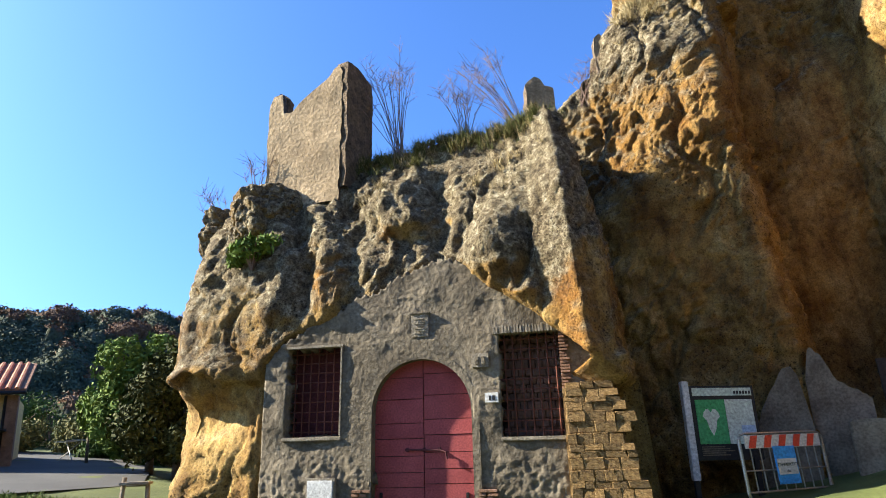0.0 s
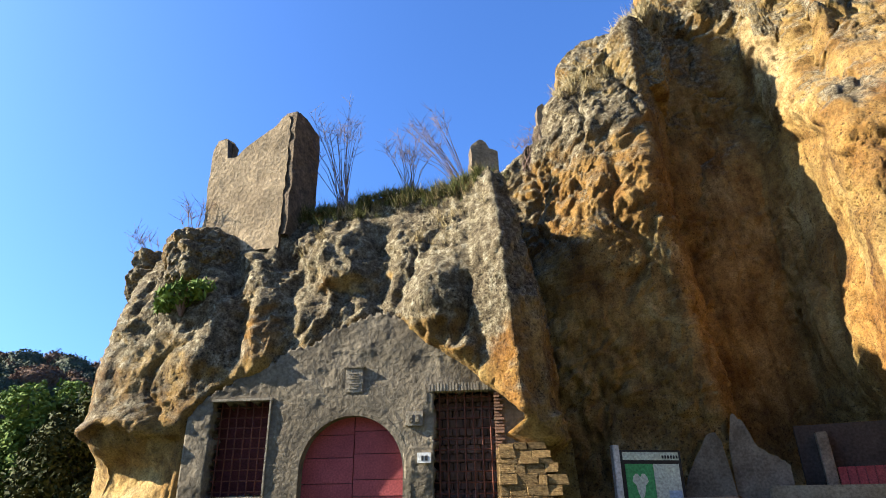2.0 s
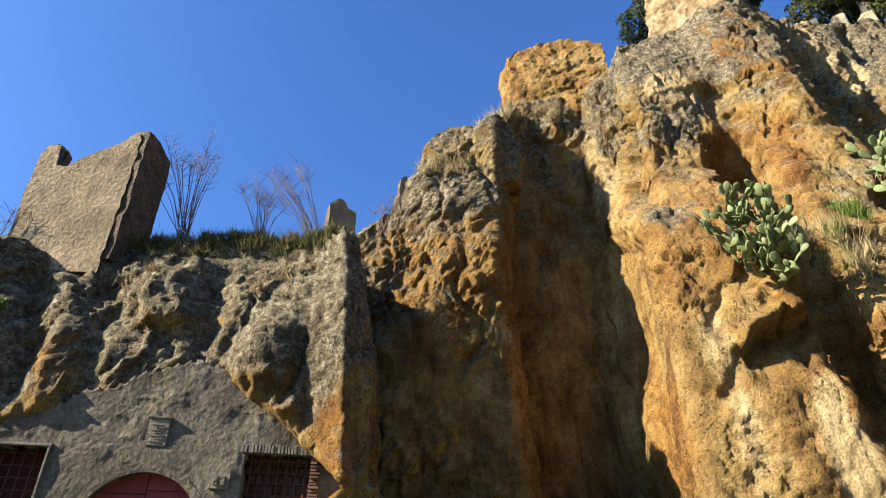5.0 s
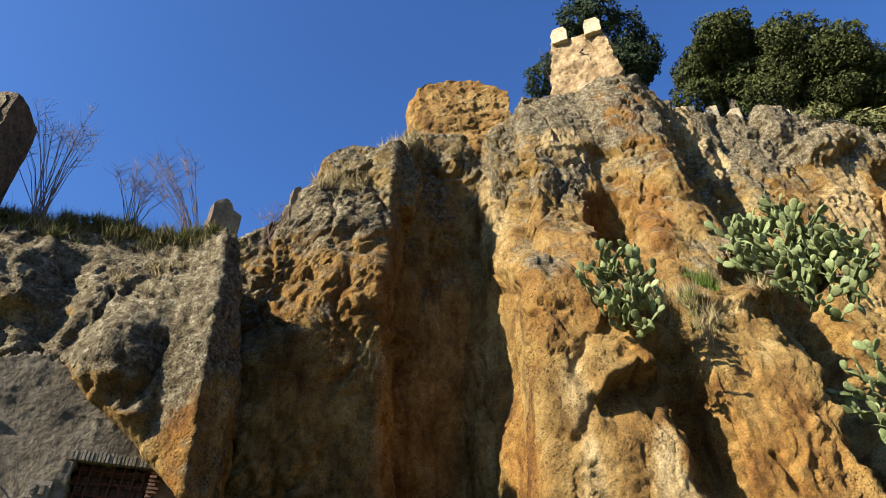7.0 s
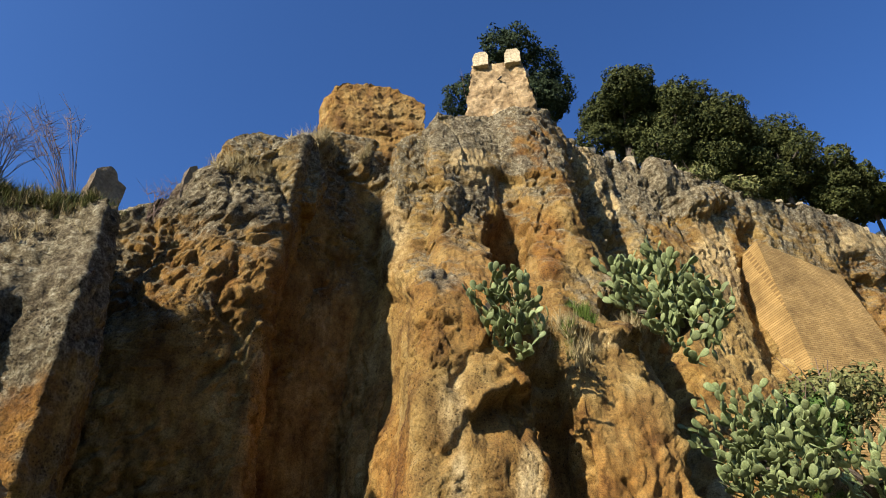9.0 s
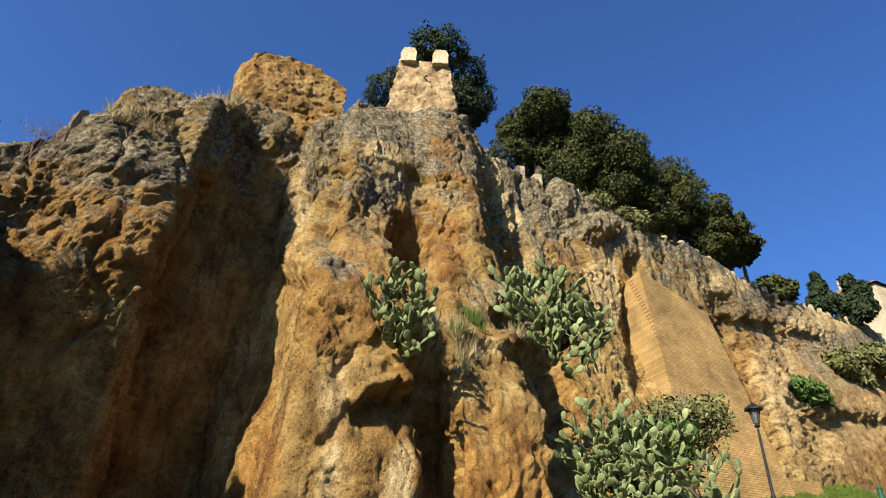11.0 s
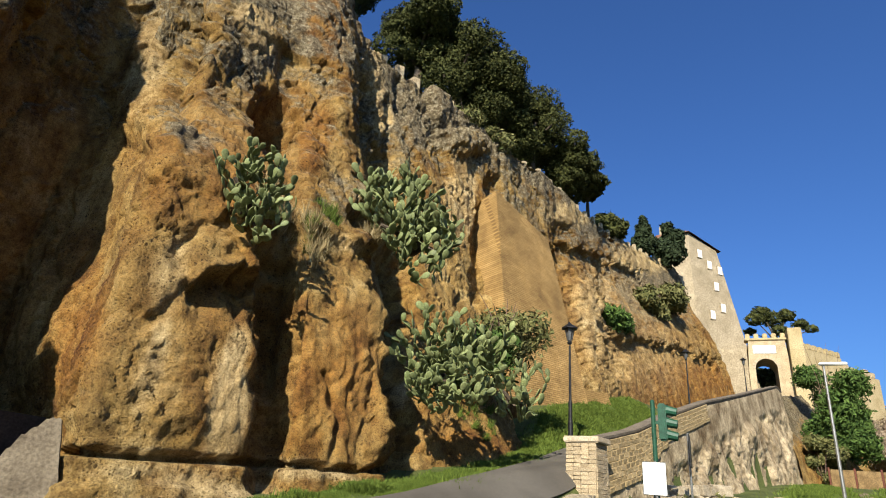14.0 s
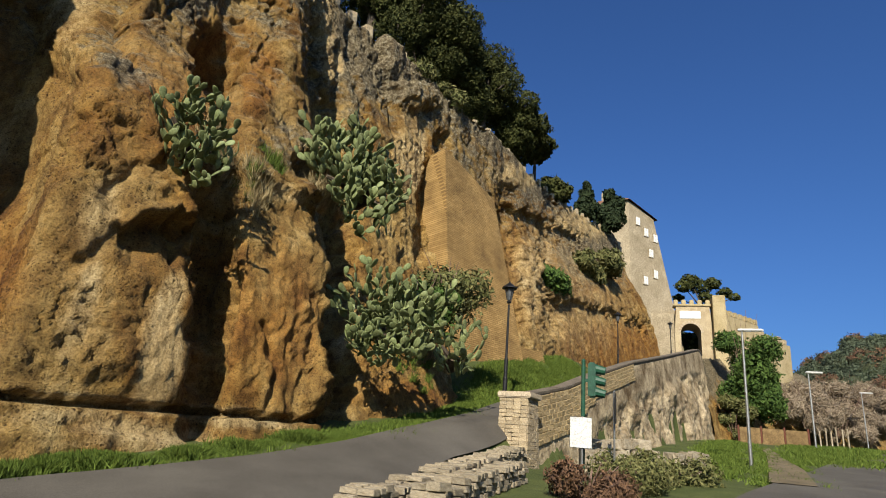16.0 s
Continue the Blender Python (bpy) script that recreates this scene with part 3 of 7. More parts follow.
FAR_SHAPES = [
    ("ledge", [(74.3, 22.9), (77.8, 22.1), (81.6, 20.0)], 0.40, 2.0),
    ("groove", [(78.9, 23.2), (78.4, 18.4), (79.2, 11.6)], 0.50, 0.9),
    ("ledge", [(79.5, 14.5), (83.1, 13.7), (87.6, 12.3)], 0.45, 2.0),
    ("groove", [(74.3, 24.2), (74.8, 18.3), (75.8, 11.4)], 0.45, 0.8),
    ("rib", [(76.7, 18.4), (77.1, 13.6), (77.7, 9.4)], 0.35, 1.0),
]
CLIFF_ZONES = [
    ("ochre", (40.0, 26.0, 8.0, 7.0), 0.55),
    ("ochre", (12.0, 27.0, 9.0, 7.0), 0.5),
    ("plain", (53.1, 10.6, 4.6, 8.8), 0.9),
    ("plain", (43.9, 7.0, 2.4, 6.0), 0.9),
    ("plain", (23.0, 14.0, 6.0, 12.0), 0.6),
    ("plain", (10.0, 14.0, 6.0, 10.0), 0.6),
    ("pale", (40.0, -0.2, 8.0, 0.8), 0.4),
    ("pale", (46.0, -2.0, 8.0, 0.9), 0.5),
    ("ochre", (82.0, 20.0, 12.0, 9.0), 0.5),
    ("ochre", (43.0, 12.0, 12.0, 9.0), 0.35),
    ("pale", (80.0, 14.0, 7.0, 7.0), 0.35),
    ("pale", (38.8, 39.1, 1.49, 0.85), 1.0),
    ("pale", (39.9, 37.7, 1.17, 1.17), 0.8),
    ("pale", (30.1, 33.1, 1.62, 4.86), 0.55),
    ("pale", (43.9, 5.6, 1.89, 4.56), 1.0),
    ("pale", (44.3, 10.3, 1.16, 2.49), 0.8),
    ("pale", (36.9, 15.9, 1.7, 4.31), 0.5),
    ("pale", (37.1, 9.1, 1.23, 5.61), 0.45),
    ("pale", (51.9, 21.0, 3.09, 0.74), 0.6),
    ("pale", (43.7, 1.2, 14.28, 0.65), 0.5),
    ("pale", (52.2, 0.5, 5.76, 0.76), 0.6),
    ("pale", (44.2, -1.1, 5.18, 0.81), 0.8),
    ("pale", (59.5, 8.4, 0.74, 1.56), 0.9),
    ("pale", (64.2, 26.9, 1.34, 4.79), 0.6),
    ("pale", (77.3, 15.7, 2.09, 5.82), 0.5),
    ("pale", (81.6, 21.1, 3.05, 1.31), 0.7),
    ("pale", (76.0, 25.8, 3.15, 1.32), 0.6),
    ("pale", (54.3, 33.5, 1.02, 1.25), 0.6),
    ("pale", (63.4, 26.7, 1.51, 4.35), 0.6),
    ("pale", (52.5, 36.8, 1.25, 3.08), 0.5),
    ("ochre", (46.4, 40.6, 2.33, 3.36), 0.9),
    ("ochre", (47.1, 30.6, 1.56, 3.71), 0.8),
    ("ochre", (44.2, 32.5, 3.16, 3.21), 0.5),
    ("ochre", (12.6, 29.9, 7.37, 3.62), 0.4),
    ("ochre", (53.2, 10.0, 4.57, 7.73), 0.55),
    ("ochre", (85.0, 9.7, 5.31, 2.5), 0.9),
    ("ochre", (81.1, 15.3, 4.07, 1.15), 0.7),
    ("ochre", (65.5, 4.0, 5.74, 1.51), 0.7),
    ("ochre", (31.1, 8.9, 2.17, 5.28), 0.7),
    ("ochre", (29.5, 13.0, 2.06, 5.88), 0.5),
]
CLIFF_COATS = [
    ("lichen", (39.1, 40.9, 3.18, 1.31), 0.5),
    ("lichen", (38.1, 35.9, 2.69, 2.15), 0.35),
    ("lichen", (7.8, 33.2, 8.46, 2.01), 0.45),
    ("lichen", (35.2, 28.2, 2.71, 2.17), 0.4),
    ("lichen", (51.1, 25.2, 3.07, 2.6), 0.5),
    ("lichen", (55.5, 34.2, 3.08, 3.48), 0.35),
    ("lichen", (63.8, 5.4, 4.2, 1.28), 0.35),
    ("lichen", (60.2, 33.6, 4.15, 1.99), 0.45),
    ("lichen", (82.7, 17.9, 3.02, 3.13), 0.3),
    ("smooth", (43.9, 5.6, 2.03, 4.8), 1.0),
    ("smooth", (53.1, 10.6, 4.58, 8.77), 0.6),
    ("smooth", (23.2, 12.9, 5.02, 7.27), 0.8),
    ("smooth", (10.7, 13.6, 5.4, 6.07), 0.8),
    ("smooth", (25.2, 22.1, 3.17, 7.86), 0.7),
]
cliff("cliff_2", RECESS + FACE + FAR, "high ochre tuff cliff with recesses, ledges and gullies", seed=21, lichen_from=0.62, near=20.0, far=6.0, far_from=15.0, hollow=undercut, flute_from=13.0, shapes=CLIFF_SHAPES + FAR_SHAPES, zones=CLIFF_ZONES + CLIFF_COATS, bumps=[
    (8.9, 13.0, 14.5, 0.8, 2.8, 0.3), (3.2, 13.4, 10.5, 1.6, 2.0, 0.35)])

# ---- the walled-up front ----
PLASTER = mottled("plaster", (0.058, 0.046, 0.031), (0.185, 0.155, 0.110), 0.9, 14, 0.97, bump=0.9, depth=0.03)
TRIM_STONE = mottled("trim_stone", (0.13, 0.11, 0.08), (0.26, 0.225, 0.17), 3, 30, 0.95, bump=0.7, depth=0.02)
RED_PAINT = mottled("faded_red_paint", (0.20, 0.035, 0.038), (0.30, 0.062, 0.062), 1.6, 35, 0.7, bump=0.35, depth=0.006, per_piece=0.10)
RUST = mottled("rusty_iron", (0.075, 0.026, 0.018), (0.14, 0.05, 0.03), 8, 60, 0.8, 0.3)
DARK_IRON = mottled("dark_iron", (0.012, 0.012, 0.013), (0.03, 0.03, 0.032), 6, 50, 0.55, 0.6)
BRICK = mottled("red_brick", (0.125, 0.066, 0.042), (0.25, 0.145, 0.092), 5, 40, 0.95, bump=0.5, depth=0.01, per_piece=0.22)
TUFF_BLOCK = mottled("tuff_block", (0.10, 0.062, 0.026), (0.23, 0.155, 0.072), 2.5, 16, 0.95, bump=0.8, depth=0.02, per_piece=0.2)
WHITE_PAINT = mottled("white_paint", (0.44, 0.44, 0.42), (0.56, 0.56, 0.54), 3, 30, 0.6, bump=0.1)
PIER_STONE = mottled("pier_stone", (0.11, 0.060, 0.020), (0.31, 0.20, 0.082), 3.0, 9, 0.97, bump=1.0, depth=0.07, per_piece=0.15)
DUSTY_BRICK = mottled("dusty_brick", (0.07, 0.042, 0.032), (0.135, 0.085, 0.064), 3, 25, 0.95, bump=0.6, depth=0.02, per_piece=0.2)
# near-black colour stands in for the darkness of unlit interiors
INSIDE = mottled("unlit_inside", (0.025, 0.02, 0.017), (0.06, 0.045, 0.035), 2, 20, 0.95)
BOARD_RED = mottled("dark_red_boards", (0.045, 0.010, 0.012), (0.09, 0.022, 0.024), 3, 30, 0.8, bump=0.3)
GALVANISED = mottled("galvanised_steel", (0.24, 0.24, 0.23), (0.36, 0.36, 0.35), 8, 60, 0.4, 0.8, bump=0.05)
BLACK_PAINT = mottled("black_paint", (0.012, 0.012, 0.013), (0.025, 0.025, 0.027), 6, 40, 0.5, bump=0.1)

DOOR_X, DOOR_R, SPRING = -0.20, 0.96, 2.13          # arch of the door, in the front's own metres
WINDOWS = [(-2.87, -1.77, 1.73, 3.39), (1.28, 2.34, 1.65, 3.43)]


def wall_front():
    """The plaster wall as one sheet with openings, uneven, and reveals that go back into the rock."""
    step = 0.03
    xs, zs = np.arange(-3.35, 3.0, step), np.arange(-0.4, 5.0, step)
    top = lerp_at(xs, [-3.35, -2.9, -1.7, -0.8, -0.2, 0.7, 1.1, 1.9, 2.6, 3.0], [3.1, 3.65, 4.1, 4.6, 4.9, 4.85, 4.55, 4.1, 3.55, 2.9])

    def inside(x, z):
        if any(a < x < b and c < z < d for a, b, c, d in WINDOWS):
            return True
        return abs(x - DOOR_X) < DOOR_R and (z < SPRING or (x - DOOR_X) ** 2 + (z - SPRING) ** 2 < DOOR_R**2)

    gx, gz = np.meshgrid(xs, zs, indexing="ij")
    P = np.stack([gx.ravel(), 0 * gx.ravel(), gz.ravel()], 1)
    edge = np.abs(gx.ravel() + 0.2) / 3.2
    y = -0.035 * fbm(P * 0.9, 3, 5) - 0.009 * ridged(P * (4.0, 1, 6.0), 3, 6) * smooth(-0.4, 0.5, fbm(P * 1.7, 2, 8)) - 0.004 * fbm(P * 14.0, 3, 7) + 0.25 * np.clip(edge - 0.88, 0, 1)
    low = smooth(1.6, 1.0, gz.ravel())
    y = y - low * 0.014 * ridged(P * 9.0, 2, 9) - 0.02
    P[:, 1] = y
    nz = len(zs)
    faces = []
    for i in range(len(xs) - 1):
        for k in range(nz - 1):
            xc, zc = xs[i] + step / 2, zs[k] + step / 2
            if zc < top[i] + 0.10 * math.sin(xc * 5.1) * math.cos(xc * 2.3) + 0.03 * math.sin(xc * 37) and not inside(xc, zc):
                faces.append((i * nz + k, (i + 1) * nz + k, (i + 1) * nz + k + 1, i * nz + k + 1))
    ob = new("wall_front", mesh_from("wall_front", P, faces, PLASTER))
    ob.matrix_world = FACADE
    solid = ob.modifiers.new("thickness", "SOLIDIFY")
    solid.thickness, solid.offset = 0.45, -1.0
    tagged(ob, "rough grey plastered cave front with door and windows", "wall", kind="structure")
    return ob


FRONT = wall_front()


def arch_outline(r, z_low, n=20):
    return [(DOOR_X + r, z_low)] + [(DOOR_X + r * math.cos(a), SPRING + r * math.sin(a)) for a in [math.pi * k / n for k in range(n + 1)]] + [(DOOR_X - r, z_low)]


def arch_band(r0, r1, y0, y1, z_low):
    bm = bmesh.new()
    ins, outs = arch_outline(r0, z_low), arch_outline(r1, z_low)
    ring = []
    for k, ((xa, za), (xb, zb)) in enumerate(zip(ins, outs)):
        j = 0.02 * math.sin(k * 2.7) + 0.012 * math.cos(k * 5.3)
        xb, zb = xb + (xb - xa) * j * 4, zb + (zb - za) * j * 4
        ring.append([bm.verts.new(p) for p in ((xa, y1, za), (xa, y0, za), (xb, y0, zb), (xb, y1, zb))])
    for a, b in zip(ring, ring[1:]):
        for n in range(4):
            bm.faces.new((a[n], a[(n + 1) % 4], b[(n + 1) % 4], b[n]))
    bmesh.ops.recalc_face_normals(bm, faces=bm.faces)
    return bm


def arched_door():
    door = empty("door_1", FACADE)
    tagged(door, "closed double wooden door of faded red horizontal boards", "door", kind="structure")
    part("door_surround", arch_band(DOOR_R - 0.03, DOOR_R + 0.10, -0.055, 0.30, -0.3), PLASTER, door, "worn plaster arch surround")
    heights = [-0.25, 0.12, 0.46, 0.83, 1.08, 1.36, 1.66, 1.93, 2.36, 2.75, 3.12]
    for side in (-1, 1):
        leaf = empty("door_leaf")
        leaf.parent = door
        shift = 0.0 if side < 0 else 0.06
        for z0, z1 in zip(heights, heights[1:]):
            z0, z1 = z0 + shift, min(z1 + shift, SPRING + DOOR_R)
            if z1 - z0 < 0.05:
                continue
            bm = bmesh.new()
            n = 5
            edge = []
            for k in range(n + 1):
                z = z0 + 0.006 + (z1 - z0 - 0.012) * k / n
                w = DOOR_R - 0.01 if z < SPRING else math.sqrt(max(DOOR_R**2 - (z - SPRING) ** 2, 0.0001)) - 0.01
                edge.append((max(w, 0.03), z))
            inner = 0.008
            front = [bm.verts.new((DOOR_X + side * inner, 0.0, z)) for w, z in edge] + [bm.verts.new((DOOR_X + side * w, 0.0, z)) for w, z in reversed(edge)]
            face = bm.faces.new(front)
            back = bmesh.ops.extrude_face_region(bm, geom=[face])["geom"]
            bmesh.ops.translate(bm, vec=(0, 0.05, 0), verts=[v for v in back if isinstance(v, bmesh.types.BMVert)])
            bmesh.ops.recalc_face_normals(bm, faces=bm.faces)
            board = part("board", bm, RED_PAINT, leaf)
            board.location.y = 0.165 + 0.006 * math.sin(z0 * 31 + side)
    bolt = part("bolt", one_tube([(DOOR_X - 0.35, 0.135, 1.47), (DOOR_X + 0.32, 0.135, 1.45)], 0.018), BOARD_RED, door, "long sliding iron bolt painted red")
    part("handle", one_tube([(DOOR_X + 0.30, 0.135, 1.46), (DOOR_X + 0.41, 0.11, 1.42), (DOOR_X + 0.43, 0.11, 1.30)], 0.016), BOARD_RED, bolt)
    bm = bmesh.new()
    for x in (-0.33, -0.02, 0.26):
        box(bm, DOOR_X + x, 0.12, 1.43, DOOR_X + x + 0.05, 0.17, 1.50, 0.006)
    part("bolt_bracket", bm, BOARD_RED, bolt)
    for x in (DOOR_X - 0.83, DOOR_X + 0.75):
        part("hinge", one_box(x, 0.13, 0.55, x + 0.05, 0.17, 0.75, 0.006), DARK_IRON, door)
    back = part("backing", one_box(DOOR_X - 1.05, 0.24, -0.3, DOOR_X + 1.05, 0.30, 3.2), INSIDE, door)
    return door


arched_door()


def barred_window(name, a, b, c, d, cols, rows, inset, iron, label, reveal):
    win = empty(name, FACADE)
    tagged(win, label, "window", kind="structure")
    part("backing", one_box(a - 0.1, 0.44, c - 0.1, b + 0.1, 0.48, d + 0.1), reveal, win)
    part("window_sill", one_box(a - 0.05, -0.06, c - 0.07, b + 0.05, 0.30, c, 0.015), TRIM_STONE, win, "pale worn stone sill")
    for k in range(cols):
        x = a + (b - a) * (k + 0.5) / cols
        part("bar", one_tube([(x, inset, c - 0.02), (x + 0.006 * math.sin(k * 3), inset, d + 0.02)], 0.013, 6), iron, win)
    for k in range(rows):
        z = c + (d - c) * (k + 0.5) / rows
        part("bar", one_tube([(a - 0.02, inset + 0.012, z), (b + 0.02, inset + 0.012, z + 0.004 * math.sin(k * 5))], 0.013, 6), iron, win)
    return win


w1 = barred_window("window_1", *WINDOWS[0], 7, 9, 0.20, RUST, "deep window with a rusty iron grille and dark red boards", BOARD_RED)
part("window_frame", one_box(-2.90, -0.045, 3.38, -1.72, 0.05, 3.43, 0.008), TRIM_STONE, w1, "thin pale stone edge")
part("window_frame", one_box(-1.775, -0.045, 1.75, -1.735, 0.05, 3.38, 0.008), TRIM_STONE, w1)
w2 = barred_window("window_2", *WINDOWS[1], 7, 10, 0.10, RUST, "bricked-up window behind a rusty iron grille", INSIDE)
rng = random.Random(4)
for k in range(22):
    x = 1.18 + k * 0.054
    part("lintel_brick", one_box(x, -0.10 - 0.02 * rng.random(), 3.43, x + 0.046, 0.10, 3.56 + 0.03 * rng.random(), 0.006), TRIM_STONE, w2)
for k in range(12):
    for n in range(9):
        x = 1.26 + n * 0.125 + (0.06 if k % 2 else 0)
        if x + 0.12 < 2.42:
            part("infill_brick", one_box(x, 0.30 + 0.015 * rng.random(), 1.66 + k * 0.148, x + 0.115, 0.43, 1.80 + k * 0.148, 0.01), DUSTY_BRICK, w2)
for k in range(34):
    z = 1.70 + k * 0.055
    w = 0.10 + 0.08 * rng.random()
    part("jamb_brick", one_box(2.34, -0.06 - 0.05 * rng.random(), z, 2.34 + w, 0.25, z + 0.043, 0.006), BRICK, w2)

# brickwork showing through the plaster at the foot of the door
patch = empty("brick_patch", FACADE)
tagged(patch, "old brickwork showing through lost plaster beside the door", "brick patch", kind="structure")
for cx in (-1.42, 0.86):
    for k in range(13):
        for n in range(2):
            w = 0.12 + 0.06 * rng.random()
            x = cx + n * 0.17 - 0.1 + 0.05 * rng.random()
            part("brick", one_box(x, -0.075 - 0.03 * rng.random(), 0.02 + k * 0.062, x + w, 0.08, 0.065 + k * 0.062, 0.007), BRICK, patch)


# masonry pier at the corner: rough blocks in courses that narrow upwards
def stone_block(rng, w, d, h, material, wear=1.0):
    bm = one_box(-w / 2, -d / 2, 0, w / 2, d / 2, h)
    for v in bm.verts:
        v.co += Vector((rng.uniform(-1, 1) * w * 0.07, rng.uniform(-1, 1) * d * 0.06 * wear, rng.uniform(-1, 1) * h * 0.08))
    bmesh.ops.bevel(bm, geom=bm.edges[:], offset=0.06 * wear, segments=1, affect="EDGES")
    me = bpy.data.meshes.new("stone")
    bm.to_mesh(me)
    bm.free()
    me.materials.append(material)
    return me


STONES = [stone_block(rng, 1.0, 1.0, 1.0, TUFF_BLOCK) for _ in range(6)]
FLAT_STONES = [stone_block(rng, 1.0, 1.0, 1.0, PIER_STONE, 0.45) for _ in range(6)]


def lay(name, parent, x, y, z, w, d, h, turn=0.0, meshes=None):
    ob = new(name, (meshes or STONES)[rng.randrange(len(meshes or STONES))])
    ob.parent = parent
    ob.location, ob.scale, ob.rotation_euler = (x, y, z), (w, d, h), (rng.uniform(-0.03, 0.03), rng.uniform(-0.03, 0.03), turn)
    return ob


pier = empty("masonry_pier", FACADE)
tagged(pier, "rough tuff masonry pier leaning against the outcrop", "pier", kind="structure")
bm = one_box(2.34, -0.17, -0.4, 3.62, 0.9, 2.42)
for v in bm.verts:
    if v.co.z > 1 and v.co.x > 3:
        v.co.x = 2.98
part("pier_core", bm, PIER_STONE, pier, "crumbling earth mortar")
z = -0.35
while z < 2.45:
    h = 0.085 + 0.10 * rng.random()
    right = lerp_at(z, [-0.4, 0.9, 2.5], [3.72, 3.40, 3.02]) + rng.uniform(-0.05, 0.05)
    x = 2.40 - 0.06 * rng.random()
    while x < right:
        w = 0.12 + 0.24 * rng.random()
        lay("stone", pier, x + w / 2, 0.045 - 0.02 * rng.random(), z + rng.uniform(-0.01, 0.01), w * 0.99, 0.46, h * rng.uniform(0.95, 1.03), rng.uniform(-0.02, 0.02), FLAT_STONES)
        x += w
    for k in range(3):
        lay("stone", pier, right - 0.10 + 0.03 * rng.random(), 0.35 + k * 0.36, z, 0.26, 0.34, h * 0.97, rng.uniform(-0.05, 0.05), FLAT_STONES)
    z += h


# small things on the front
def on_front(name, label, category):
    ob = empty(name, FACADE)
    tagged(ob, label, category)
    return ob


niche = on_front("stone_plaque", "small worn carved stone plaque in a shallow niche", "plaque")
part("panel", one_box(-0.36, -0.06, 3.46, -0.02, 0.0, 3.92, 0.015), TRIM_STONE, niche)
bm = one_box(-0.39, -0.085, 3.90, 0.01, 0.0, 3.94, 0.012)
part("hood", bm, PLASTER, niche)
for k in range(7):
    part("worn_relief", one_box(-0.30 + 0.05 * (k % 2), -0.075, 3.52 + k * 0.045, -0.12 + 0.03 * (k % 3), -0.05, 3.55 + k * 0.045, 0.01), TRIM_STONE, niche, "remains of a pale carved relief")
shield = on_front("carved_tablet", "square carved stone tablet with two raised figures", "tablet")
part("slab", one_box(0.77, -0.10, 2.85, 1.09, 0.0, 3.10, 0.01), TRIM_STONE, shield)
bm = one_box(0.84, -0.125, 2.90, 0.91, -0.09, 3.04, 0.008)
box(bm, 0.95, -0.125, 2.90, 1.02, -0.09, 3.04, 0.008)
part("raised_bar", bm, PLASTER, shield)
numb = on_front("house_plate", "small white enamel plate on the wall", "plate")
part("plate", one_box(0.99, -0.115, 2.23, 1.23, -0.09, 2.40, 0.006), WHITE_PAINT, numb)
bm = one_box(1.06, -0.121, 2.27, 1.10, -0.113, 2.35)
box(bm, 1.12, -0.121, 2.27, 1.17, -0.113, 2.35)
part("bar", bm, BLACK_PAINT, numb)
cover = on_front("meter_cover", "plain white metal meter cover set in the wall", "meter box")
part("lid", one_box(-2.32, -0.12, 0.66, -1.83, -0.03, 0.98, 0.01), WHITE_PAINT, cover)
part("rim", one_box(-2.36, -0.10, 0.62, -1.79, -0.02, 1.02, 0.01), TRIM_STONE, cover)


# ---- ruins on the outcrop ----
RENDER_OLD = mottled("old_render", (0.16, 0.115, 0.066), (0.33, 0.25, 0.152), 1.1, 12, 0.95, bump=0.9, depth=0.03)
RUIN_EDGE = mottled("rubble_core", (0.048, 0.036, 0.025), (0.155, 0.11, 0.068), 4, 16, 0.95, bump=1.0, depth=0.06)


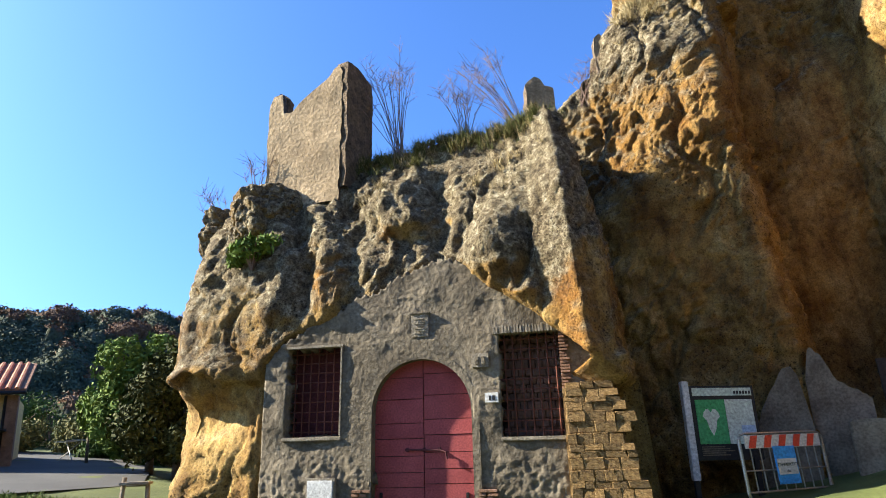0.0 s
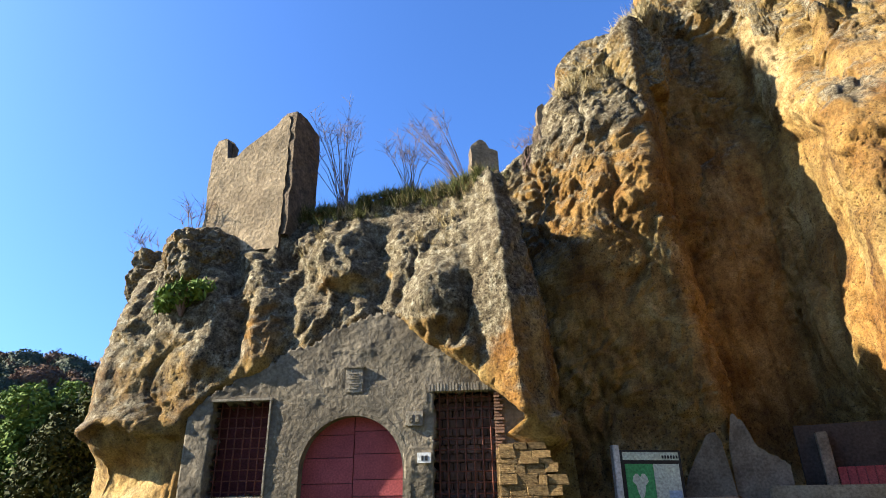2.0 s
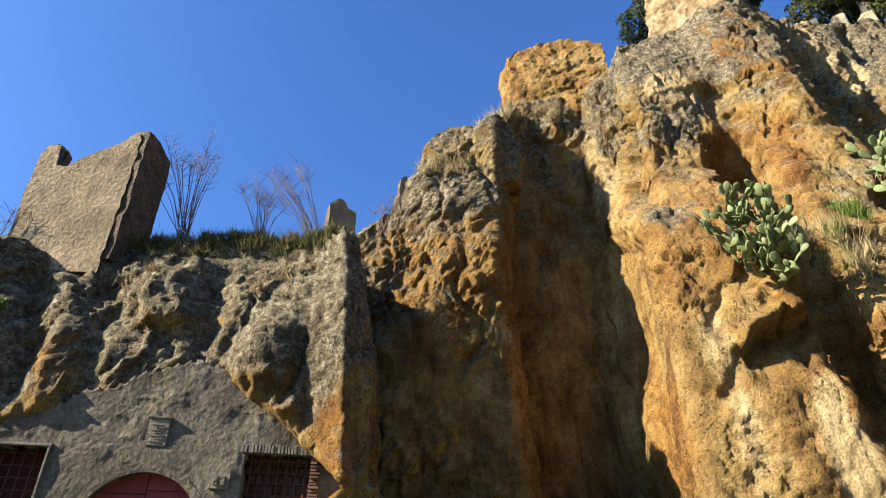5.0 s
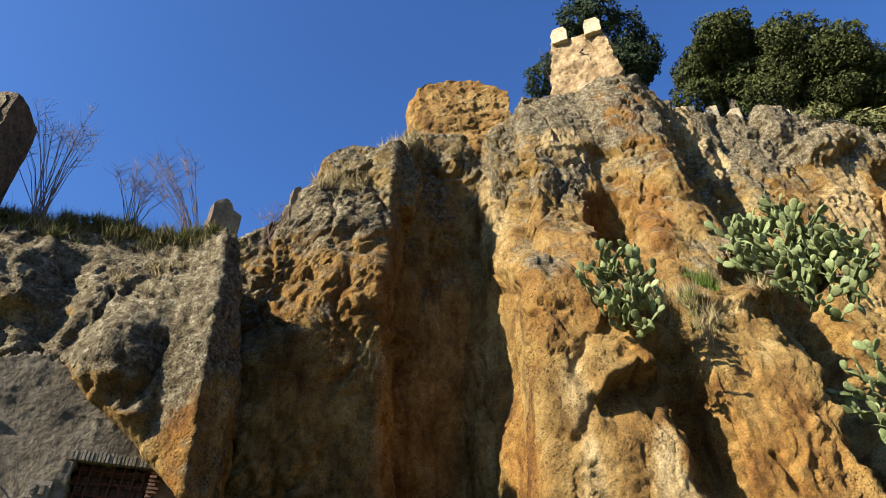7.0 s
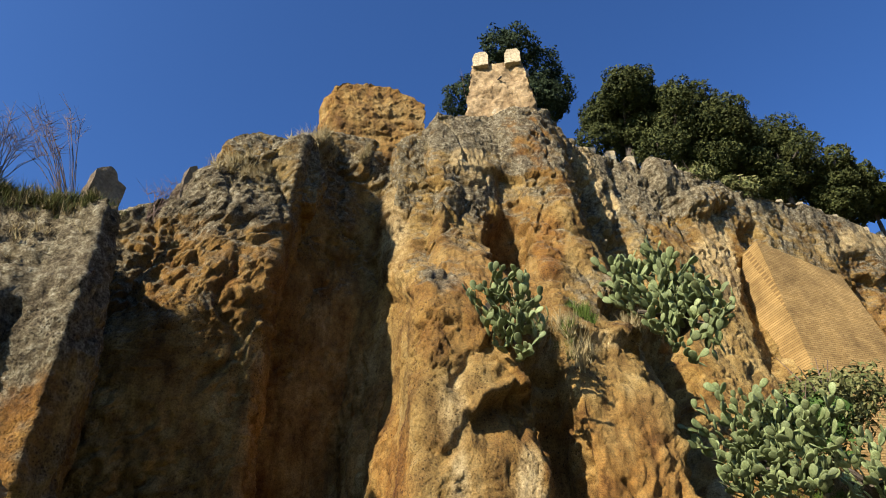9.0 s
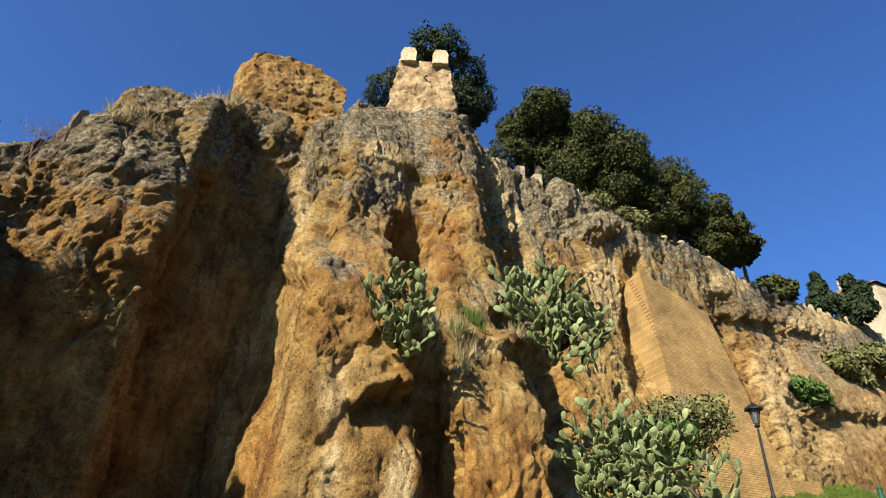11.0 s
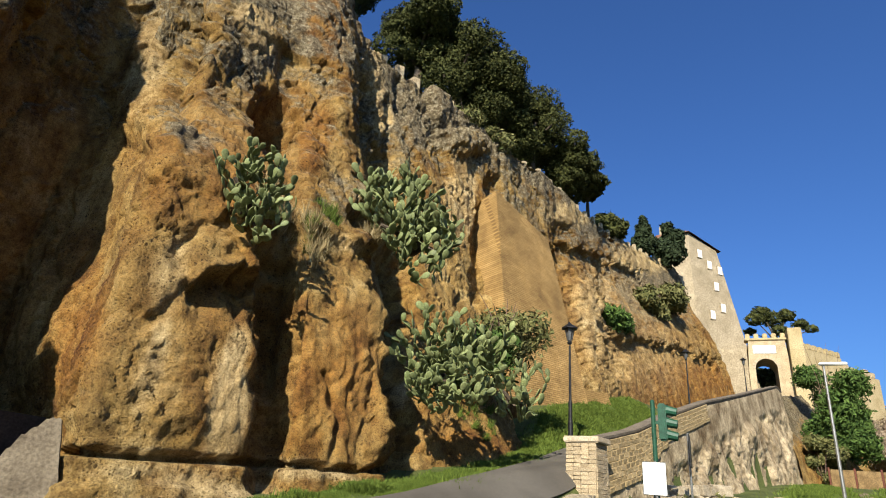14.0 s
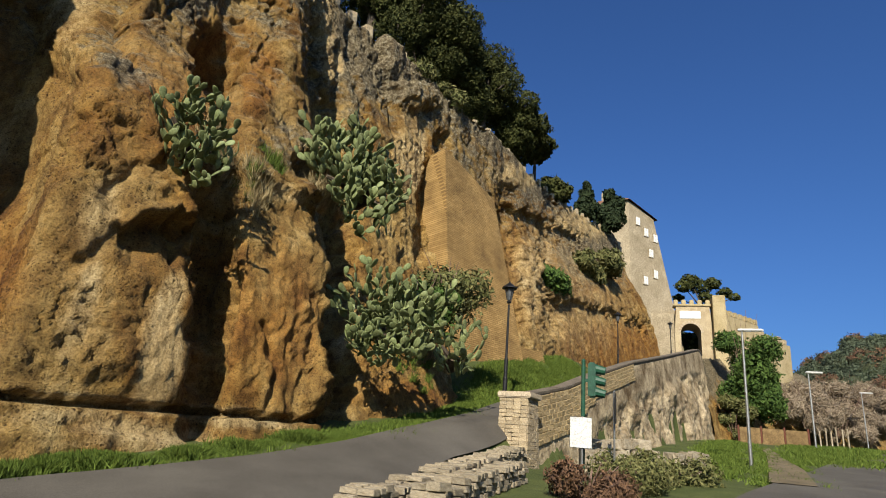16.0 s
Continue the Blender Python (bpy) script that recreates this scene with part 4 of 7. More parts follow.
def ruin_wall(name, a, b, tops, base, thick, label, seed=1, bare=False):
    """A broken wall from a to b; tops: (share along it, z) of its broken upper edge."""
    thing = empty(name, pose(a[0], a[1], base, 0, 4, 0))
    tagged(thing, label, "ruin")
    L = math.hypot(b[0] - a[0], b[1] - a[1])
    ux, uy = (b[0] - a[0]) / L, (b[1] - a[1]) / L
    n = max(int(L / 0.08), 3)
    rows = 30
    verts, faces = [], []
    fr = np.linspace(0, 1, n + 1)
    tz = np.interp(fr, [p for p, _ in tops], [q for _, q in tops]) - base
    tz = tz + 0.05 * value_noise(np.stack([fr * L * 4, 0 * fr, 0 * fr], 1), seed) + 0.03 * value_noise(np.stack([fr * L * 11, 0 * fr, 0 * fr], 1), seed)
    for side in (0, 1):
        for i in range(n + 1):
            for k in range(rows + 1):
                z = tz[i] * k / rows
                q = np.array([[fr[i] * L * 2, z * 2, side * 9.0]])
                off = 0.018 * fbm(q, 2, seed)[0]
                w = thick * (1 - 0.12 * k / rows) / 2 + off
                s = -1 if side == 0 else 1
                e = 0.03 * value_noise(np.array([[z * 5, side * 3.0, i // n * 7.0]]), seed)[0] if i in (0, n) else 0
                verts.append((ux * (fr[i] * L + e) - uy * s * w, uy * (fr[i] * L + e) + ux * s * w, z))
    R = rows + 1
    half = (n + 1) * R
    face_front, rim = [], []
    for i in range(n):
        for k in range(rows):
            v = i * R + k
            face_front.append((v, v + R, v + R + 1, v + 1))
            w = v + half
            face_front.append((w + 1, w + R + 1, w + R, w))
        t0, t1 = i * R + rows, (i + 1) * R + rows
        rim.append((t0, t1, t1 + half, t0 + half))
    for k in range(rows):
        rim.append((k, k + 1, k + 1 + half, k + half))
        v = n * R + k
        rim.append((v, v + half, v + half + 1, v + 1))
    part("rendered_face", mesh_from("rendered_face", verts, face_front, RUIN_EDGE if bare else RENDER_OLD), None, thing, "bare rubble" if bare else "tan render")
    part("broken_core", mesh_from("broken_core", verts, rim, RUIN_EDGE), None, thing, "dark exposed rubble core")
    return thing


ruin_wall("ruined_wall", (-6.66, 12.2), (-4.66, 12.0), [(0, 10.3), (0.03, 10.5), (0.17, 10.52), (0.19, 9.95), (0.30, 9.9), (0.42, 10.2), (0.55, 10.36), (0.78, 10.65), (0.88, 10.95), (0.96, 11.0), (1, 10.85)], 7.4, 0.40, "roofless ruined wall with a stepped broken top", 3)
ruin_wall("ruined_wall", (-4.66, 11.86), (-4.36, 12.8), [(0, 11.0), (0.4, 10.98), (0.6, 10.85), (1, 10.8)], 7.6, 0.34, "broken end of a ruined wall showing its rubble core", 5, True)
ruin_wall("ruined_post", (-6.66, 12.3), (-6.26, 12.34), [(0, 10.55), (0.5, 10.66), (1, 10.5)], 7.6, 0.36, "dark broken stub at the ruined wall's end", 15, True)
ruin_wall("ruined_stub", (-0.32, 13.9), (0.42, 14.1), [(0, 10.45), (0.08, 10.5), (0.3, 10.68), (0.55, 10.62), (0.62, 10.45), (1, 10.38)], 8.8, 0.45, "short broken masonry stub among dry grass", 7)
ruin_wall("ruined_stub", (1.75, 14.8), (2.25, 14.9), [(0, 12.0), (0.4, 12.15), (0.7, 11.7), (1, 11.6)], 10.6, 0.4, "slender broken masonry stub on the rock", 9)


# ---- boulders on the crest ----
def boulder(name, centre, size, turn, label, seed, sharp=0.30, cuts=(), tone=0.0):
    """A rock from a rounded block; cuts: planes (x, y, z, distance) that slice flat faces off it."""
    bm = bmesh.new()
    bmesh.ops.create_icosphere(bm, subdivisions=6, radius=1.0)
    P = np.array([v.co[:] for v in bm.verts])
    m = np.abs(P).max(1)[:, None]
    P = P * (1 - sharp) + P / m * sharp
    P = P * np.array(size)
    for cx, cy, cz, far in cuts:
        w = np.array((cx, cy, cz)) / math.sqrt(cx * cx + cy * cy + cz * cz)
        P = P - np.clip(P @ w - far, 0, None)[:, None] * w
    h0, j0 = facets(P * 0.7 + seed, seed)
    h1, j1 = facets(P * 2.2 + seed, seed + 9)
    h2, j2 = facets(P * 6.0 + seed, seed + 19)
    off = 0.08 * fbm(P * 0.8, 3, seed) + 0.16 * h0 + 0.18 * h1 + 0.06 * h2 - 0.05 * np.exp(-(j0 / 0.05) ** 2) + 0.05 * fbm(P * 3, 4, seed + 4, 0.66)
    n = P / (np.array(size) ** 2)
    n /= np.linalg.norm(n, axis=1)[:, None]
    P = P + n * off[:, None]
    for v, p in zip(bm.verts, P):
        v.co = p
    ob = part(name, bm, TUFF)
    for kind, value in (("ochre", tone), ("lichen", -0.1 if tone else 0.25)):
        at = ob.data.attributes.new(kind, "FLOAT", "POINT")
        at.data.foreach_set("value", np.full(len(ob.data.vertices), value, dtype=np.float32))
    ob.matrix_world = pose(*centre, 0, 0, turn)
    tagged(ob, label, "rock")
    return ob


boulder("boulder", (8.7, 17.4, 19.0), (2.2, 1.1, 2.4), -24, "big flat-topped reddish tuff block on the crest", 5, 0.9, [(-0.6, -0.1, 1, 2.15), (0.45, 0, 1, 2.35), (-1, -0.5, 0.15, 1.95), (0.1, -1, 0.25, 0.95)], 0.35)
boulder("boulder", (9.55, 15.5, 16.0), (0.6, 0.8, 2.5), -20, "leaning grey tuff slab on the crest", 6, 0.8, [(-1, -0.6, 0.75, 0.95), (0.8, -0.3, 0.5, 1.15)])
boulder("boulder", (4.35, 15.6, 13.2), (1.7, 1.1, 1.3), -14, "rounded grey knob of tuff on the crest", 8, 0.55, [(-0.8, 0, 1, 1.25)])
boulder("boulder", (-7.8, 12.8, 7.1), (0.75, 0.7, 0.75), 10, "grey lichen-covered rock at the outcrop's shoulder", 9, sharp=0.6)
boulder("boulder", (-6.5, 12.0, 7.2), (0.9, 0.7, 0.75), 30, "grey lichen-covered rock below the ruin", 12, sharp=0.2)

# ---- recess: slabs, notice board, barrier ----
CONCRETE = mottled("grey_render", (0.085, 0.066, 0.045), (0.22, 0.182, 0.13), 2, 20, 0.95, bump=0.5, depth=0.02)


def ruined_slab(x, y, w, h, profile, label, seed, turn=-18):
    n = 24
    r = random.Random(seed)
    bm = bmesh.new()
    base = float(ground_z(x, y)) - 0.2
    outline = [(-w / 2, 0)] + [(-w / 2 + w * k / n, h * float(lerp_at(k / n, *zip(*profile))) + r.uniform(-0.03, 0.03)) for k in range(n + 1)] + [(w / 2, 0)]
    f = bm.faces.new([bm.verts.new((px, 0, pz)) for px, pz in outline])
    back = bmesh.ops.extrude_face_region(bm, geom=[f])["geom"]
    bmesh.ops.translate(bm, vec=(0, 0.3, 0), verts=[v for v in back if isinstance(v, bmesh.types.BMVert)])
    bmesh.ops.recalc_face_normals(bm, faces=bm.faces)
    ob = part("ruined_slab", bm, CONCRETE)
    ob.matrix_world = pose(x, y, base, 0, 4, turn)
    tagged(ob, label, "ruin")


ruined_slab(3.55, 12.95, 1.0, 2.35, [(0, 0.5), (0.3, 0.75), (0.6, 0.95), (0.78, 1.0), (0.88, 0.93), (1, 0.5)], "broken rendered wall fragment in the shaded recess", 2)
ruined_slab(4.58, 12.85, 1.0, 2.45, [(0, 0.75), (0.14, 1.0), (0.3, 0.95), (0.5, 0.74), (1, 0.6)], "pointed grey wall fragment in the shaded recess", 5)
ruined_slab(5.4, 9.3, 0.9, 1.75, [(0, 0.55), (0.25, 0.8), (0.5, 0.95), (0.7, 1.0), (0.85, 0.7), (1, 0.45)], "broken grey wall fragment at the cliff's foot", 9, -35)
low = part("low_wall", one_box(0, 0, 0, 2.4, 0.35, 1.15, 0.03), CONCRETE)
low.matrix_world = pose(4.9, 12.85, 0.3, 0, 4, -18)
tagged(low, "low grey rendered wall before a cave mouth", "wall", kind="structure")
low = part("low_wall", one_box(0, 0, 0, 2.8, 0.3, 1.35, 0.04), CONCRETE)
low.matrix_world = pose(4.35, 12.1, 0.15, 0, 4, -18)
tagged(low, "low broken grey rendered wall in the recess", "wall", kind="structure")
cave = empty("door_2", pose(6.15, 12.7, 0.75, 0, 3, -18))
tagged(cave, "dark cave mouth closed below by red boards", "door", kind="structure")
# shallow dark box: the cave's shade is painted, no depth is built
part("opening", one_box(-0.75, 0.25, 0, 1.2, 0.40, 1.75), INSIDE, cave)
for k in range(8):
    part("board", one_box(-0.2 + k * 0.15, 0.05, 0, -0.06 + k * 0.15, 0.10, 0.95, 0.006), RED_PAINT, cave)
part("post", one_box(-0.42, 0.0, 0, -0.22, 0.25, 1.6, 0.02), CONCRETE, cave)


def picture_board():
    GREEN = mottled("map_green", (0.05, 0.26, 0.09), (0.07, 0.33, 0.12), 3, 30, 0.6, bump=0)
    PALE = mottled("map_pale", (0.46, 0.52, 0.42), (0.54, 0.6, 0.5), 3, 30, 0.6, bump=0)
    BLUE = mottled("map_blue", (0.30, 0.42, 0.55), (0.36, 0.48, 0.6), 3, 30, 0.6, bump=0)
    gz = float(ground_z(2.0, 12.2))
    board = empty("notice_board", pose(1.74, 12.2, gz, 0, 4.5, 14) @ Matrix.Scale(1.41, 4))
    tagged(board, "black-framed site map on a leaning white post", "notice board")
    z = (2.42 - gz) / 1.41
    post = part("post", one_box(-0.045, -0.05, z - 1.22, 0.045, 0.05, z + 0.02, 0.008), WHITE_PAINT, board, "white metal post")
    part("foot", one_box(-0.03, -0.03, -0.1, 0.03, 0.03, z - 1.2), BLACK_PAINT, board)
    part("foot", one_box(0.78, -0.03, -0.1, 0.84, 0.03, z - 0.8), BLACK_PAINT, board)
    panel = part("panel", one_box(0.05, -0.02, z - 0.98, 0.92, 0.03, z - 0.04, 0.006), BLACK_PAINT, board, "black panel")
    part("header", one_box(0.09, -0.028, z - 0.17, 0.88, -0.021, z - 0.07), PALE, panel, "pale title strip")
    part("map_field", one_box(0.11, -0.028, z - 0.78, 0.50, -0.021, z - 0.22), GREEN, panel, "green map")
    part("chart_field", one_box(0.505, -0.028, z - 0.78, 0.87, -0.021, z - 0.22), PALE, panel)
    part("chart_shape", one_box(0.68, -0.033, z - 0.76, 0.86, -0.029, z - 0.55), BLUE, panel)
    bm = bmesh.new()
    bmesh.ops.create_circle(bm, cap_ends=True, segments=18, radius=1.0)
    for v in bm.verts:
        a = math.atan2(v.co.y, v.co.x)
        r = 0.10 + 0.03 * math.sin(3 * a) + 0.012 * math.sin(7 * a)
        v.co = (0.30 + 0.9 * r * math.cos(a), -0.031, z - 0.47 + 1.45 * r * math.sin(a))
    part("map_shape", bm, PALE, panel)
    bm = bmesh.new()
    for k in range(6):
        box(bm, 0.64 + k * 0.04, -0.034, z - 0.15, 0.665 + k * 0.04, -0.029, z - 0.11)
    part("title_bar", bm, BLACK_PAINT, panel)
    bm = bmesh.new()
    for k in range(5):
        box(bm, 0.12, -0.034, z - 0.82 - k * 0.025, 0.42 + 0.06 * (k % 3), -0.024, z - 0.808 - k * 0.025)
    part("text_bar", bm, CONCRETE, panel)


picture_board()


def crowd_barrier():
    RED = mottled("red_film", (0.5, 0.05, 0.03), (0.62, 0.07, 0.04), 4, 30, 0.5, bump=0)
    BLUE = mottled("blue_print", (0.03, 0.22, 0.55), (0.05, 0.30, 0.65), 4, 30, 0.5, bump=0)
    gz = float(ground_z(2.8, 11.4))
    bar = empty("crowd_barrier", pose(2.34, 11.05, gz - 0.02, 0, 3, 34) @ Matrix.Diagonal((1.42, 1.42, 0.98, 1)))
    tagged(bar, "galvanised crowd barrier with a red and white board", "barrier")
    L, H = 1.32, 1.14
    part("frame", one_tube([(0.06, 0, 0.0), (0.0, 0, 0.2), (0.0, 0, H - 0.08), (0.04, 0, H - 0.02), (0.10, 0, H), (L - 0.1, 0, H), (L - 0.04, 0, H - 0.02), (L, 0, H - 0.08), (L, 0, 0.2), (L - 0.06, 0, 0.0)], 0.02, 8), GALVANISED, bar)
    part("rail", one_tube([(0, 0, 0.22), (L, 0, 0.22)], 0.016, 8), GALVANISED, bar)
    part("rail", one_tube([(0, 0, 0.55), (L, 0, 0.55)], 0.012, 8), GALVANISED, bar)
    for k in range(1, 9):
        part("bar", one_tube([(L * k / 9, 0, 0.22), (L * k / 9, 0, H)], 0.008, 6), GALVANISED, bar)
    for x in (0.15, L - 0.15):
        part("foot", one_tube([(x, -0.28, 0.0), (x, -0.2, 0.04), (x, 0.2, 0.04), (x, 0.28, 0.0)], 0.016, 8), GALVANISED, bar)
    board = part("board", one_box(0.05, -0.032, H - 0.24, L - 0.06, -0.022, H - 0.03, 0.003), WHITE_PAINT, bar, "white board with red slanting stripes")
    for k in range(5):
        bm = bmesh.new()
        x = 0.09 + k * 0.23
        f = bm.faces.new([bm.verts.new(p) for p in ((x, -0.036, H - 0.235), (x + 0.11, -0.036, H - 0.235), (x + 0.17, -0.036, H - 0.035), (x + 0.06, -0.036, H - 0.035))])
        part("stripe", bm, RED, board)
    sheet = part("poster", one_box(0.44, -0.055, 0.32, 0.78, -0.045, 0.92, 0.003), BLUE, bar, "blue and white poster")
    part("poster_band", one_box(0.46, -0.061, 0.47, 0.76, -0.056, 0.72), WHITE_PAINT, sheet)
    for txt, zz, size in (("OFFERTO", 0.60, 0.075), ("da", 0.50, 0.07)):
        cu = bpy.data.curves.new("lettering", "FONT")
        cu.body, cu.size, cu.align_x, cu.extrude = txt, size, "CENTER", 0.001
        cu.materials.append(BLACK_PAINT)
        t = new("lettering", cu)
        t.parent, t.location, t.rotation_euler = sheet, (0.61, -0.064, zz), (math.pi / 2, 0, 0)


crowd_barrier()

# ---- road and ramp ----
def ribbon(name, left, right, mat, label, category, lift=0.03, per=40, kind="structure"):
    """A strip that follows the ground between two lines of (x, y)."""
    def along(line):
        p = np.array(line, float)
        s = np.r_[0, np.cumsum(np.hypot(*np.diff(p, axis=0).T))]
        f = np.linspace(0, s[-1], per * (len(line) - 1) + 1)
        return np.stack([np.interp(f, s, p[:, 0]), np.interp(f, s, p[:, 1])], 1)
    a, b = along(left), along(right)
    n = 14
    rows = [a + (b - a) * k / n for k in range(n + 1)]
    P = np.concatenate(rows)
    z = ground_z(P[:, 0], P[:, 1]) + lift
    ob = new(name, mesh_from(name, np.c_[P, z], grid_faces(n + 1, len(a)), mat))
    return tagged(ob, label, category, kind=kind)


ribbon("road", [(-14, 3), (-4, 6.5), (1, 7.6), (4, 8.0), (5.5, 7.8), (6.35, 7.4), (7.4, 7.0), (8.8, 6.55), (10.9, 6.2), (14.3, 5.95), (20, 5.85), (40, 4.0), (60, 1.0), (76, -1.0)],
       [(-14, -9), (-4, -8), (1, -6), (3.5, -3), (4.6, -1), (5.6, 1.5), (7.0, 3.4), (8.6, 4.35), (10.2, 4.35), (12.7, 4.45), (15.3, 4.25), (19.5, 3.9), (59.5, -2.0), (76, -3.8)], ASPHALT, "worn grey asphalt lane climbing to the gate", "road", 0.10)
ribbon("road", [(8, 0.5), (15.5, -1.4), (21.2, -3.1), (32, -6.5), (40, -10.3), (75, -19)], [(6, -12), (17, -11), (28, -11.5), (36, -13), (46, -17), (80, -27)], ASPHALT, "grey asphalt road below the retaining wall", "road", 0.08)
DIRT = mottled("trodden_dirt", (0.085, 0.066, 0.038), (0.19, 0.148, 0.09), 1.5, 20, 0.95, bump=0.6, depth=0.02)
ribbon("path", [(18.5, -2.2), (25, -3.0), (31, -3.7), (39, -4.4)], [(18.5, -3.3), (25, -4.1), (31, -4.3), (39, -4.8)], DIRT, "trodden dirt path across the grass", "path", 0.10)

# ---- retaining wall of the ramp ----
wall_dir = (WALL_B - WALL_A) / np.linalg.norm(WALL_B - WALL_A)
WALL_LEN = float(np.linalg.norm(WALL_B - WALL_A))
RUBBLE = mottled("rubble_wall", (0.105, 0.066, 0.029), (0.54, 0.435, 0.28), 0.8, 6, 0.95, bump=1.0, depth=0.08)
DARK_COPING = mottled("dark_coping", (0.085, 0.068, 0.05), (0.17, 0.14, 0.105), 2, 25, 0.95, bump=0.5, depth=0.01)
YELLOW_BLOCK = mottled("yellow_block", (0.25, 0.18, 0.085), (0.42, 0.32, 0.175), 2.5, 20, 0.95, bump=0.7, depth=0.02, per_piece=0.16)
COPING = mottled("coping", (0.30, 0.24, 0.165), (0.48, 0.40, 0.29), 2, 25, 0.95, bump=0.5, depth=0.01)


def wall_point(s):
    return WALL_A + wall_dir * s


def wall_top(s):
    return lerp_at(s, [0, 3.9, 8.2, 14.5, 24.5, 41.2], [3.16, 3.86, 4.93, 6.36, 8.31, 11.66])


def retaining_wall():
    ns, nz = 260, 60
    s = np.linspace(0, WALL_LEN, ns)
    top = wall_top(s)
    xy = WALL_A[None] + s[:, None] * wall_dir[None]
    out = np.array([wall_dir[1], -wall_dir[0]])
    foot = ground_z(xy[:, 0] + out[0] * 1.5, xy[:, 1] + out[1] * 1.5) - 0.6
    f = np.linspace(0, 1, nz)
    z = foot[:, None] + (top - 0.12 - foot)[:, None] * f[None]
    lean = 0.10 * (top[:, None] - z)
    P = np.stack([xy[:, None, 0] + out[0] * lean, xy[:, None, 1] + out[1] * lean, z], -1).reshape(-1, 3)
    e1, e2, own = cells(P * (1.6, 1.6, 2.6), 6)
    below = smooth(1.5, 2.2, (top[:, None] - z).ravel()) * smooth(5, 9, np.repeat(s, nz))
    off = below * (0.25 * fbm(P * 0.5, 3, 8) + 0.10 * (own - 0.5) - 0.06 * np.exp(-((e2 - e1) / 0.09) ** 2)) + 0.01 * fbm(P * 4, 2, 3)
    P[:, :2] += out * off[:, None]
    me = mesh_from("wall_ramp", P, grid_faces(ns, nz), RUBBLE)
    ob = tagged(new("wall_ramp", me), "tall rubble retaining wall below the climbing lane", "wall", kind="structure")
    # inner face and coping
    bm = bmesh.new()
    for k in range(60):
        s0, s1 = WALL_LEN * k / 60, WALL_LEN * (k + 1) / 60 - 0.015
        a, b = wall_point(s0), wall_point(s1)
        corners = []
        for p, t in ((a, wall_top(s0)), (b, wall_top(s1))):
            for o, dz in ((0.07, -0.07), (0.07, 0.0), (-0.42, 0.0), (-0.42, -1.4)):
                corners.append(bm.verts.new((p[0] + out[0] * o, p[1] + out[1] * o, t + dz)))
        for n in range(4):
            bm.faces.new((corners[n], corners[(n + 1) % 4], corners[4 + (n + 1) % 4], corners[4 + n]))
        bm.faces.new(corners[:4][::-1])
        bm.faces.new(corners[4:])
    bmesh.ops.recalc_face_normals(bm, faces=bm.faces)
    part("coping", bm, DARK_COPING, ob, "thin dark weathered coping")
    return ob, out


RAMP_WALL, WALL_OUT = retaining_wall()


# squared blocks in the upper courses of the ramp wall
turn_wall = math.atan2(wall_dir[1], wall_dir[0])
YELLOW_STONES = [stone_block(rng, 1.0, 1.0, 1.0, YELLOW_BLOCK) for _ in range(5)]
for c in range(9):
    s0 = 0.6 + 0.2 * (c % 2)
    while s0 < 14.0:
        w = 0.43
        p = wall_point(s0 + w / 2)
        z = float(wall_top(s0)) - 0.07 - (c + 1) * 0.152
        slope = math.atan2(float(wall_top(s0 + 1)) - float(wall_top(s0)), 1.0)
        out = 0.10 * (c + 1) * 0.152 - 0.08
        if s0 < 11.5 - 0.9 * c or c < 5:
            b = lay("stone", RAMP_WALL, p[0] + WALL_OUT[0] * out, p[1] + WALL_OUT[1] * out, z, w * 0.97, 0.30, 0.145, turn_wall, YELLOW_STONES)
            b.rotation_euler = (0, -slope, turn_wall)
        s0 += w


# pillar at the foot of the parapet
pillar = empty("pillar", pose(16.55, 4.1, 0.37, 0, 0, math.degrees(math.atan2(wall_dir[1], wall_dir[0]))) @ Matrix.Diagonal((0.74, 0.74, 1, 1)))
tagged(pillar, "battered tuff gate pillar with a flat stone cap", "pillar", kind="structure")
PILLAR_STONE = mottled("pillar_stone", (0.26, 0.20, 0.12), (0.48, 0.39, 0.26), 2.5, 20, 0.95, bump=0.9, depth=0.02, per_piece=0.2)
part("core", one_box(-0.42, -0.55, 0.0, 0.42, 0.38, 2.6), PILLAR_STONE, pillar)
PILLAR_STONES = [stone_block(rng, 1.0, 1.0, 1.0, PILLAR_STONE) for _ in range(5)]
for k in range(26):
    z, k = 0.05 + k * 0.101, k * 16 / 25
    wide = 0.50 + 0.26 * (1 - k / 16) ** 1.5
    row = 5
    for n in range(row):
        w = 2 * wide / row
        x = -wide + n * w + w / 2
        lay("stone", pillar, x, -0.58 - 0.10 * (1 - k / 16), z, w * 0.97, 0.22, 0.097, 0.0, PILLAR_STONES)
        if n < 4:
            lay("stone", pillar, -0.44 - 0.16 * (1 - k / 16), -0.55 + 0.28 * n, z, 0.22, 0.27, 0.097, 0.0, PILLAR_STONES)
part("cap", one_box(-0.62, -0.80, 2.68, 0.60, 0.50, 2.84, 0.03), COPING, pillar, "flat worn stone cap")


# ---- lamps and poles ----
LAMP_GLASS = mottled("lamp_glass", (0.07, 0.075, 0.08), (0.12, 0.125, 0.13), 5, 30, 0.15, bump=0)


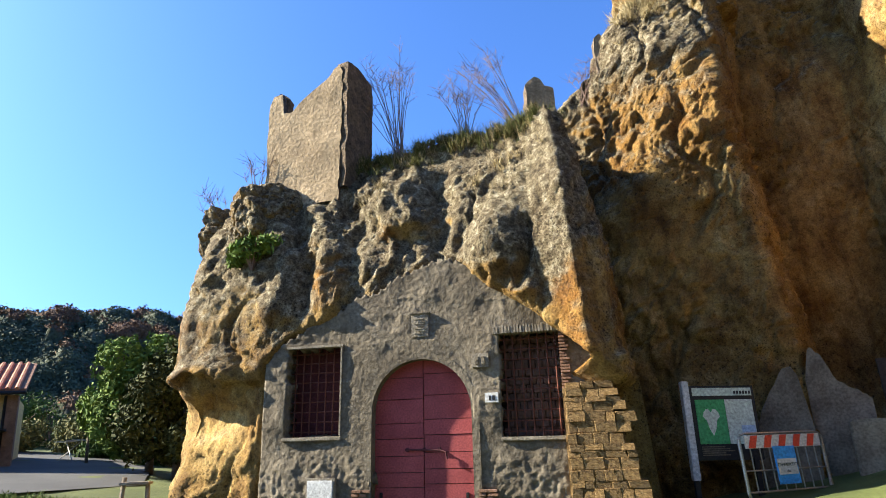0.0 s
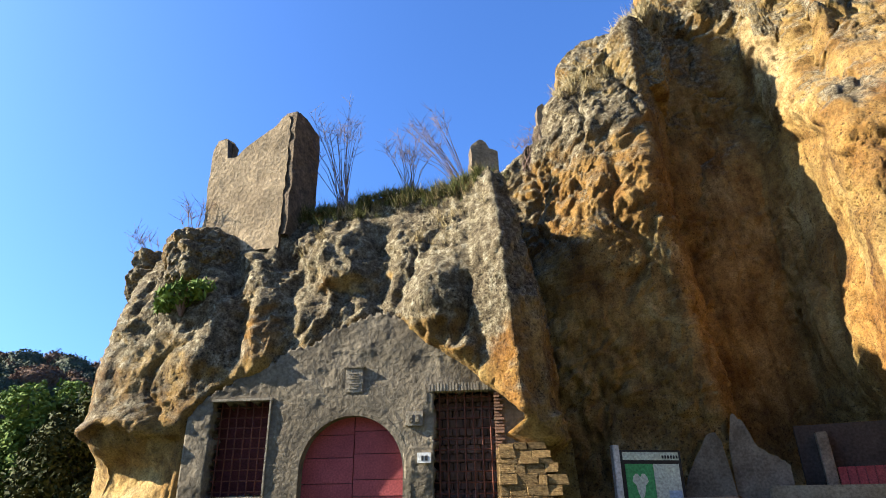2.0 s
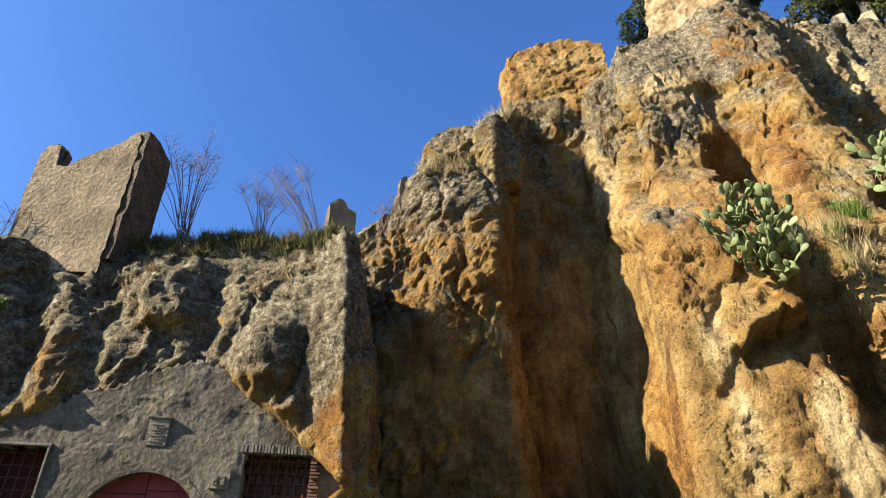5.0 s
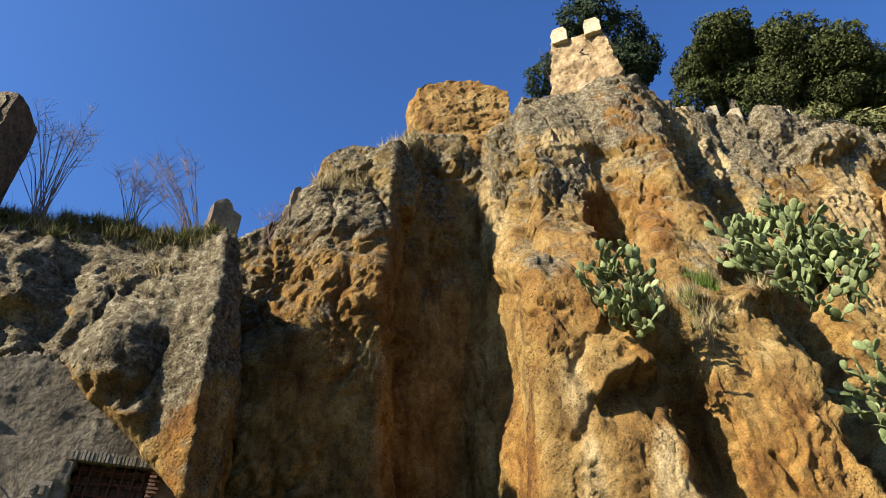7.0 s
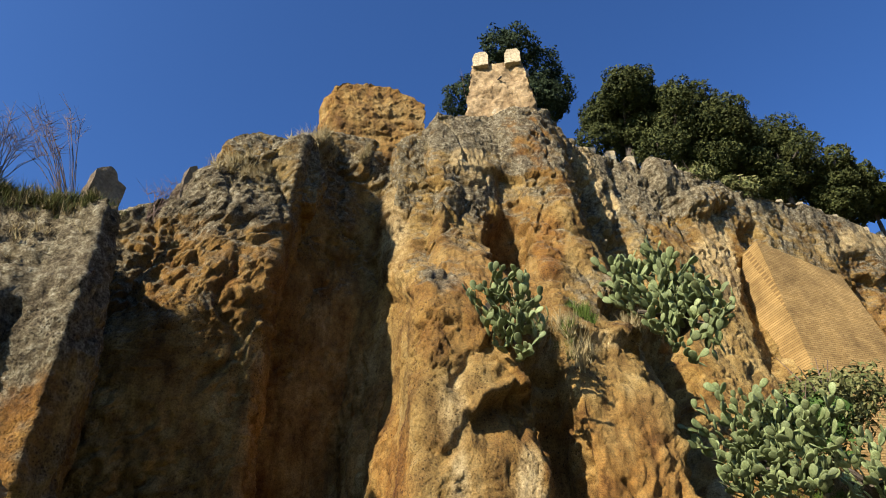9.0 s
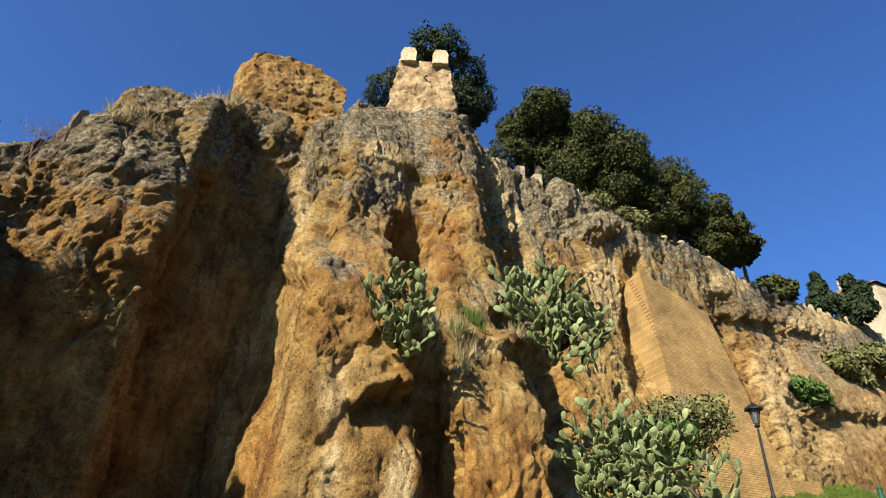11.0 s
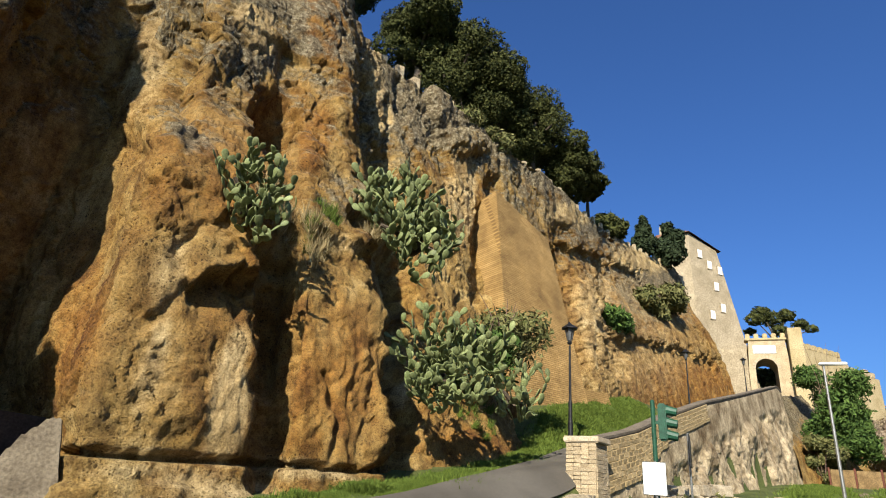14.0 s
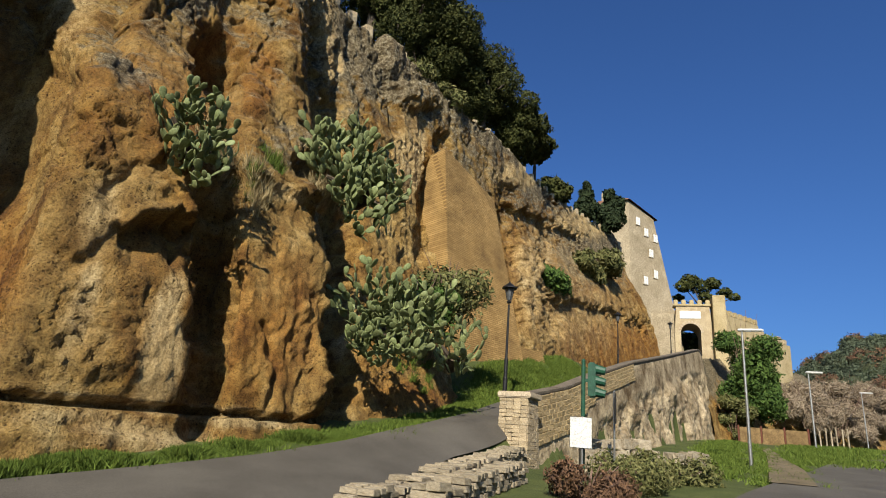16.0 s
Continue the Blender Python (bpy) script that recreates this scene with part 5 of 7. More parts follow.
def lantern_lamp(x, y, z0, h, label):
    lamp = empty("street_lamp", Matrix.Translation((x, y, z0)))
    tagged(lamp, label, "street lamp", group="lantern lamps along the lane")
    part("pole", one_tube([(0, 0, -0.2), (0, 0, 0.5), (0, 0, 0.55), (0, 0, 1.2), (0, 0, 1.25), (0, 0, h - 0.9)], [0.085, 0.085, 0.07, 0.07, 0.05, 0.04], 12), DARK_IRON, lamp)
    head = part("lantern", one_tube([(0, 0, h - 0.86), (0, 0, h - 0.80), (0, 0, h - 0.74)], [0.05, 0.10, 0.06], 8), DARK_IRON, lamp)
    bm = bmesh.new()
    for k in range(4):
        a = math.pi / 4 + k * math.pi / 2
        tube(bm, [(0.09 * math.cos(a), 0.09 * math.sin(a), h - 0.74), (0.20 * math.cos(a), 0.20 * math.sin(a), h - 0.28)], 0.014, 5)
    part("bracket", bm, DARK_IRON, head)
    part("pane", one_tube([(0, 0, h - 0.72), (0, 0, h - 0.28)], [0.085, 0.175], 4), LAMP_GLASS, head, "clouded glass panes")
    part("roof", one_tube([(0, 0, h - 0.28), (0, 0, h - 0.24), (0, 0, h - 0.10), (0, 0, h - 0.06), (0, 0, h)], [0.30, 0.30, 0.10, 0.05, 0.015], 8), DARK_IRON, head, "flared iron roof")
    return lamp


lantern_lamp(21.25, 5.70, 3.65, 4.12, "black iron street lamp with a glazed lantern")
lantern_lamp(45.86, 3.82, float(ground_z(45.86, 3.82)), 12.36 - float(ground_z(45.86, 3.82)), "black iron street lamp below the cliff")
lantern_lamp(66.5, 0.2, float(ground_z(66.5, 0.2)), 4.3, "black iron street lamp beside the gate")


def road_lamp(x, y, z0, h, reach, label, lean=0.0):
    lamp = empty("road_lamp", pose(x, y, z0, 0, lean, 0))
    tagged(lamp, label, "street lamp", group="grey lamps along the lower road")
    part("pole", one_tube([(0, 0, -0.2), (0, 0, h * 0.5), (0, 0, h)], [0.065, 0.055, 0.04], 10), GALVANISED, lamp)
    part("head", one_box(-0.12, -reach, h - 0.03, 0.12, 0.15, h + 0.07, 0.03), WHITE_PAINT, lamp, "flat pale lamp head")
    return lamp


road_lamp(25.88, -2.54, 1.70, 5.20, 0.75, "grey steel road lamp on the grass bank", -2)
road_lamp(43.30, -7.84, float(ground_z(43.30, -7.84)), 7.88 - float(ground_z(43.30, -7.84)), 0.8, "grey steel road lamp by the lower road")
road_lamp(68.02, -16.53, float(ground_z(68.02, -16.53)), 9.68 - float(ground_z(68.02, -16.53)), 0.9, "distant grey steel road lamp")

GREEN_PAINT = mottled("green_paint", (0.008, 0.042, 0.024), (0.016, 0.07, 0.04), 6, 40, 0.5, bump=0.1)


def traffic_light(x, y, top):
    z0 = float(ground_z(x, y))
    tl = empty("traffic_light", pose(x, y, z0, 0, 0, 0))
    tagged(tl, "green traffic light on a green pole, seen from the side", "traffic light")
    h = top - z0
    part("pole", one_tube([(0, 0, -0.2), (0, 0, h)], 0.05, 10), GREEN_PAINT, tl)
    body = part("body", one_box(-0.14, -0.30, h - 0.86, 0.14, -0.12, h - 0.04, 0.03), GREEN_PAINT, tl)
    for k in range(3):
        z = h - 0.18 - k * 0.27
        part("visor", one_tube([(0, -0.28, z), (0, -0.52, z - 0.05)], [0.115, 0.095], 10), GREEN_PAINT, body)
        part("lens", one_tube([(0, -0.30, z), (0, -0.32, z)], 0.09, 10), DARK_IRON, body)
    part("bracket", one_box(-0.03, -0.14, h - 0.5, 0.03, 0, h - 0.42, 0.008), GREEN_PAINT, tl)
    part("cap", one_tube([(0, 0, h), (0, 0, h + 0.05)], [0.06, 0.03], 10), GREEN_PAINT, tl)


traffic_light(14.87, 2.05, 3.89)
sgn = empty("white_sign", pose(14.34, 2.00, float(ground_z(14.34, 2.00)), 0, 0, -90))
tagged(sgn, "blank white back of a road sign on a steel post", "road sign")
hz = 2.54 - float(ground_z(14.34, 2.00))
part("plate", one_box(-0.27, -0.02, hz - 0.68, 0.23, 0.0, hz, 0.01), WHITE_PAINT, sgn)
part("post", one_tube([(0, 0.03, -0.2), (0, 0.03, hz + 0.02)], 0.03, 8), GALVANISED, sgn)
sgn2 = empty("road_sign", pose(15.0, 1.35, float(ground_z(15.0, 1.35)), 0, 0, 3))
tagged(sgn2, "narrow dark road sign seen edge-on", "road sign")
part("post", one_tube([(0, 0, -0.2), (0, 0, 2.1)], 0.025, 8), GALVANISED, sgn2)
part("plate", one_box(-0.32, -0.02, 1.35, 0.32, -0.04, 2.05, 0.01), DARK_IRON, sgn2)


# ---- low walls beside the lane ----
def dry_wall(name, a, b, h, thick, label, step=0.25, courses=3):
    ob = empty(name, Matrix.Translation((a[0], a[1], float(ground_z(a[0], a[1])))))
    tagged(ob, label, "low wall", kind="structure")
    L = math.hypot(b[0] - a[0], b[1] - a[1])
    turn = math.atan2(b[1] - a[1], b[0] - a[0])
    for c in range(courses):
        s = rng.random() * 0.1
        while s < L:
            w = step * (0.5 + 1.1 * rng.random())
            x, y = a[0] + (b[0] - a[0]) * s / L, a[1] + (b[1] - a[1]) * s / L
            z = float(ground_z(x, y))
            if c < courses - 1 or rng.random() < 0.75:
                for side in (-0.25, 0.25):
                    lay("stone", ob, x - a[0] - math.sin(turn) * side * thick, y - a[1] + math.cos(turn) * side * thick, z - float(ground_z(a[0], a[1])) + c * h / courses - 0.05, w * 0.97, thick * rng.uniform(0.42, 0.62), h / courses * rng.uniform(0.8, 1.15), turn + rng.uniform(-0.22, 0.22), PALE_STONES)
            s += w
    return ob


PALE_STONE = mottled("pale_stone", (0.20, 0.16, 0.105), (0.38, 0.325, 0.235), 2.5, 22, 0.95, bump=0.8, depth=0.02, per_piece=0.22)
PALE_STONES = [stone_block(rng, 1.0, 1.0, 1.0, PALE_STONE) for _ in range(6)]
dry_wall("low_wall", (7.6, 4.0), (15.9, 3.9), 0.34, 0.55, "broken low stone wall along the lane", 0.24, 4)
dry_wall("low_wall", (8.6, 3.35), (13.6, 3.3), 0.42, 0.5, "tumbled stone steps below the low wall", 0.26, 4)
dry_wall("low_wall", (16.4, 2.3), (18.3, 0.6), 0.95, 0.4, "low stone enclosure below the retaining wall", 0.4, 4)
dry_wall("low_wall", (18.6, 0.2), (20.3, -0.7), 0.65, 0.4, "low stone enclosure below the retaining wall", 0.4, 3)
fence = empty("brick_fence", Matrix.Translation((50.8, -4.3, 3.9)))
tagged(fence, "low brick boundary wall with rusty posts across the field", "fence", kind="structure")
for k in range(3):
    o = part("panel", one_box(-0.10, -1.42, -0.6, 0.10, 0.0, 0.92 - 0.04 * k, 0.02), TUFF_BLOCK, fence, "patched brick panel")
    o.location = (0, -0.08 - k * 1.5, 0.02 * k)
for k in range(4):
    part("post", one_box(-0.14, -0.06, -0.6, 0.14, 0.06, 1.05, 0.02), RUST, fence, "rusty iron post").location = (0, -k * 1.5, 0)
for k in range(7):
    o = part("post", one_tube([(0, 0, -0.5), (0.05, 0.04 * math.sin(k * 2.1), 1.0 + 0.15 * math.sin(k * 3.7))], 0.05, 7), PALE_STONE, fence, "leaning pale concrete post")
    o.location = (0.1 * k, -4.9 - k * 0.36, 0.05 * k)


# ---- brick buttress ----
def brick_wall_material():
    m, nodes, links, bsdf = material("thin_brick_courses", 0.95)
    coord = nodes.new("ShaderNodeTexCoord")
    mp = nodes.new("ShaderNodeMapping")
    mp.inputs["Rotation"].default_value = (math.pi / 2, 0, 0)
    links.new(coord.outputs["Object"], mp.inputs[0])
    br = nodes.new("ShaderNodeTexBrick")
    br.inputs["Scale"].default_value = 1.0
    br.inputs["Brick Width"].default_value, br.inputs["Row Height"].default_value, br.inputs["Mortar Size"].default_value = 0.30, 0.10, 0.012
    br.inputs["Color1"].default_value, br.inputs["Color2"].default_value, br.inputs["Mortar"].default_value = (0.33, 0.215, 0.085, 1), (0.25, 0.155, 0.056, 1), (0.165, 0.10, 0.036, 1)
    links.new(mp.outputs[0], br.inputs["Vector"])
    st = noise_node(nodes, links, 0.6, 6, 0.65)
    tone = ramp_node(nodes, links, st.outputs[0], [(0.3, (0.6, 0.57, 0.52)), (0.5, (1.0, 0.98, 0.95)), (0.7, (1.35, 1.32, 1.25))]).outputs[0]
    links.new(mix_node(nodes, links, 1.0, br.outputs[0], tone, "MULTIPLY"), bsdf.inputs["Base Color"])
    inv = nodes.new("ShaderNodeMath")
    inv.operation = "SUBTRACT"
    inv.inputs[0].default_value = 1.0
    links.new(br.outputs["Fac"], inv.inputs[1])
    bump_node(nodes, links, bsdf, inv.outputs[0], 1.0, 0.05)
    return m


BRICK_COURSES = brick_wall_material()


def leaning_prism(name, foot, top, label, mat, parent=None):
    """A solid between a foot outline and a top outline of as many corners, each side a fine grid with uneven courses."""
    bm = bmesh.new()
    n, rows = len(foot), 60
    rings = []
    for k in range(rows + 1):
        f = k / rows
        ring = []
        for i in range(n):
            a, b = Vector(foot[i]), Vector(top[i])
            p = a.lerp(b, f)
            ring.append(bm.verts.new(p))
        rings.append(ring)
    for r0, r1 in zip(rings, rings[1:]):
        for i in range(n):
            bm.faces.new((r0[i], r0[(i + 1) % n], r1[(i + 1) % n], r1[i]))
    bm.faces.new(rings[-1])
    bmesh.ops.recalc_face_normals(bm, faces=bm.faces)
    ob = part(name, bm, mat, parent)
    if label:
        tagged(ob, label, "buttress", kind="structure")
    return ob


def rough_prism(name, foot, top, mat, parent, rough=0.07, step=0.11, seed=0):
    """A solid like leaning_prism, but of uneven masonry: each side is a fine grid that a noise field pushes about."""
    verts, faces = [], []
    n = len(foot)
    sides = [(foot[i], foot[(i + 1) % n], top[(i + 1) % n], top[i]) for i in range(n)]
    if n == 4:
        sides.append((top[0], top[1], top[2], top[3]))
    for a, b, c, d in sides:
        a, b, c, d = [np.array(p, float) for p in (a, b, c, d)]
        nu, nv = max(int(np.linalg.norm(b - a) / step), 4), max(int(np.linalg.norm(d - a) / step), 4)
        u, v = np.meshgrid(np.linspace(0, 1, nu), np.linspace(0, 1, nv), indexing="ij")
        u, v = u.ravel()[:, None], v.ravel()[:, None]
        P = (a * (1 - u) + b * u) * (1 - v) + (d * (1 - u) + c * u) * v
        push = np.stack([fbm(P * 1.3, 5, seed + k, 0.7) for k in (1, 2, 3)], 1)
        faces.append(grid_faces(nu, nv) + sum(len(q) for q in verts))
        verts.append(P + rough * push)
    return part(name, mesh_from(name, np.concatenate(verts), np.concatenate(faces), mat, False), None, parent)


def placed(name, foot, top, label, mat, origin, turn):
    """The same, in axes turned so that the brick courses lie along the face."""
    m = pose(*origin, 0, 0, turn)
    inv = m.inverted()
    ob = leaning_prism(name, [inv @ Vector(p) for p in foot], [inv @ Vector(p) for p in top], label, mat)
    ob.matrix_world = m
    return ob


placed("brick_buttress", [(24.58, 8.95, 3.61), (29.58, 6.60, 3.99), (32.98, 10.07, 3.72), (26.99, 13.01, 3.36)], [(25.09, 10.46, 15.99), (30.10, 9.25, 15.16), (31.90, 12.27, 14.99), (26.91, 13.68, 15.83)], "tall leaning brick buttress against the cliff", BRICK_COURSES, (24.58, 8.95, 3.61), -26)
placed("brick_plinth", [(26.98, 8.36, 3.23), (33.18, 6.12, 4.05), (33.98, 8.20, 3.94), (27.99, 10.14, 3.12)], [(27.26, 8.84, 6.64), (32.56, 6.71, 7.00), (33.96, 8.29, 6.88), (27.96, 10.22, 6.56)], "stepped brick plinth at the foot of the cliff", BRICK_COURSES, (26.98, 8.36, 3.23), -20)

# ---- crest: crenellated tower and parapet ----
PALE_PLASTER = mottled("pale_plaster", (0.26, 0.20, 0.12), (0.42, 0.345, 0.225), 1.2, 10, 0.95, bump=0.5, depth=0.02)
OCHRE_RUBBLE = mottled("ochre_rubble", (0.13, 0.078, 0.034), (0.38, 0.27, 0.145), 1.3, 7, 0.95, bump=1.0, depth=0.08)


def merlon_mesh(w, d, h, seed, mat):
    """A weathered merlon with a rounded top, on its own foot."""
    g = random.Random(seed)
    bm = one_box(-w / 2, -d / 2, -0.3, w / 2, d / 2, h)
    bmesh.ops.subdivide_edges(bm, edges=bm.edges[:], cuts=4, use_grid_fill=True)
    for v in bm.verts:
        if v.co.z > h * 0.55:
            v.co.x *= 1 - 0.35 * ((v.co.z - h * 0.55) / (h * 0.45)) ** 2
            v.co.z -= 0.12 * h * (2 * v.co.x / w) ** 2
        v.co += Vector((g.uniform(-1, 1), g.uniform(-1, 1), g.uniform(-1, 1))) * 0.022
    me = bpy.data.meshes.new("merlon")
    bm.to_mesh(me)
    bm.free()
    me.materials.append(mat)
    return me


def tower():
    t = empty("crenellated_tower", Matrix.Translation((13.3, 15.6, 20)))
    tagged(t, "small crenellated tower of ochre rubble with pale plaster", "tower", kind="structure")
    inv = np.array((13.3, 15.6, 20))
    foot = [(12.3, 15.8, 17.5), (15.2, 13.25, 17.5), (18.4, 14.8, 17.5), (15.8, 17.6, 17.5)]
    top = [(12.85, 15.5, 24.0), (14.45, 13.85, 23.9), (16.4, 15.3, 22.7), (15.2, 17.2, 23.6)]
    rough_prism("body", [np.array(p) - inv for p in foot], [np.array(p) - inv for p in top], OCHRE_RUBBLE, t, 0.10, 0.10, 3)
    for (ax, ay, az), (bx, by, bz), spots, w in ((top[0], top[1], (0.17, 0.83), 0.74), (top[1], top[2], (0.30, 0.66, 0.97), 0.42), (top[0], top[3], (0.35, 0.7), 0.5)):
        for s in spots:
            x, y, z = ax + (bx - ax) * s, ay + (by - ay) * s, az + (bz - az) * s
            o = part("merlon", merlon_mesh(w, 0.42, w * 0.8, int(s * 100), PALE_PLASTER), None, t, "pale plastered merlon")
            o.location, o.rotation_euler = Vector((x, y, z)) - Vector(inv), (0, 0, math.atan2(by - ay, bx - ax))
    band = [(12.52, 15.72, 19.9), (14.98, 13.38, 19.7), (17.9, 14.9, 19.0), (15.7, 17.5, 19.9)]
    high = [(12.66, 15.62, 20.9), (14.86, 13.47, 20.7), (17.6, 14.95, 19.8), (15.6, 17.4, 20.9)]
    rough_prism("plaster_band", [np.array(p) - inv for p in band], [np.array(p) - inv for p in high], PALE_PLASTER, t, 0.12, 0.12, 3)
    part("spout", one_box(-0.05, -0.28, 0, 0.0, 0, 0.09, 0.01), DARK_IRON, t).location = Vector((13.66, 14.66, 22.7)) - Vector(inv)


tower()

MERLON_MESHES = []
for k in range(3):
    bm = one_box(-0.34, -0.22, -0.7, 0.34, 0.22, 0.55)
    for v in bm.verts:
        if v.co.z > 0:
            v.co.x *= 0.78
            v.co += Vector((rng.uniform(-0.05, 0.05), rng.uniform(-0.04, 0.04), rng.uniform(-0.08, 0.08)))
    bmesh.ops.bevel(bm, geom=bm.edges[:], offset=0.07, segments=2, affect="EDGES")
    me = bpy.data.meshes.new("merlon")
    bm.to_mesh(me)
    bm.free()
    me.materials.append(PALE_PLASTER)
    MERLON_MESHES.append(me)
parapet = empty("parapet", Matrix.Translation((21.0, 15.2, 21.5)))
tagged(parapet, "row of weathered pale merlons along the cliff's crest", "parapet", kind="structure")
CREST = [(20.60, 15.40, 22.35), (22.80, 14.50, 22.25), (25.30, 13.20, 21.75), (30.00, 11.50, 21.05), (33.87, 10.63, 21.60), (39.37, 10.22, 22.00), (48.87, 9.23, 23.50), (58.88, 8.01, 25.59), (65.91, 6.62, 26.96)]
cs = np.r_[0, np.cumsum([math.dist(p[:2], q[:2]) for p, q in zip(CREST, CREST[1:])])]
s = 0.0
while s < cs[-1]:
    x, y, z = [float(np.interp(s, cs, [p[k] for p in CREST])) for k in range(3)]
    o = new("merlon", MERLON_MESHES[rng.randrange(3)])
    o.parent, o.location, o.rotation_euler = parapet, Vector((x, y, z - 0.15 - rng.random() * 0.3)) - parapet.location, (0, rng.uniform(-0.06, 0.06), -0.45)
    o.scale = (0.95 if x < 25 else 0.62,) * 3
    s += 1.15 if s < 7 else 1.6 + s * 0.012

# ---- house over the gate ----
HOUSE_WALL = mottled("house_render", (0.21, 0.17, 0.11), (0.33, 0.275, 0.19), 0.6, 8, 0.95, bump=0.3, depth=0.02)
ROOF_TILE = mottled("roof_tiles", (0.10, 0.05, 0.035), (0.22, 0.11, 0.07), 1.5, 14, 0.95, bump=0.6, depth=0.04)
YELLOW_WALL = mottled("yellow_render", (0.27, 0.21, 0.105), (0.40, 0.325, 0.19), 0.7, 9, 0.95, bump=0.3, depth=0.02)
SHUTTER = mottled("white_shutters", (0.55, 0.55, 0.53), (0.7, 0.7, 0.68), 3, 20, 0.7, bump=0.2)


def cliff_house():
    house = empty("house", Matrix.Translation((70.97, 2.80, 18.65)))
    tagged(house, "tall pale house on a battered base with white windows", "house")
    o = Vector((70.97, 2.80, 18.65))
    foot = [(68.94, 7.15, 16.60), (70.16, 4.30, 16.67), (75.21, -1.33, 13.77), (77.97, 3.23, 16.42)]
    top = [(69.38, 8.04, 31.00), (70.23, 4.48, 31.99), (73.58, 1.75, 30.58), (76.93, 5.22, 30.31)]
    leaning_prism("wall", [Vector(p) - o for p in foot], [Vector(p) - o for p in top], "", HOUSE_WALL, house)
    roof = leaning_prism("roof", [Vector(p) - o for p in ((68.87, 8.53, 30.99), (69.83, 4.29, 32.01), (73.89, 1.22, 30.59), (77.43, 5.22, 30.29))], [Vector(p) - o for p in ((69.48, 7.97, 31.76), (70.72, 4.89, 32.53), (73.37, 2.42, 31.32), (76.42, 5.25, 31.09))], "", ROOF_TILE, house)
    part("chimney", one_box(-0.5, -0.5, 0, 0.5, 0.5, 2.0, 0.05), HOUSE_WALL, roof).location = Vector((70.89, 7.19, 31.27)) - o
    a, b = Vector(top[1]), Vector(top[2])
    for f, dz in ((0.3, 1.9), (0.56, 2.6), (0.88, 2.5), (0.62, 4.9), (0.66, 7.2), (0.36, 8.8)):
        p = a.lerp(b, f).lerp(Vector(foot[1]).lerp(Vector(foot[2]), f), dz / 15.0)
        w = empty("window")
        w.parent = house
        w.location = p - o
        w.rotation_euler = (0, 0, math.atan2((b - a).y, (b - a).x))
        part("frame", one_box(-0.42, -0.10, -0.58, 0.42, 0.3, 0.58, 0.03), HOUSE_WALL, w)
        part("shutter", one_box(-0.34, -0.14, -0.50, -0.02, 0.1, 0.50, 0.02), SHUTTER, w)
        part("shutter", one_box(0.02, -0.14, -0.50, 0.34, 0.1, 0.50, 0.02), SHUTTER, w)


cliff_house()


def town_gate():
    gate = empty("town_gate", pose(72.02, -1.95, 12.16, 0, 0, -87))
    tagged(gate, "pale yellow arched town gate with a crenellated top", "gate", kind="structure")
    # wall with an arched opening, built round the arch
    r, spring, x0, x1, top = 1.05, 3.9, -1.7, 2.3, 7.0
    bm = bmesh.new()
    n = 16
    arch = [(-r, -1.0), (-r, spring)] + [(-r * math.cos(math.pi * k / n), spring + r * math.sin(math.pi * k / n)) for k in range(1, n)] + [(r, spring), (r, -1.0)]
    outer = [(x0, -1.0), (x0, spring)] + [(x0 + (x1 - x0) * k / n, top) for k in range(1, n)] + [(x1, spring), (x1, -1.0)]
    ring = []
    for (xa, za), (xb, zb) in zip(arch, outer):
        ring.append([bm.verts.new(p) for p in ((xa, 0, za), (xb, 0, zb), (xb, 4.0, zb), (xa, 4.0, za))])
    for a, b in zip(ring, ring[1:]):
        for k in range(4):
            bm.faces.new((a[k], a[(k + 1) % 4], b[(k + 1) % 4], b[k]))
    bmesh.ops.recalc_face_normals(bm, faces=bm.faces)
    part("wall", bm, PALE_PLASTER, gate)
    part("wing_wall", one_box(-5.5, 0.3, -2.0, -1.7, 3.5, 6.2, 0.05), HOUSE_WALL, gate, "plain wall joining the house")
    part("panel", one_box(-1.1, -0.06, 5.5, 1.1, 0.05, 6.4, 0.03), SHUTTER, gate, "pale blank panel over the arch")
    part("cornice", one_box(-1.8, -0.15, 6.95, 2.4, 1.3, 7.2, 0.05), YELLOW_WALL, gate)
    for k in range(5):
        part("merlon", one_box(-1.7 + k * 0.85, 0.1, 7.2, -1.25 + k * 0.85, 0.7, 7.75, 0.06), YELLOW_WALL, gate)
    part("pier", one_box(2.3, -1.1, -4.0, 3.6, 1.6, 8.0, 0.05), YELLOW_WALL, gate, "yellow rendered corner pier")
    for k in range(12):
        a = math.pi * (k + 0.5) / 12
        o = part("voussoir", one_box(-0.12, -0.05, 0, 0.12, 0.10, 0.32, 0.02), COPING, gate)
        o.location, o.rotation_euler = (-r * math.cos(a), 0, spring + r * math.sin(a)), (0, -(math.pi / 2 - a) * 1.0, 0)
    # wall that runs on towards the valley
    run = empty("wall_town", pose(74, -5.6, 12.87, 0, 0, -34))
    tagged(run, "crenellated yellow town wall running on above the bank", "wall", kind="structure")
    part("wall", one_box(0, 0, -6, 7.5, 0.7, 5.8, 0.05), YELLOW_WALL, run)
    for k in range(7):
        part("merlon", one_box(0.1 + k * 1.1, 0, 5.8, 0.75 + k * 1.1, 0.6, 6.45, 0.06), YELLOW_WALL, run)
    part("wall", one_box(7.5, 0, -6, 15, 0.7, 4.5, 0.05), YELLOW_WALL, run)
    for k in range(5):
        part("merlon", one_box(8.0 + k * 1.35, 0, 4.5, 8.8 + k * 1.35, 0.6, 5.3 - 0.2 * (k % 3), 0.06), PALE_PLASTER, run)


town_gate()
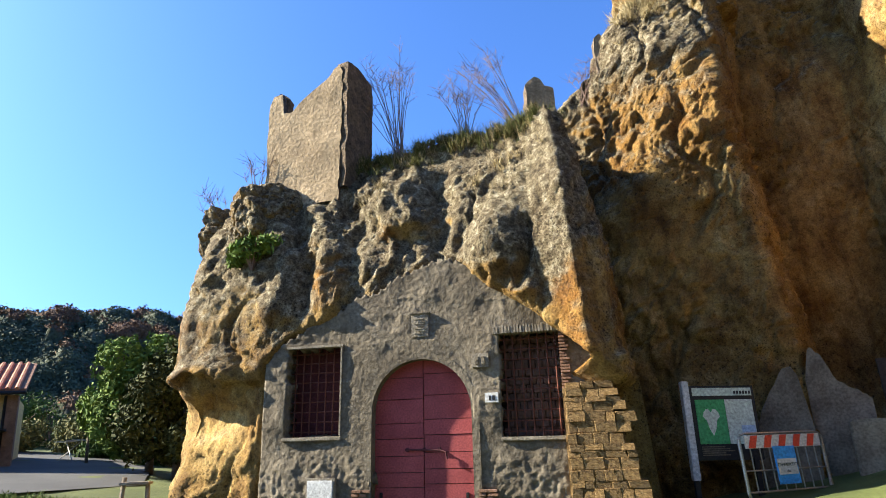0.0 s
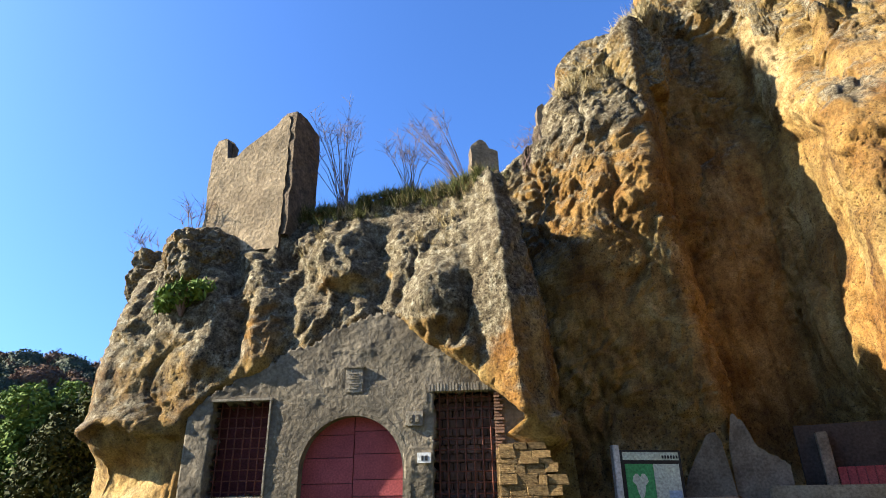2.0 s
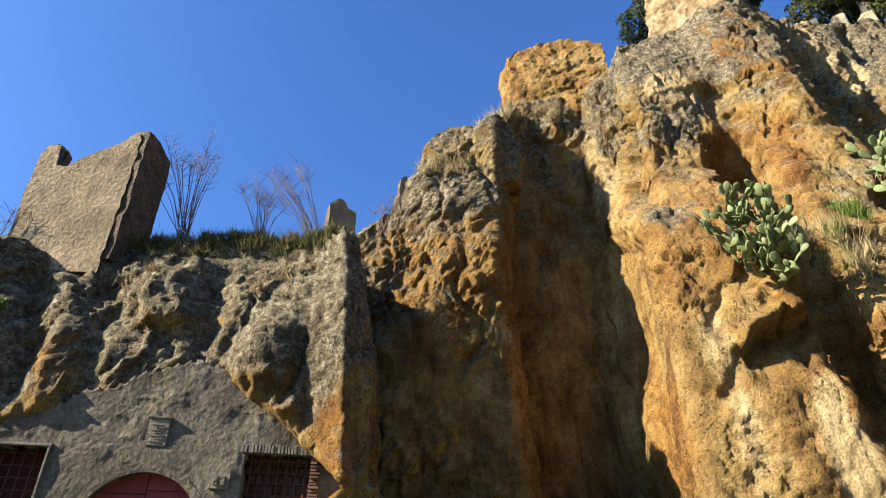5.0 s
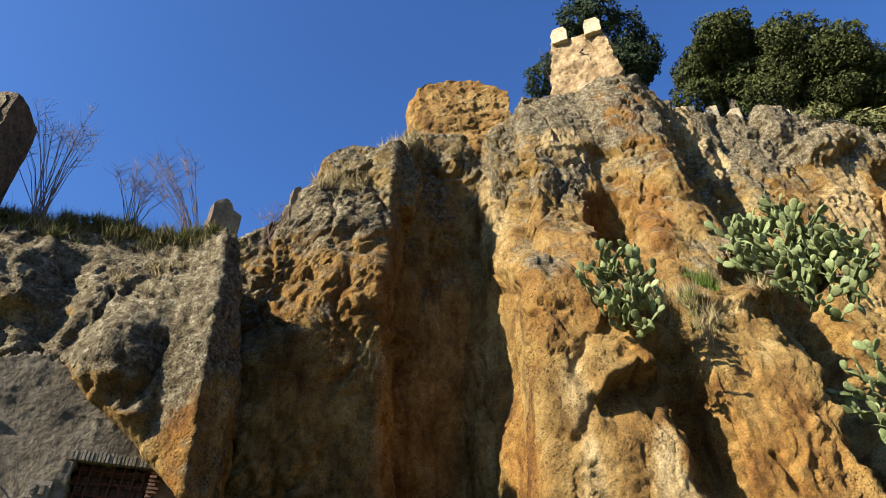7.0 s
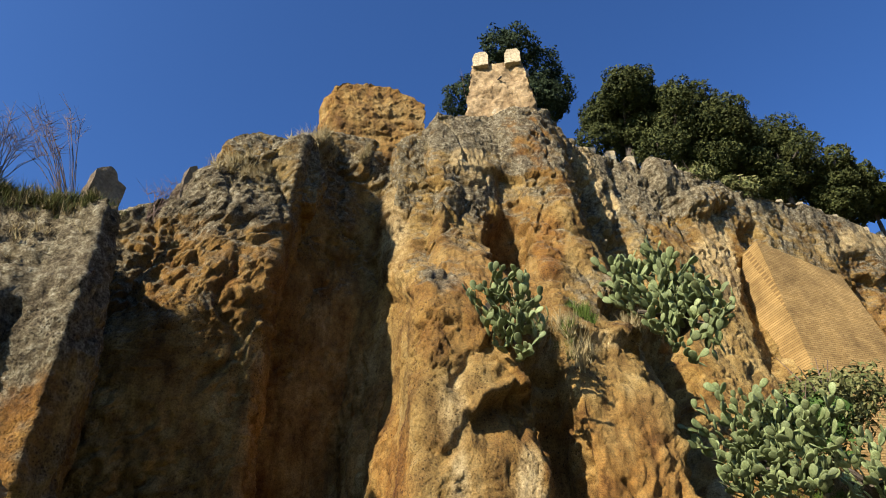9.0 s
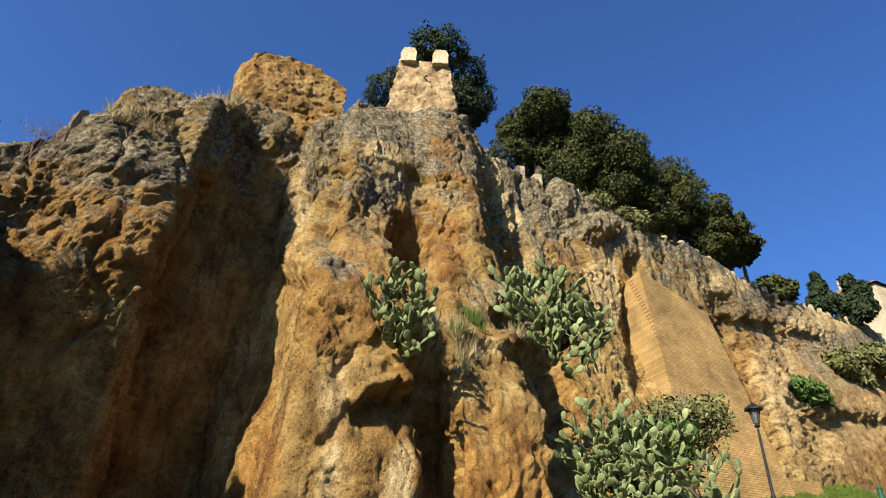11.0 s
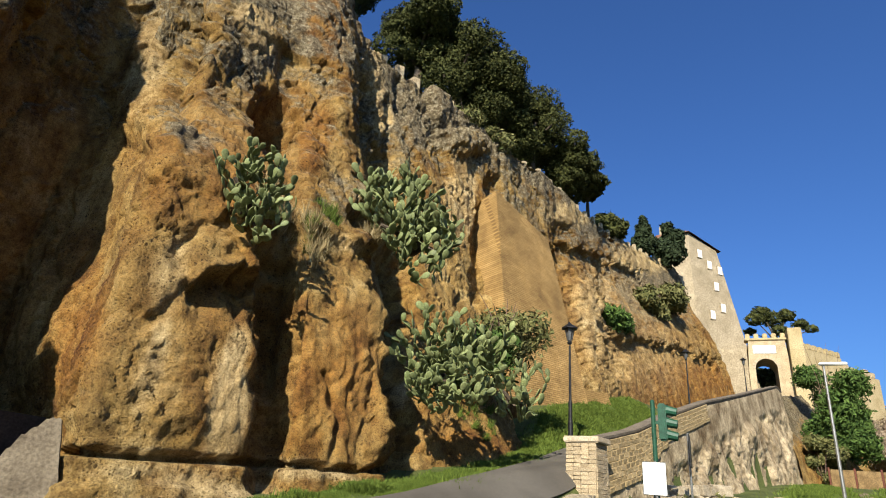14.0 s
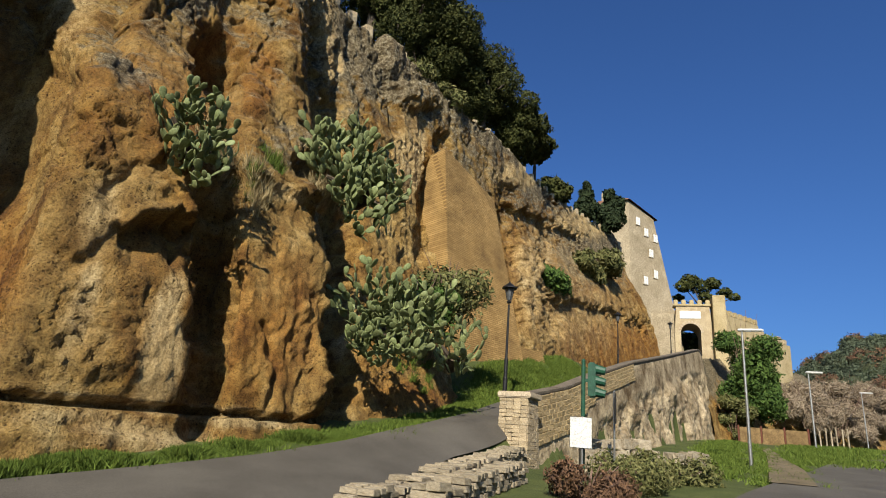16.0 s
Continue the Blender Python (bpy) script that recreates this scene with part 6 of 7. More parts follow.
cliff("bank", [
    (58.5, -3.2, 60.5, -2.0, 3.1, 6.6, 0.3, 11.4),
    (61.5, -4.8, 66.0, -2.8, 3.4, 7.6, 0.4, 12.2),
    (66.0, -8.2, 74.1, -5.8, 4.0, 8.5, 0.4, 13.5),
    (74.1, -14.6, 84.1, -10.7, 4.9, 9.4, 0.4, 14.3),
    (86.1, -21.6, 98.2, -17.6, 5.8, 10.2, 0.4, 15.0),
    (96.2, -27.5, 112.2, -21.1, 6.4, 9.0, 0.4, 13.1),
], "steep overgrown bank below the town wall", near=4.0, far=3.0, seed=51, kmid=0.5, rough=1.2, reach=6)

# ---- plants ----
def leaf_material(name, dark, light, trans=0.25):
    m, nodes, links, bsdf = material(name, 0.8)
    bsdf.inputs["Specular IOR Level"].default_value = 0.1
    geo = nodes.new("ShaderNodeNewGeometry")
    col = ramp_node(nodes, links, geo.outputs["Random Per Island"], [(0.0, dark), (1.0, light)]).outputs[0]
    links.new(col, bsdf.inputs["Base Color"])
    bsdf.inputs["Subsurface Weight"].default_value = 0.0
    bsdf.inputs["Transmission Weight"].default_value = 0.0
    return m


OAK = leaf_material("oak_leaves", (0.016, 0.021, 0.006), (0.075, 0.080, 0.024))
PINE = leaf_material("dark_needles", (0.010, 0.017, 0.008), (0.036, 0.050, 0.022))
BRIGHT = leaf_material("bright_leaves", (0.045, 0.085, 0.015), (0.16, 0.22, 0.045))
SCRUB = leaf_material("scrub", (0.05, 0.06, 0.018), (0.16, 0.15, 0.06))
MOSSY = leaf_material("mossy_grass", (0.035, 0.042, 0.010), (0.12, 0.115, 0.035))
DRY = leaf_material("dry_grass", (0.16, 0.12, 0.055), (0.38, 0.30, 0.16))
IVY = leaf_material("ivy", (0.022, 0.045, 0.010), (0.08, 0.13, 0.03))
GREY_WOODS = leaf_material("bare_woods", (0.13, 0.095, 0.065), (0.30, 0.24, 0.17))
GRASS = leaf_material("grass_blades", (0.032, 0.055, 0.008), (0.115, 0.155, 0.028))
FAR_LEAVES = leaf_material("far_leaves", (0.028, 0.040, 0.024), (0.090, 0.105, 0.066))
AUTUMN = leaf_material("autumn_leaves", (0.06, 0.035, 0.025), (0.16, 0.09, 0.05))
BARK = mottled("bark", (0.05, 0.038, 0.028), (0.12, 0.095, 0.07), 4, 25, 0.95, bump=0.8, depth=0.02)
TWIG = mottled("dry_twigs", (0.10, 0.062, 0.048), (0.22, 0.145, 0.11), 4, 30, 0.9)
CACTUS = mottled("prickly_pear", (0.080, 0.103, 0.036), (0.20, 0.225, 0.098), 2.5, 25, 0.6, bump=0.15, depth=0.004, per_piece=0.35)


def leaves(centres, out, size, seed, long=1.6):
    """One sheet of small leaf quads: at centres, facing roughly out, with sizes spread round size."""
    r = np.random.RandomState(seed)
    n = len(centres)
    d = out + r.normal(0, 0.7, (n, 3))
    d /= np.linalg.norm(d, axis=1)[:, None] + 1e-9
    a = np.cross(d, r.normal(0, 1, (n, 3)))
    a /= np.linalg.norm(a, axis=1)[:, None] + 1e-9
    b = np.cross(d, a)
    s = size * r.uniform(0.6, 1.4, n)[:, None]
    P = np.stack([centres - a * s * long, centres - b * s * 0.7, centres + a * s * long, centres + b * s * 0.7], 1).reshape(-1, 3)
    return P, np.arange(4 * n).reshape(n, 4)


def crown_points(lobes, count, seed, hollow=0.55):
    """Points in the shells of several uneven lobes (x, y, z, radius, flattening)."""
    r = np.random.RandomState(seed)
    L = np.array(lobes, float)
    w = L[:, 3] ** 2
    k = r.choice(len(L), count, p=w / w.sum())
    d = r.normal(0, 1, (count, 3))
    d /= np.linalg.norm(d, axis=1)[:, None]
    rad = r.uniform(hollow, 1.0, count) ** 0.5
    lump = 1 + 0.28 * fbm(d * 2.2 + k[:, None] * 7.7, 3, seed)
    P = L[k, :3] + d * (L[k, 3] * rad * lump)[:, None] * np.stack([np.ones(count), np.ones(count), L[k, 4]], 1)
    # clump: leave gaps
    keep = fbm(P * 1.4 / max(L[:, 3].mean() * 0.35, 0.3), 2, seed + 3) > -0.32
    return P[keep], d[keep]


def tree(name, base, lobes, count, size, mat, trunk_r, label, category="tree", seed=1, fork=0.35):
    """Trunk and limbs to each lobe, and a crown of many leaves; lobes are relative to the base."""
    t = empty(name, Matrix.Translation(base))
    tagged(t, label, category)
    bm = bmesh.new()
    h = max(l[2] for l in lobes)
    low = min(l[2] - l[3] * l[4] for l in lobes)
    knee = Vector((0.1 * trunk_r, 0, max(low * 0.8, h * fork)))
    tube(bm, [(0, 0, -0.4), (trunk_r * 0.3, 0, knee.z * 0.5), knee], [trunk_r * 1.25, trunk_r, trunk_r * 0.8], 9)
    part("trunk", bm, BARK, t, "", True)
    for l in lobes:
        c = Vector(l[:3])
        limb = one_tube([knee, knee.lerp(c, 0.5) + Vector((0, 0, 0.1 * l[3])), c, c + Vector((0, 0, 0.5 * l[3]))], [trunk_r * 0.55, trunk_r * 0.32, trunk_r * 0.18, trunk_r * 0.05], 6)
        part("limb", limb, BARK, t, "", True)
    P, d = crown_points(lobes, count, seed)
    V, F = leaves(P, d, size, seed + 1)
    part("crown", mesh_from("crown", V, F, mat, False), None, t)
    return t


def lobed(seed, n, rx, ry, rz, z, r, flat=0.8):
    g = random.Random(seed)
    return [(g.uniform(-rx, rx), g.uniform(-ry, ry), z + g.uniform(-rz, rz), r * g.uniform(0.7, 1.2), flat) for _ in range(n)]


# trees on the plateau
tree("cypress", (16.6, 17.2, 22.0), lobed(3, 12, 2.3, 1.9, 1.7, 3.9, 1.3, 0.85) + [(-1.6, 1.6, 3.6, 1.3, 0.9), (1.8, -1.7, 3.6, 1.3, 0.9), (0, 0, 5.6, 1.2, 0.9)], 60000, 0.055, PINE, 0.3, "dark conifer behind the crenellated tower", seed=11)
def at_bearing(degrees, far, z):
    return (far * math.sin(radians(degrees)), far * math.cos(radians(degrees)), z)


for bearing, far, middle, half, lobes, label, seed in (
        (57.6, 33.5, 30.4, 2.5, 16, "dense dark holm oak above the cliff", 21), (62.4, 33.5, 28.7, 3.4, 24, "dense dark holm oak above the cliff", 22),
        (67.0, 36.0, 28.0, 3.5, 24, "dense dark holm oak above the cliff", 23), (71.0, 38.5, 27.2, 3.6, 22, "dense dark holm oak leaning over the crest", 24),
        (74.6, 41.5, 25.6, 2.3, 12, "rounded holm oak at the crest", 25)):
    x, y, z = at_bearing(bearing, far, middle - 3.8)
    tree("holm_oak", (x, y, z), lobed(seed, lobes, 2.0, 2.0, half - 0.9, 3.8, 1.3, 0.85), 70000, 0.062, OAK, 0.3, label, seed=seed)
tree("pine", (44.06, 10.22, 21.65), lobed(9, 5, 1.2, 0.9, 0.7, 4.3, 0.95, 0.7), 9000, 0.11, OAK, 0.16, "small open pine on the crest", seed=25, fork=0.55)
tree("holm_oak", (49.36, 10.29, 22.92), lobed(10, 4, 1.6, 1.0, 0.4, 1.6, 1.3), 8000, 0.14, OAK, 0.2, "low rounded tree on the crest", seed=26)
tree("cypress", (59.89, 8.09, 25.18), [(0, 0, 1.6, 1.2, 1.1), (0, 0, 3.0, 0.8, 1.2), (0, 0, 4.2, 0.4, 1.5)], 8000, 0.14, PINE, 0.15, "small dark conifer near the house", seed=27)
tree("cypress", (64.11, 6.19, 25.99), [(0, 0, 1.3, 1.5, 1.1), (0.3, -0.5, 2.8, 1.1, 1.2), (0, 0, 4.0, 0.6, 1.4)], 9000, 0.15, PINE, 0.18, "dark conifer beside the house", seed=28)
tree("umbrella_pine", (80.04, -3.75, 16.0), [(-1.9, 2.3, 7.2, 1.0, 0.7), (-0.4, 1.4, 8.3, 1.1, 0.7), (0.4, 0.2, 7.6, 1.2, 0.8), (0, -1.2, 8.0, 1.0, 0.7), (0.3, -2.6, 6.9, 0.9, 0.6), (0, -3.6, 6.2, 0.7, 0.6), (0, 2.9, 6.2, 0.7, 0.6), (0, -0.4, 6.2, 0.9, 0.7)], 9000, 0.11, OAK, 0.22, "open-crowned eucalyptus behind the gate", seed=29, fork=0.5)
tree("holm_oak", (80.0, -1.6, 12.2), lobed(13, 5, 1.5, 2.6, 1.0, 3.2, 1.8), 9000, 0.2, OAK, 0.25, "dark tree seen through the gate", seed=30)


# prickly pears: flat pads stacked on pads
def pad_mesh(seed):
    bm = bmesh.new()
    bmesh.ops.create_uvsphere(bm, u_segments=9, v_segments=6, radius=1.0)
    g = random.Random(seed)
    for v in bm.verts:
        z = v.co.z
        w = 0.62 + 0.16 * z
        v.co = Vector((v.co.x * w, v.co.y * 0.13, z + 1.0))
        v.co.y += 0.07 * math.sin(v.co.z * 2 + seed) + 0.05 * v.co.x * g.uniform(-1, 1)
    me = bpy.data.meshes.new("pad")
    bm.to_mesh(me)
    bm.free()
    me.materials.append(CACTUS)
    me.polygons.foreach_set("use_smooth", [True] * len(me.polygons))
    return me


PADS = [pad_mesh(k) for k in range(5)]


def prickly_pear(origin, spread, count, size, label, seed, face, slope=0.0, extra=0):
    """Pads fill a lumpy mound that hangs on the rock; spread is its half size along the face, out of it and upwards."""
    g = random.Random(seed)
    plant = empty("prickly_pear", Matrix.Translation(origin))
    tagged(plant, label, "cactus", group="prickly pears on the cliff")
    fa = radians(face)
    along, outw = Vector((math.cos(fa), -math.sin(fa), 0)), Vector((-math.sin(fa), -math.cos(fa), 0))
    for k in range(7):
        bm = bmesh.new()
        e = along * g.uniform(-0.8, 0.8) * spread[0] + outw * spread[1] * 0.5 + Vector((0, 0, g.uniform(-0.6, 0.9) * spread[2]))
        tube(bm, [Vector((0, 0, -0.2)) - outw * 0.7, e * 0.5, e], [0.10, 0.08, 0.05], 6)
        part("stem", bm, BARK, plant, "woody grey stem")
    made, verts, faces = 0, [], []
    while made < count + extra:
        # a root on the rock, then pads that grow from the tips of pads
        while True:
            a, c = g.uniform(-1, 1), g.uniform(-1, 1)
            if a * a + c * c < 1:
                break
        tip = along * a * spread[0] + outw * g.uniform(0.1, 0.55) * spread[1] + Vector((0, 0, c * spread[2] - slope * a * spread[0]))
        way = (outw * g.uniform(0.3, 1.0) + along * g.uniform(-0.7, 0.7) + Vector((0, 0, g.uniform(-0.2, 0.9)))).normalized()
        ends = [(tip, way, 0)]
        while ends and made < count + extra:
            tip, way, depth = ends.pop(0)
            s = size * g.uniform(0.75, 1.25) * (1.1 - 0.07 * depth)
            turned = way.to_track_quat("Z", "Y").to_matrix().to_4x4() @ Matrix.Rotation(g.uniform(0, 6.28), 4, "Z")
            mesh = PADS[g.randrange(5)]
            if made < count:
                ob = new("pad", mesh)
                ob.parent, ob.location, ob.scale = plant, tip, (s, s, s)
                ob.rotation_euler = turned.to_euler()
            else:
                first = len(verts)
                verts += [tip + turned @ (v.co * s) for v in mesh.vertices]
                faces += [tuple(first + i for i in f.vertices) for f in mesh.polygons]
            made += 1
            if depth < 3:
                for _ in range(g.choice((1, 1, 2, 2)) if depth < 2 else g.choice((0, 1, 1))):
                    turn = (way + along * g.uniform(-0.9, 0.9) + outw * g.uniform(-0.3, 0.5) + Vector((0, 0, g.uniform(-0.1, 0.7)))).normalized()
                    ends.append((tip + way * s * 1.85, turn, depth + 1))
    if verts:
        tagged(part("pad_cluster", mesh_from("pad_cluster", [v[:] for v in verts], faces, CACTUS), None, plant), kind="stuff")
    return plant


prickly_pear((8.3, 9.05, 6.85), (0.6, 0.6, 0.85), 220, 0.125, "prickly pear with pale green pads hanging from a ledge", 3, 42, 0.4)
prickly_pear((13.75, 8.3, 8.35), (1.25, 1.0, 1.35), 298, 0.15, "large prickly pear spilling down the cliff", 5, 58, 0.6, 260)
prickly_pear((14.38, 6.98, 4.48), (1.3, 1.2, 1.0), 298, 0.145, "broad prickly pear at the foot of the cliff", 7, 65, 0.0, 280)
prickly_pear((16.58, 6.05, 4.04), (0.7, 0.6, 0.5), 80, 0.15, "small prickly pear beside a bush", 9, 65)


def bush(name, base, size, count, leaf, mat, label, category="bush", seed=1, kind=""):
    b = empty(name, Matrix.Translation(base))
    tagged(b, label, category, kind=kind)
    g = random.Random(seed)
    bm = bmesh.new()
    for k in range(12):
        e = Vector((g.uniform(-0.8, 0.8) * size[0], g.uniform(-0.8, 0.8) * size[1], g.uniform(0.6, 1.2) * size[2]))
        tube(bm, [(0, 0, -0.2), e * 0.5 + Vector((0, 0, 0.15 * size[2])), e], [0.035, 0.022, 0.008], 5)
    part("stem", bm, TWIG, b)
    many, wide = (20, 0.22) if size[2] > 3.5 else (7, 0.48)
    lobes = [(g.uniform(-0.8, 0.8) * size[0], g.uniform(-0.8, 0.8) * size[1], g.uniform(0.1, 0.85) ** 1.3 * size[2], 0.5 * (size[0] + size[2]) * wide * g.uniform(0.7, 1.3), 0.85) for _ in range(many)]
    P, d = crown_points(lobes, count, seed, 0.2)
    V, F = leaves(P, d, leaf, seed + 1, 6.0 if mat is GREY_WOODS else 2.2)
    part("foliage", mesh_from("foliage", V, F, mat, False), None, b)
    return b


bush("bush", (18.97, 7.39, 6.04), (1.6, 1.0, 1.9), 9000, 0.05, SCRUB, "dark wiry shrub on the slope", seed=2)
bush("bush", (17.18, 7.46, 5.13), (1.2, 0.8, 1.5), 5000, 0.05, IVY, "green shrub beside the prickly pear", seed=3)
bush("bush", (-6.4, 11.05, 5.85), (0.5, 0.4, 0.45), 1600, 0.045, BRIGHT, "small bright green tuft on the outcrop", seed=4)
bush("bush", (26.4, 13.0, 21.0), (1.5, 0.8, 1.2), 4000, 0.07, SCRUB, "brown-green scrub over the crest", seed=5)
bush("bush", (28.4, 12.0, 20.6), (1.4, 0.8, 1.1), 4000, 0.07, SCRUB, "brown-green scrub over the crest", seed=6)
bush("bush", (41.43, 7.99, 12.74), (2.4, 1.0, 1.3), 5000, 0.10, IVY, "green tuft growing on the cliff", seed=7)
bush("bush", (51.93, 6.62, 17.25), (2.4, 1.0, 1.3), 5000, 0.12, SCRUB, "scrub growing on the cliff", seed=8)
bush("bush", (56.93, 5.92, 19.03), (2.4, 1.0, 1.4), 5000, 0.12, SCRUB, "scrub growing on the cliff", seed=9)
bush("bush", (12.20, 1.59, 0.78), (0.9, 0.7, 0.7), 12000, 0.022, AUTUMN, "reddish low bush beside the lane", seed=10)
bush("bush", (14.60, 0.90, 0.91), (1.5, 0.8, 0.7), 16000, 0.024, SCRUB, "yellow-green low hedge by the lane", seed=11)
bush("bush", (17.00, 0.02, 1.09), (1.3, 0.7, 0.6), 12000, 0.026, SCRUB, "yellow-green low hedge by the lane", seed=12)
bush("ivy", (64.04, -6.39, 7.14), (3.6, 2.6, 8.5), 42000, 0.10, IVY, "thick ivy and shrubs on the bank", seed=13)
bush("ivy", (62.52, -4.92, 4.57), (2.4, 2.0, 4.0), 16000, 0.09, SCRUB, "yellowing shrubs on the bank", seed=14)
for k, (x, y, z, s) in enumerate([(70.1, -12.1, 6.5, 3.0), (76.1, -15.0, 7.4, 3.4), (82.1, -18.4, 8.3, 3.6), (72.1, -15.1, 5.6, 2.6), (89.1, -21.4, 8.6, 3.6), (96.2, -25.4, 8.9, 4.0), (80.1, -21.5, 7.0, 3.0), (104.2, -32.3, 8.9, 4.5)]):
    bush("bare_shrub", (x, y, z - 0.2), (s * 1.5, s * 1.2, s * 1.35), 20000, 0.045, GREY_WOODS, "grey-brown leafless shrubs on the bank", seed=30 + k)


# dry twigs and tufts on the outcrop
def dry_shrub(base, h, n, lean, label, seed):
    g = random.Random(seed)
    ob = empty("dry_shrub", Matrix.Translation(base))
    tagged(ob, label, "dry shrub")
    for k in range(n):
        a = g.uniform(0, 6.28)
        r = g.uniform(0.1, 0.95) * h * 0.5
        top = Vector((math.cos(a) * r + lean * h, math.sin(a) * r * 0.5, h * g.uniform(0.6, 1.0)))
        mid = top * 0.5 + Vector((g.uniform(-0.05, 0.05), 0, 0.05 * h))
        bm = one_tube([(g.uniform(-0.12, 0.12), g.uniform(-0.08, 0.08), -0.15), mid, top], [0.010, 0.007, 0.0025], 5)
        for q in range(8):
            f = g.uniform(0.45, 0.95)
            p = mid.lerp(top, f)
            tube(bm, [p, p + Vector((g.uniform(-0.34, 0.34), g.uniform(-0.2, 0.2), g.uniform(0.08, 0.42)))], [0.005, 0.0015], 4)
        part("twig", bm, TWIG, ob)


dry_shrub((-3.3, 12.3, 8.4), 2.7, 26, -0.14, "tall leafless reddish twigs on the outcrop", 1)
dry_shrub((-1.7, 12.5, 8.5), 1.7, 18, -0.05, "thin leafless twigs on the outcrop", 2)
dry_shrub((-0.3, 12.4, 8.4), 2.4, 20, -0.4, "leaning leafless twigs on the outcrop", 3)
dry_shrub((1.3, 14.4, 10.0), 1.2, 10, 0.1, "leafless reddish twigs on the rock", 4)
dry_shrub((-8.0, 12.6, 7.3), 1.2, 8, -0.3, "thin leafless twigs at the outcrop's shoulder", 5)
dry_shrub((13.0, 16.0, 20.8), 2.6, 4, -0.1, "tall dry stalks beside the tower", 6)
dry_shrub((-6.8, 11.9, 7.7), 1.2, 8, -0.1, "thin leafless twigs below the ruin", 7)


def on_rock(points):
    """The nearest places of the two rock faces, and which way the rock faces there."""
    out, way = [], []
    for p in points:
        best = min((t.find_nearest(p) for t in ROCK_TREES), key=lambda h: h[3])
        out.append(best[0][:])
        way.append(best[1][:])
    return np.array(out), np.array(way)


ROCK_TREES = []
for P, F in (SURFACES["cliff_1"], SURFACES["cliff_2"]):
    near = np.hypot(P[F[:, 0], 0], P[F[:, 0], 1]) < 24
    ROCK_TREES.append(BVHTree.FromPolygons(P.tolist(), F[near].tolist()))


def tufts(name, spots, count, h, mat, label, seed, category="grass"):
    """Blades in clumps that grow from the rock round (x, y, z, radius) spots, as one sheet."""
    r = np.random.RandomState(seed)
    S = np.array(spots, float)
    clumps = count // 28
    k = r.choice(len(S), clumps, p=S[:, 3] / S[:, 3].sum())
    root = S[k, :3] + r.normal(0, 0.5, (clumps, 3)) * S[k, 3:4]
    root, way = on_rock(root)
    way = np.where(way[:, 2:3] < -0.2, -way, way)
    root, way = np.repeat(root, 28, 0), np.repeat(way, 28, 0)
    n = len(root)
    size = np.repeat(r.uniform(0.5, 1.3, clumps), 28)[:, None] * h
    base = root + r.normal(0, 0.05, (n, 3)) * (1, 1, 0.3) - way * 0.03
    tip = base + (r.normal(0, 0.35, (n, 3)) * (1, 1, 0.5) + way * 0.35 + np.array([0, 0, 0.7])) * size * r.uniform(0.5, 1.1, (n, 1))
    a = r.uniform(0, 6.28, n)
    side = np.stack([np.cos(a), np.sin(a), 0 * a], 1) * size * 0.03
    P = np.stack([base - side, base + side, tip], 1).reshape(-1, 3)
    ob = new(name, mesh_from(name, P, np.arange(3 * n).reshape(n, 3), mat, False))
    return tagged(ob, label, category, kind="stuff")


top_line = [(x, 12.0 + 0.25 * math.sin(x * 3), 8.45 + 0.15 * math.sin(x * 2.2), 0.4) for x in np.arange(-4.2, 0.6, 0.3)]
tufts("grass_tufts", top_line, 9000, 0.26, MOSSY, "green grass along the outcrop's top", 1)
tufts("dry_grass", [(x, y + 0.1, z, r) for x, y, z, r in top_line] + [(0.2, 13.6, 8.9, 0.6), (-5.4, 11.9, 8.3, 0.6), (-6.6, 11.8, 7.6, 0.5), (-1.2, 11.0, 7.0, 0.5), (-0.6, 11.2, 7.4, 0.5), (-3.9, 11.3, 7.2, 0.4)], 5000, 0.27, DRY, "dry grass on the outcrop", 2)
tufts("dry_grass", [(3.2, 14.6, 12.6, 0.9), (5.2, 15.0, 14.9, 1.0), (6.3, 15.2, 15.8, 0.9), (7.2, 14.9, 16.2, 0.8), (9.6, 9.4, 7.6, 0.6), (10.2, 8.6, 7.0, 0.6), (13.6, 8.6, 9.2, 0.8)], 11000, 0.42, DRY, "dry grass on the cliff's ledges", 3)
tufts("grass_tufts", [(9.3, 9.5, 7.7, 0.4), (10.0, 9.0, 7.2, 0.5), (11.2, 9.2, 8.4, 0.4), (17.5, 6.6, 4.6, 0.7), (19.2, 7.0, 5.5, 0.8)], 3500, 0.3, GRASS, "green grass on the cliff's ledges", 4)


def verge(name, line, width, count, h, mat, label, seed):
    r = np.random.RandomState(seed)
    p = np.array(line, float)
    s = np.r_[0, np.cumsum(np.hypot(*np.diff(p, axis=0).T))]
    f = r.uniform(0, s[-1], count)
    x, y = np.interp(f, s, p[:, 0]) + r.normal(0, width, count), np.interp(f, s, p[:, 1]) + r.normal(0, width, count)
    z = ground_z(x, y)
    a = r.uniform(0, 6.28, count)
    base = np.stack([x, y, z - 0.02], 1)
    tip = base + np.stack([r.normal(0, 0.5, count), r.normal(0, 0.5, count), r.uniform(0.4, 1.2, count)], 1) * h * (0.45 + 1.1 * smooth(-0.6, 0.7, fbm(base * 1.6, 3, seed)))[:, None]
    side = np.stack([np.cos(a), np.sin(a), 0 * a], 1) * h * 0.17
    P = np.stack([base - side, base + side, tip], 1).reshape(-1, 3)
    ob = new(name, mesh_from(name, P, np.arange(3 * count).reshape(count, 3), mat, False))
    return tagged(ob, label, "grass", kind="stuff")


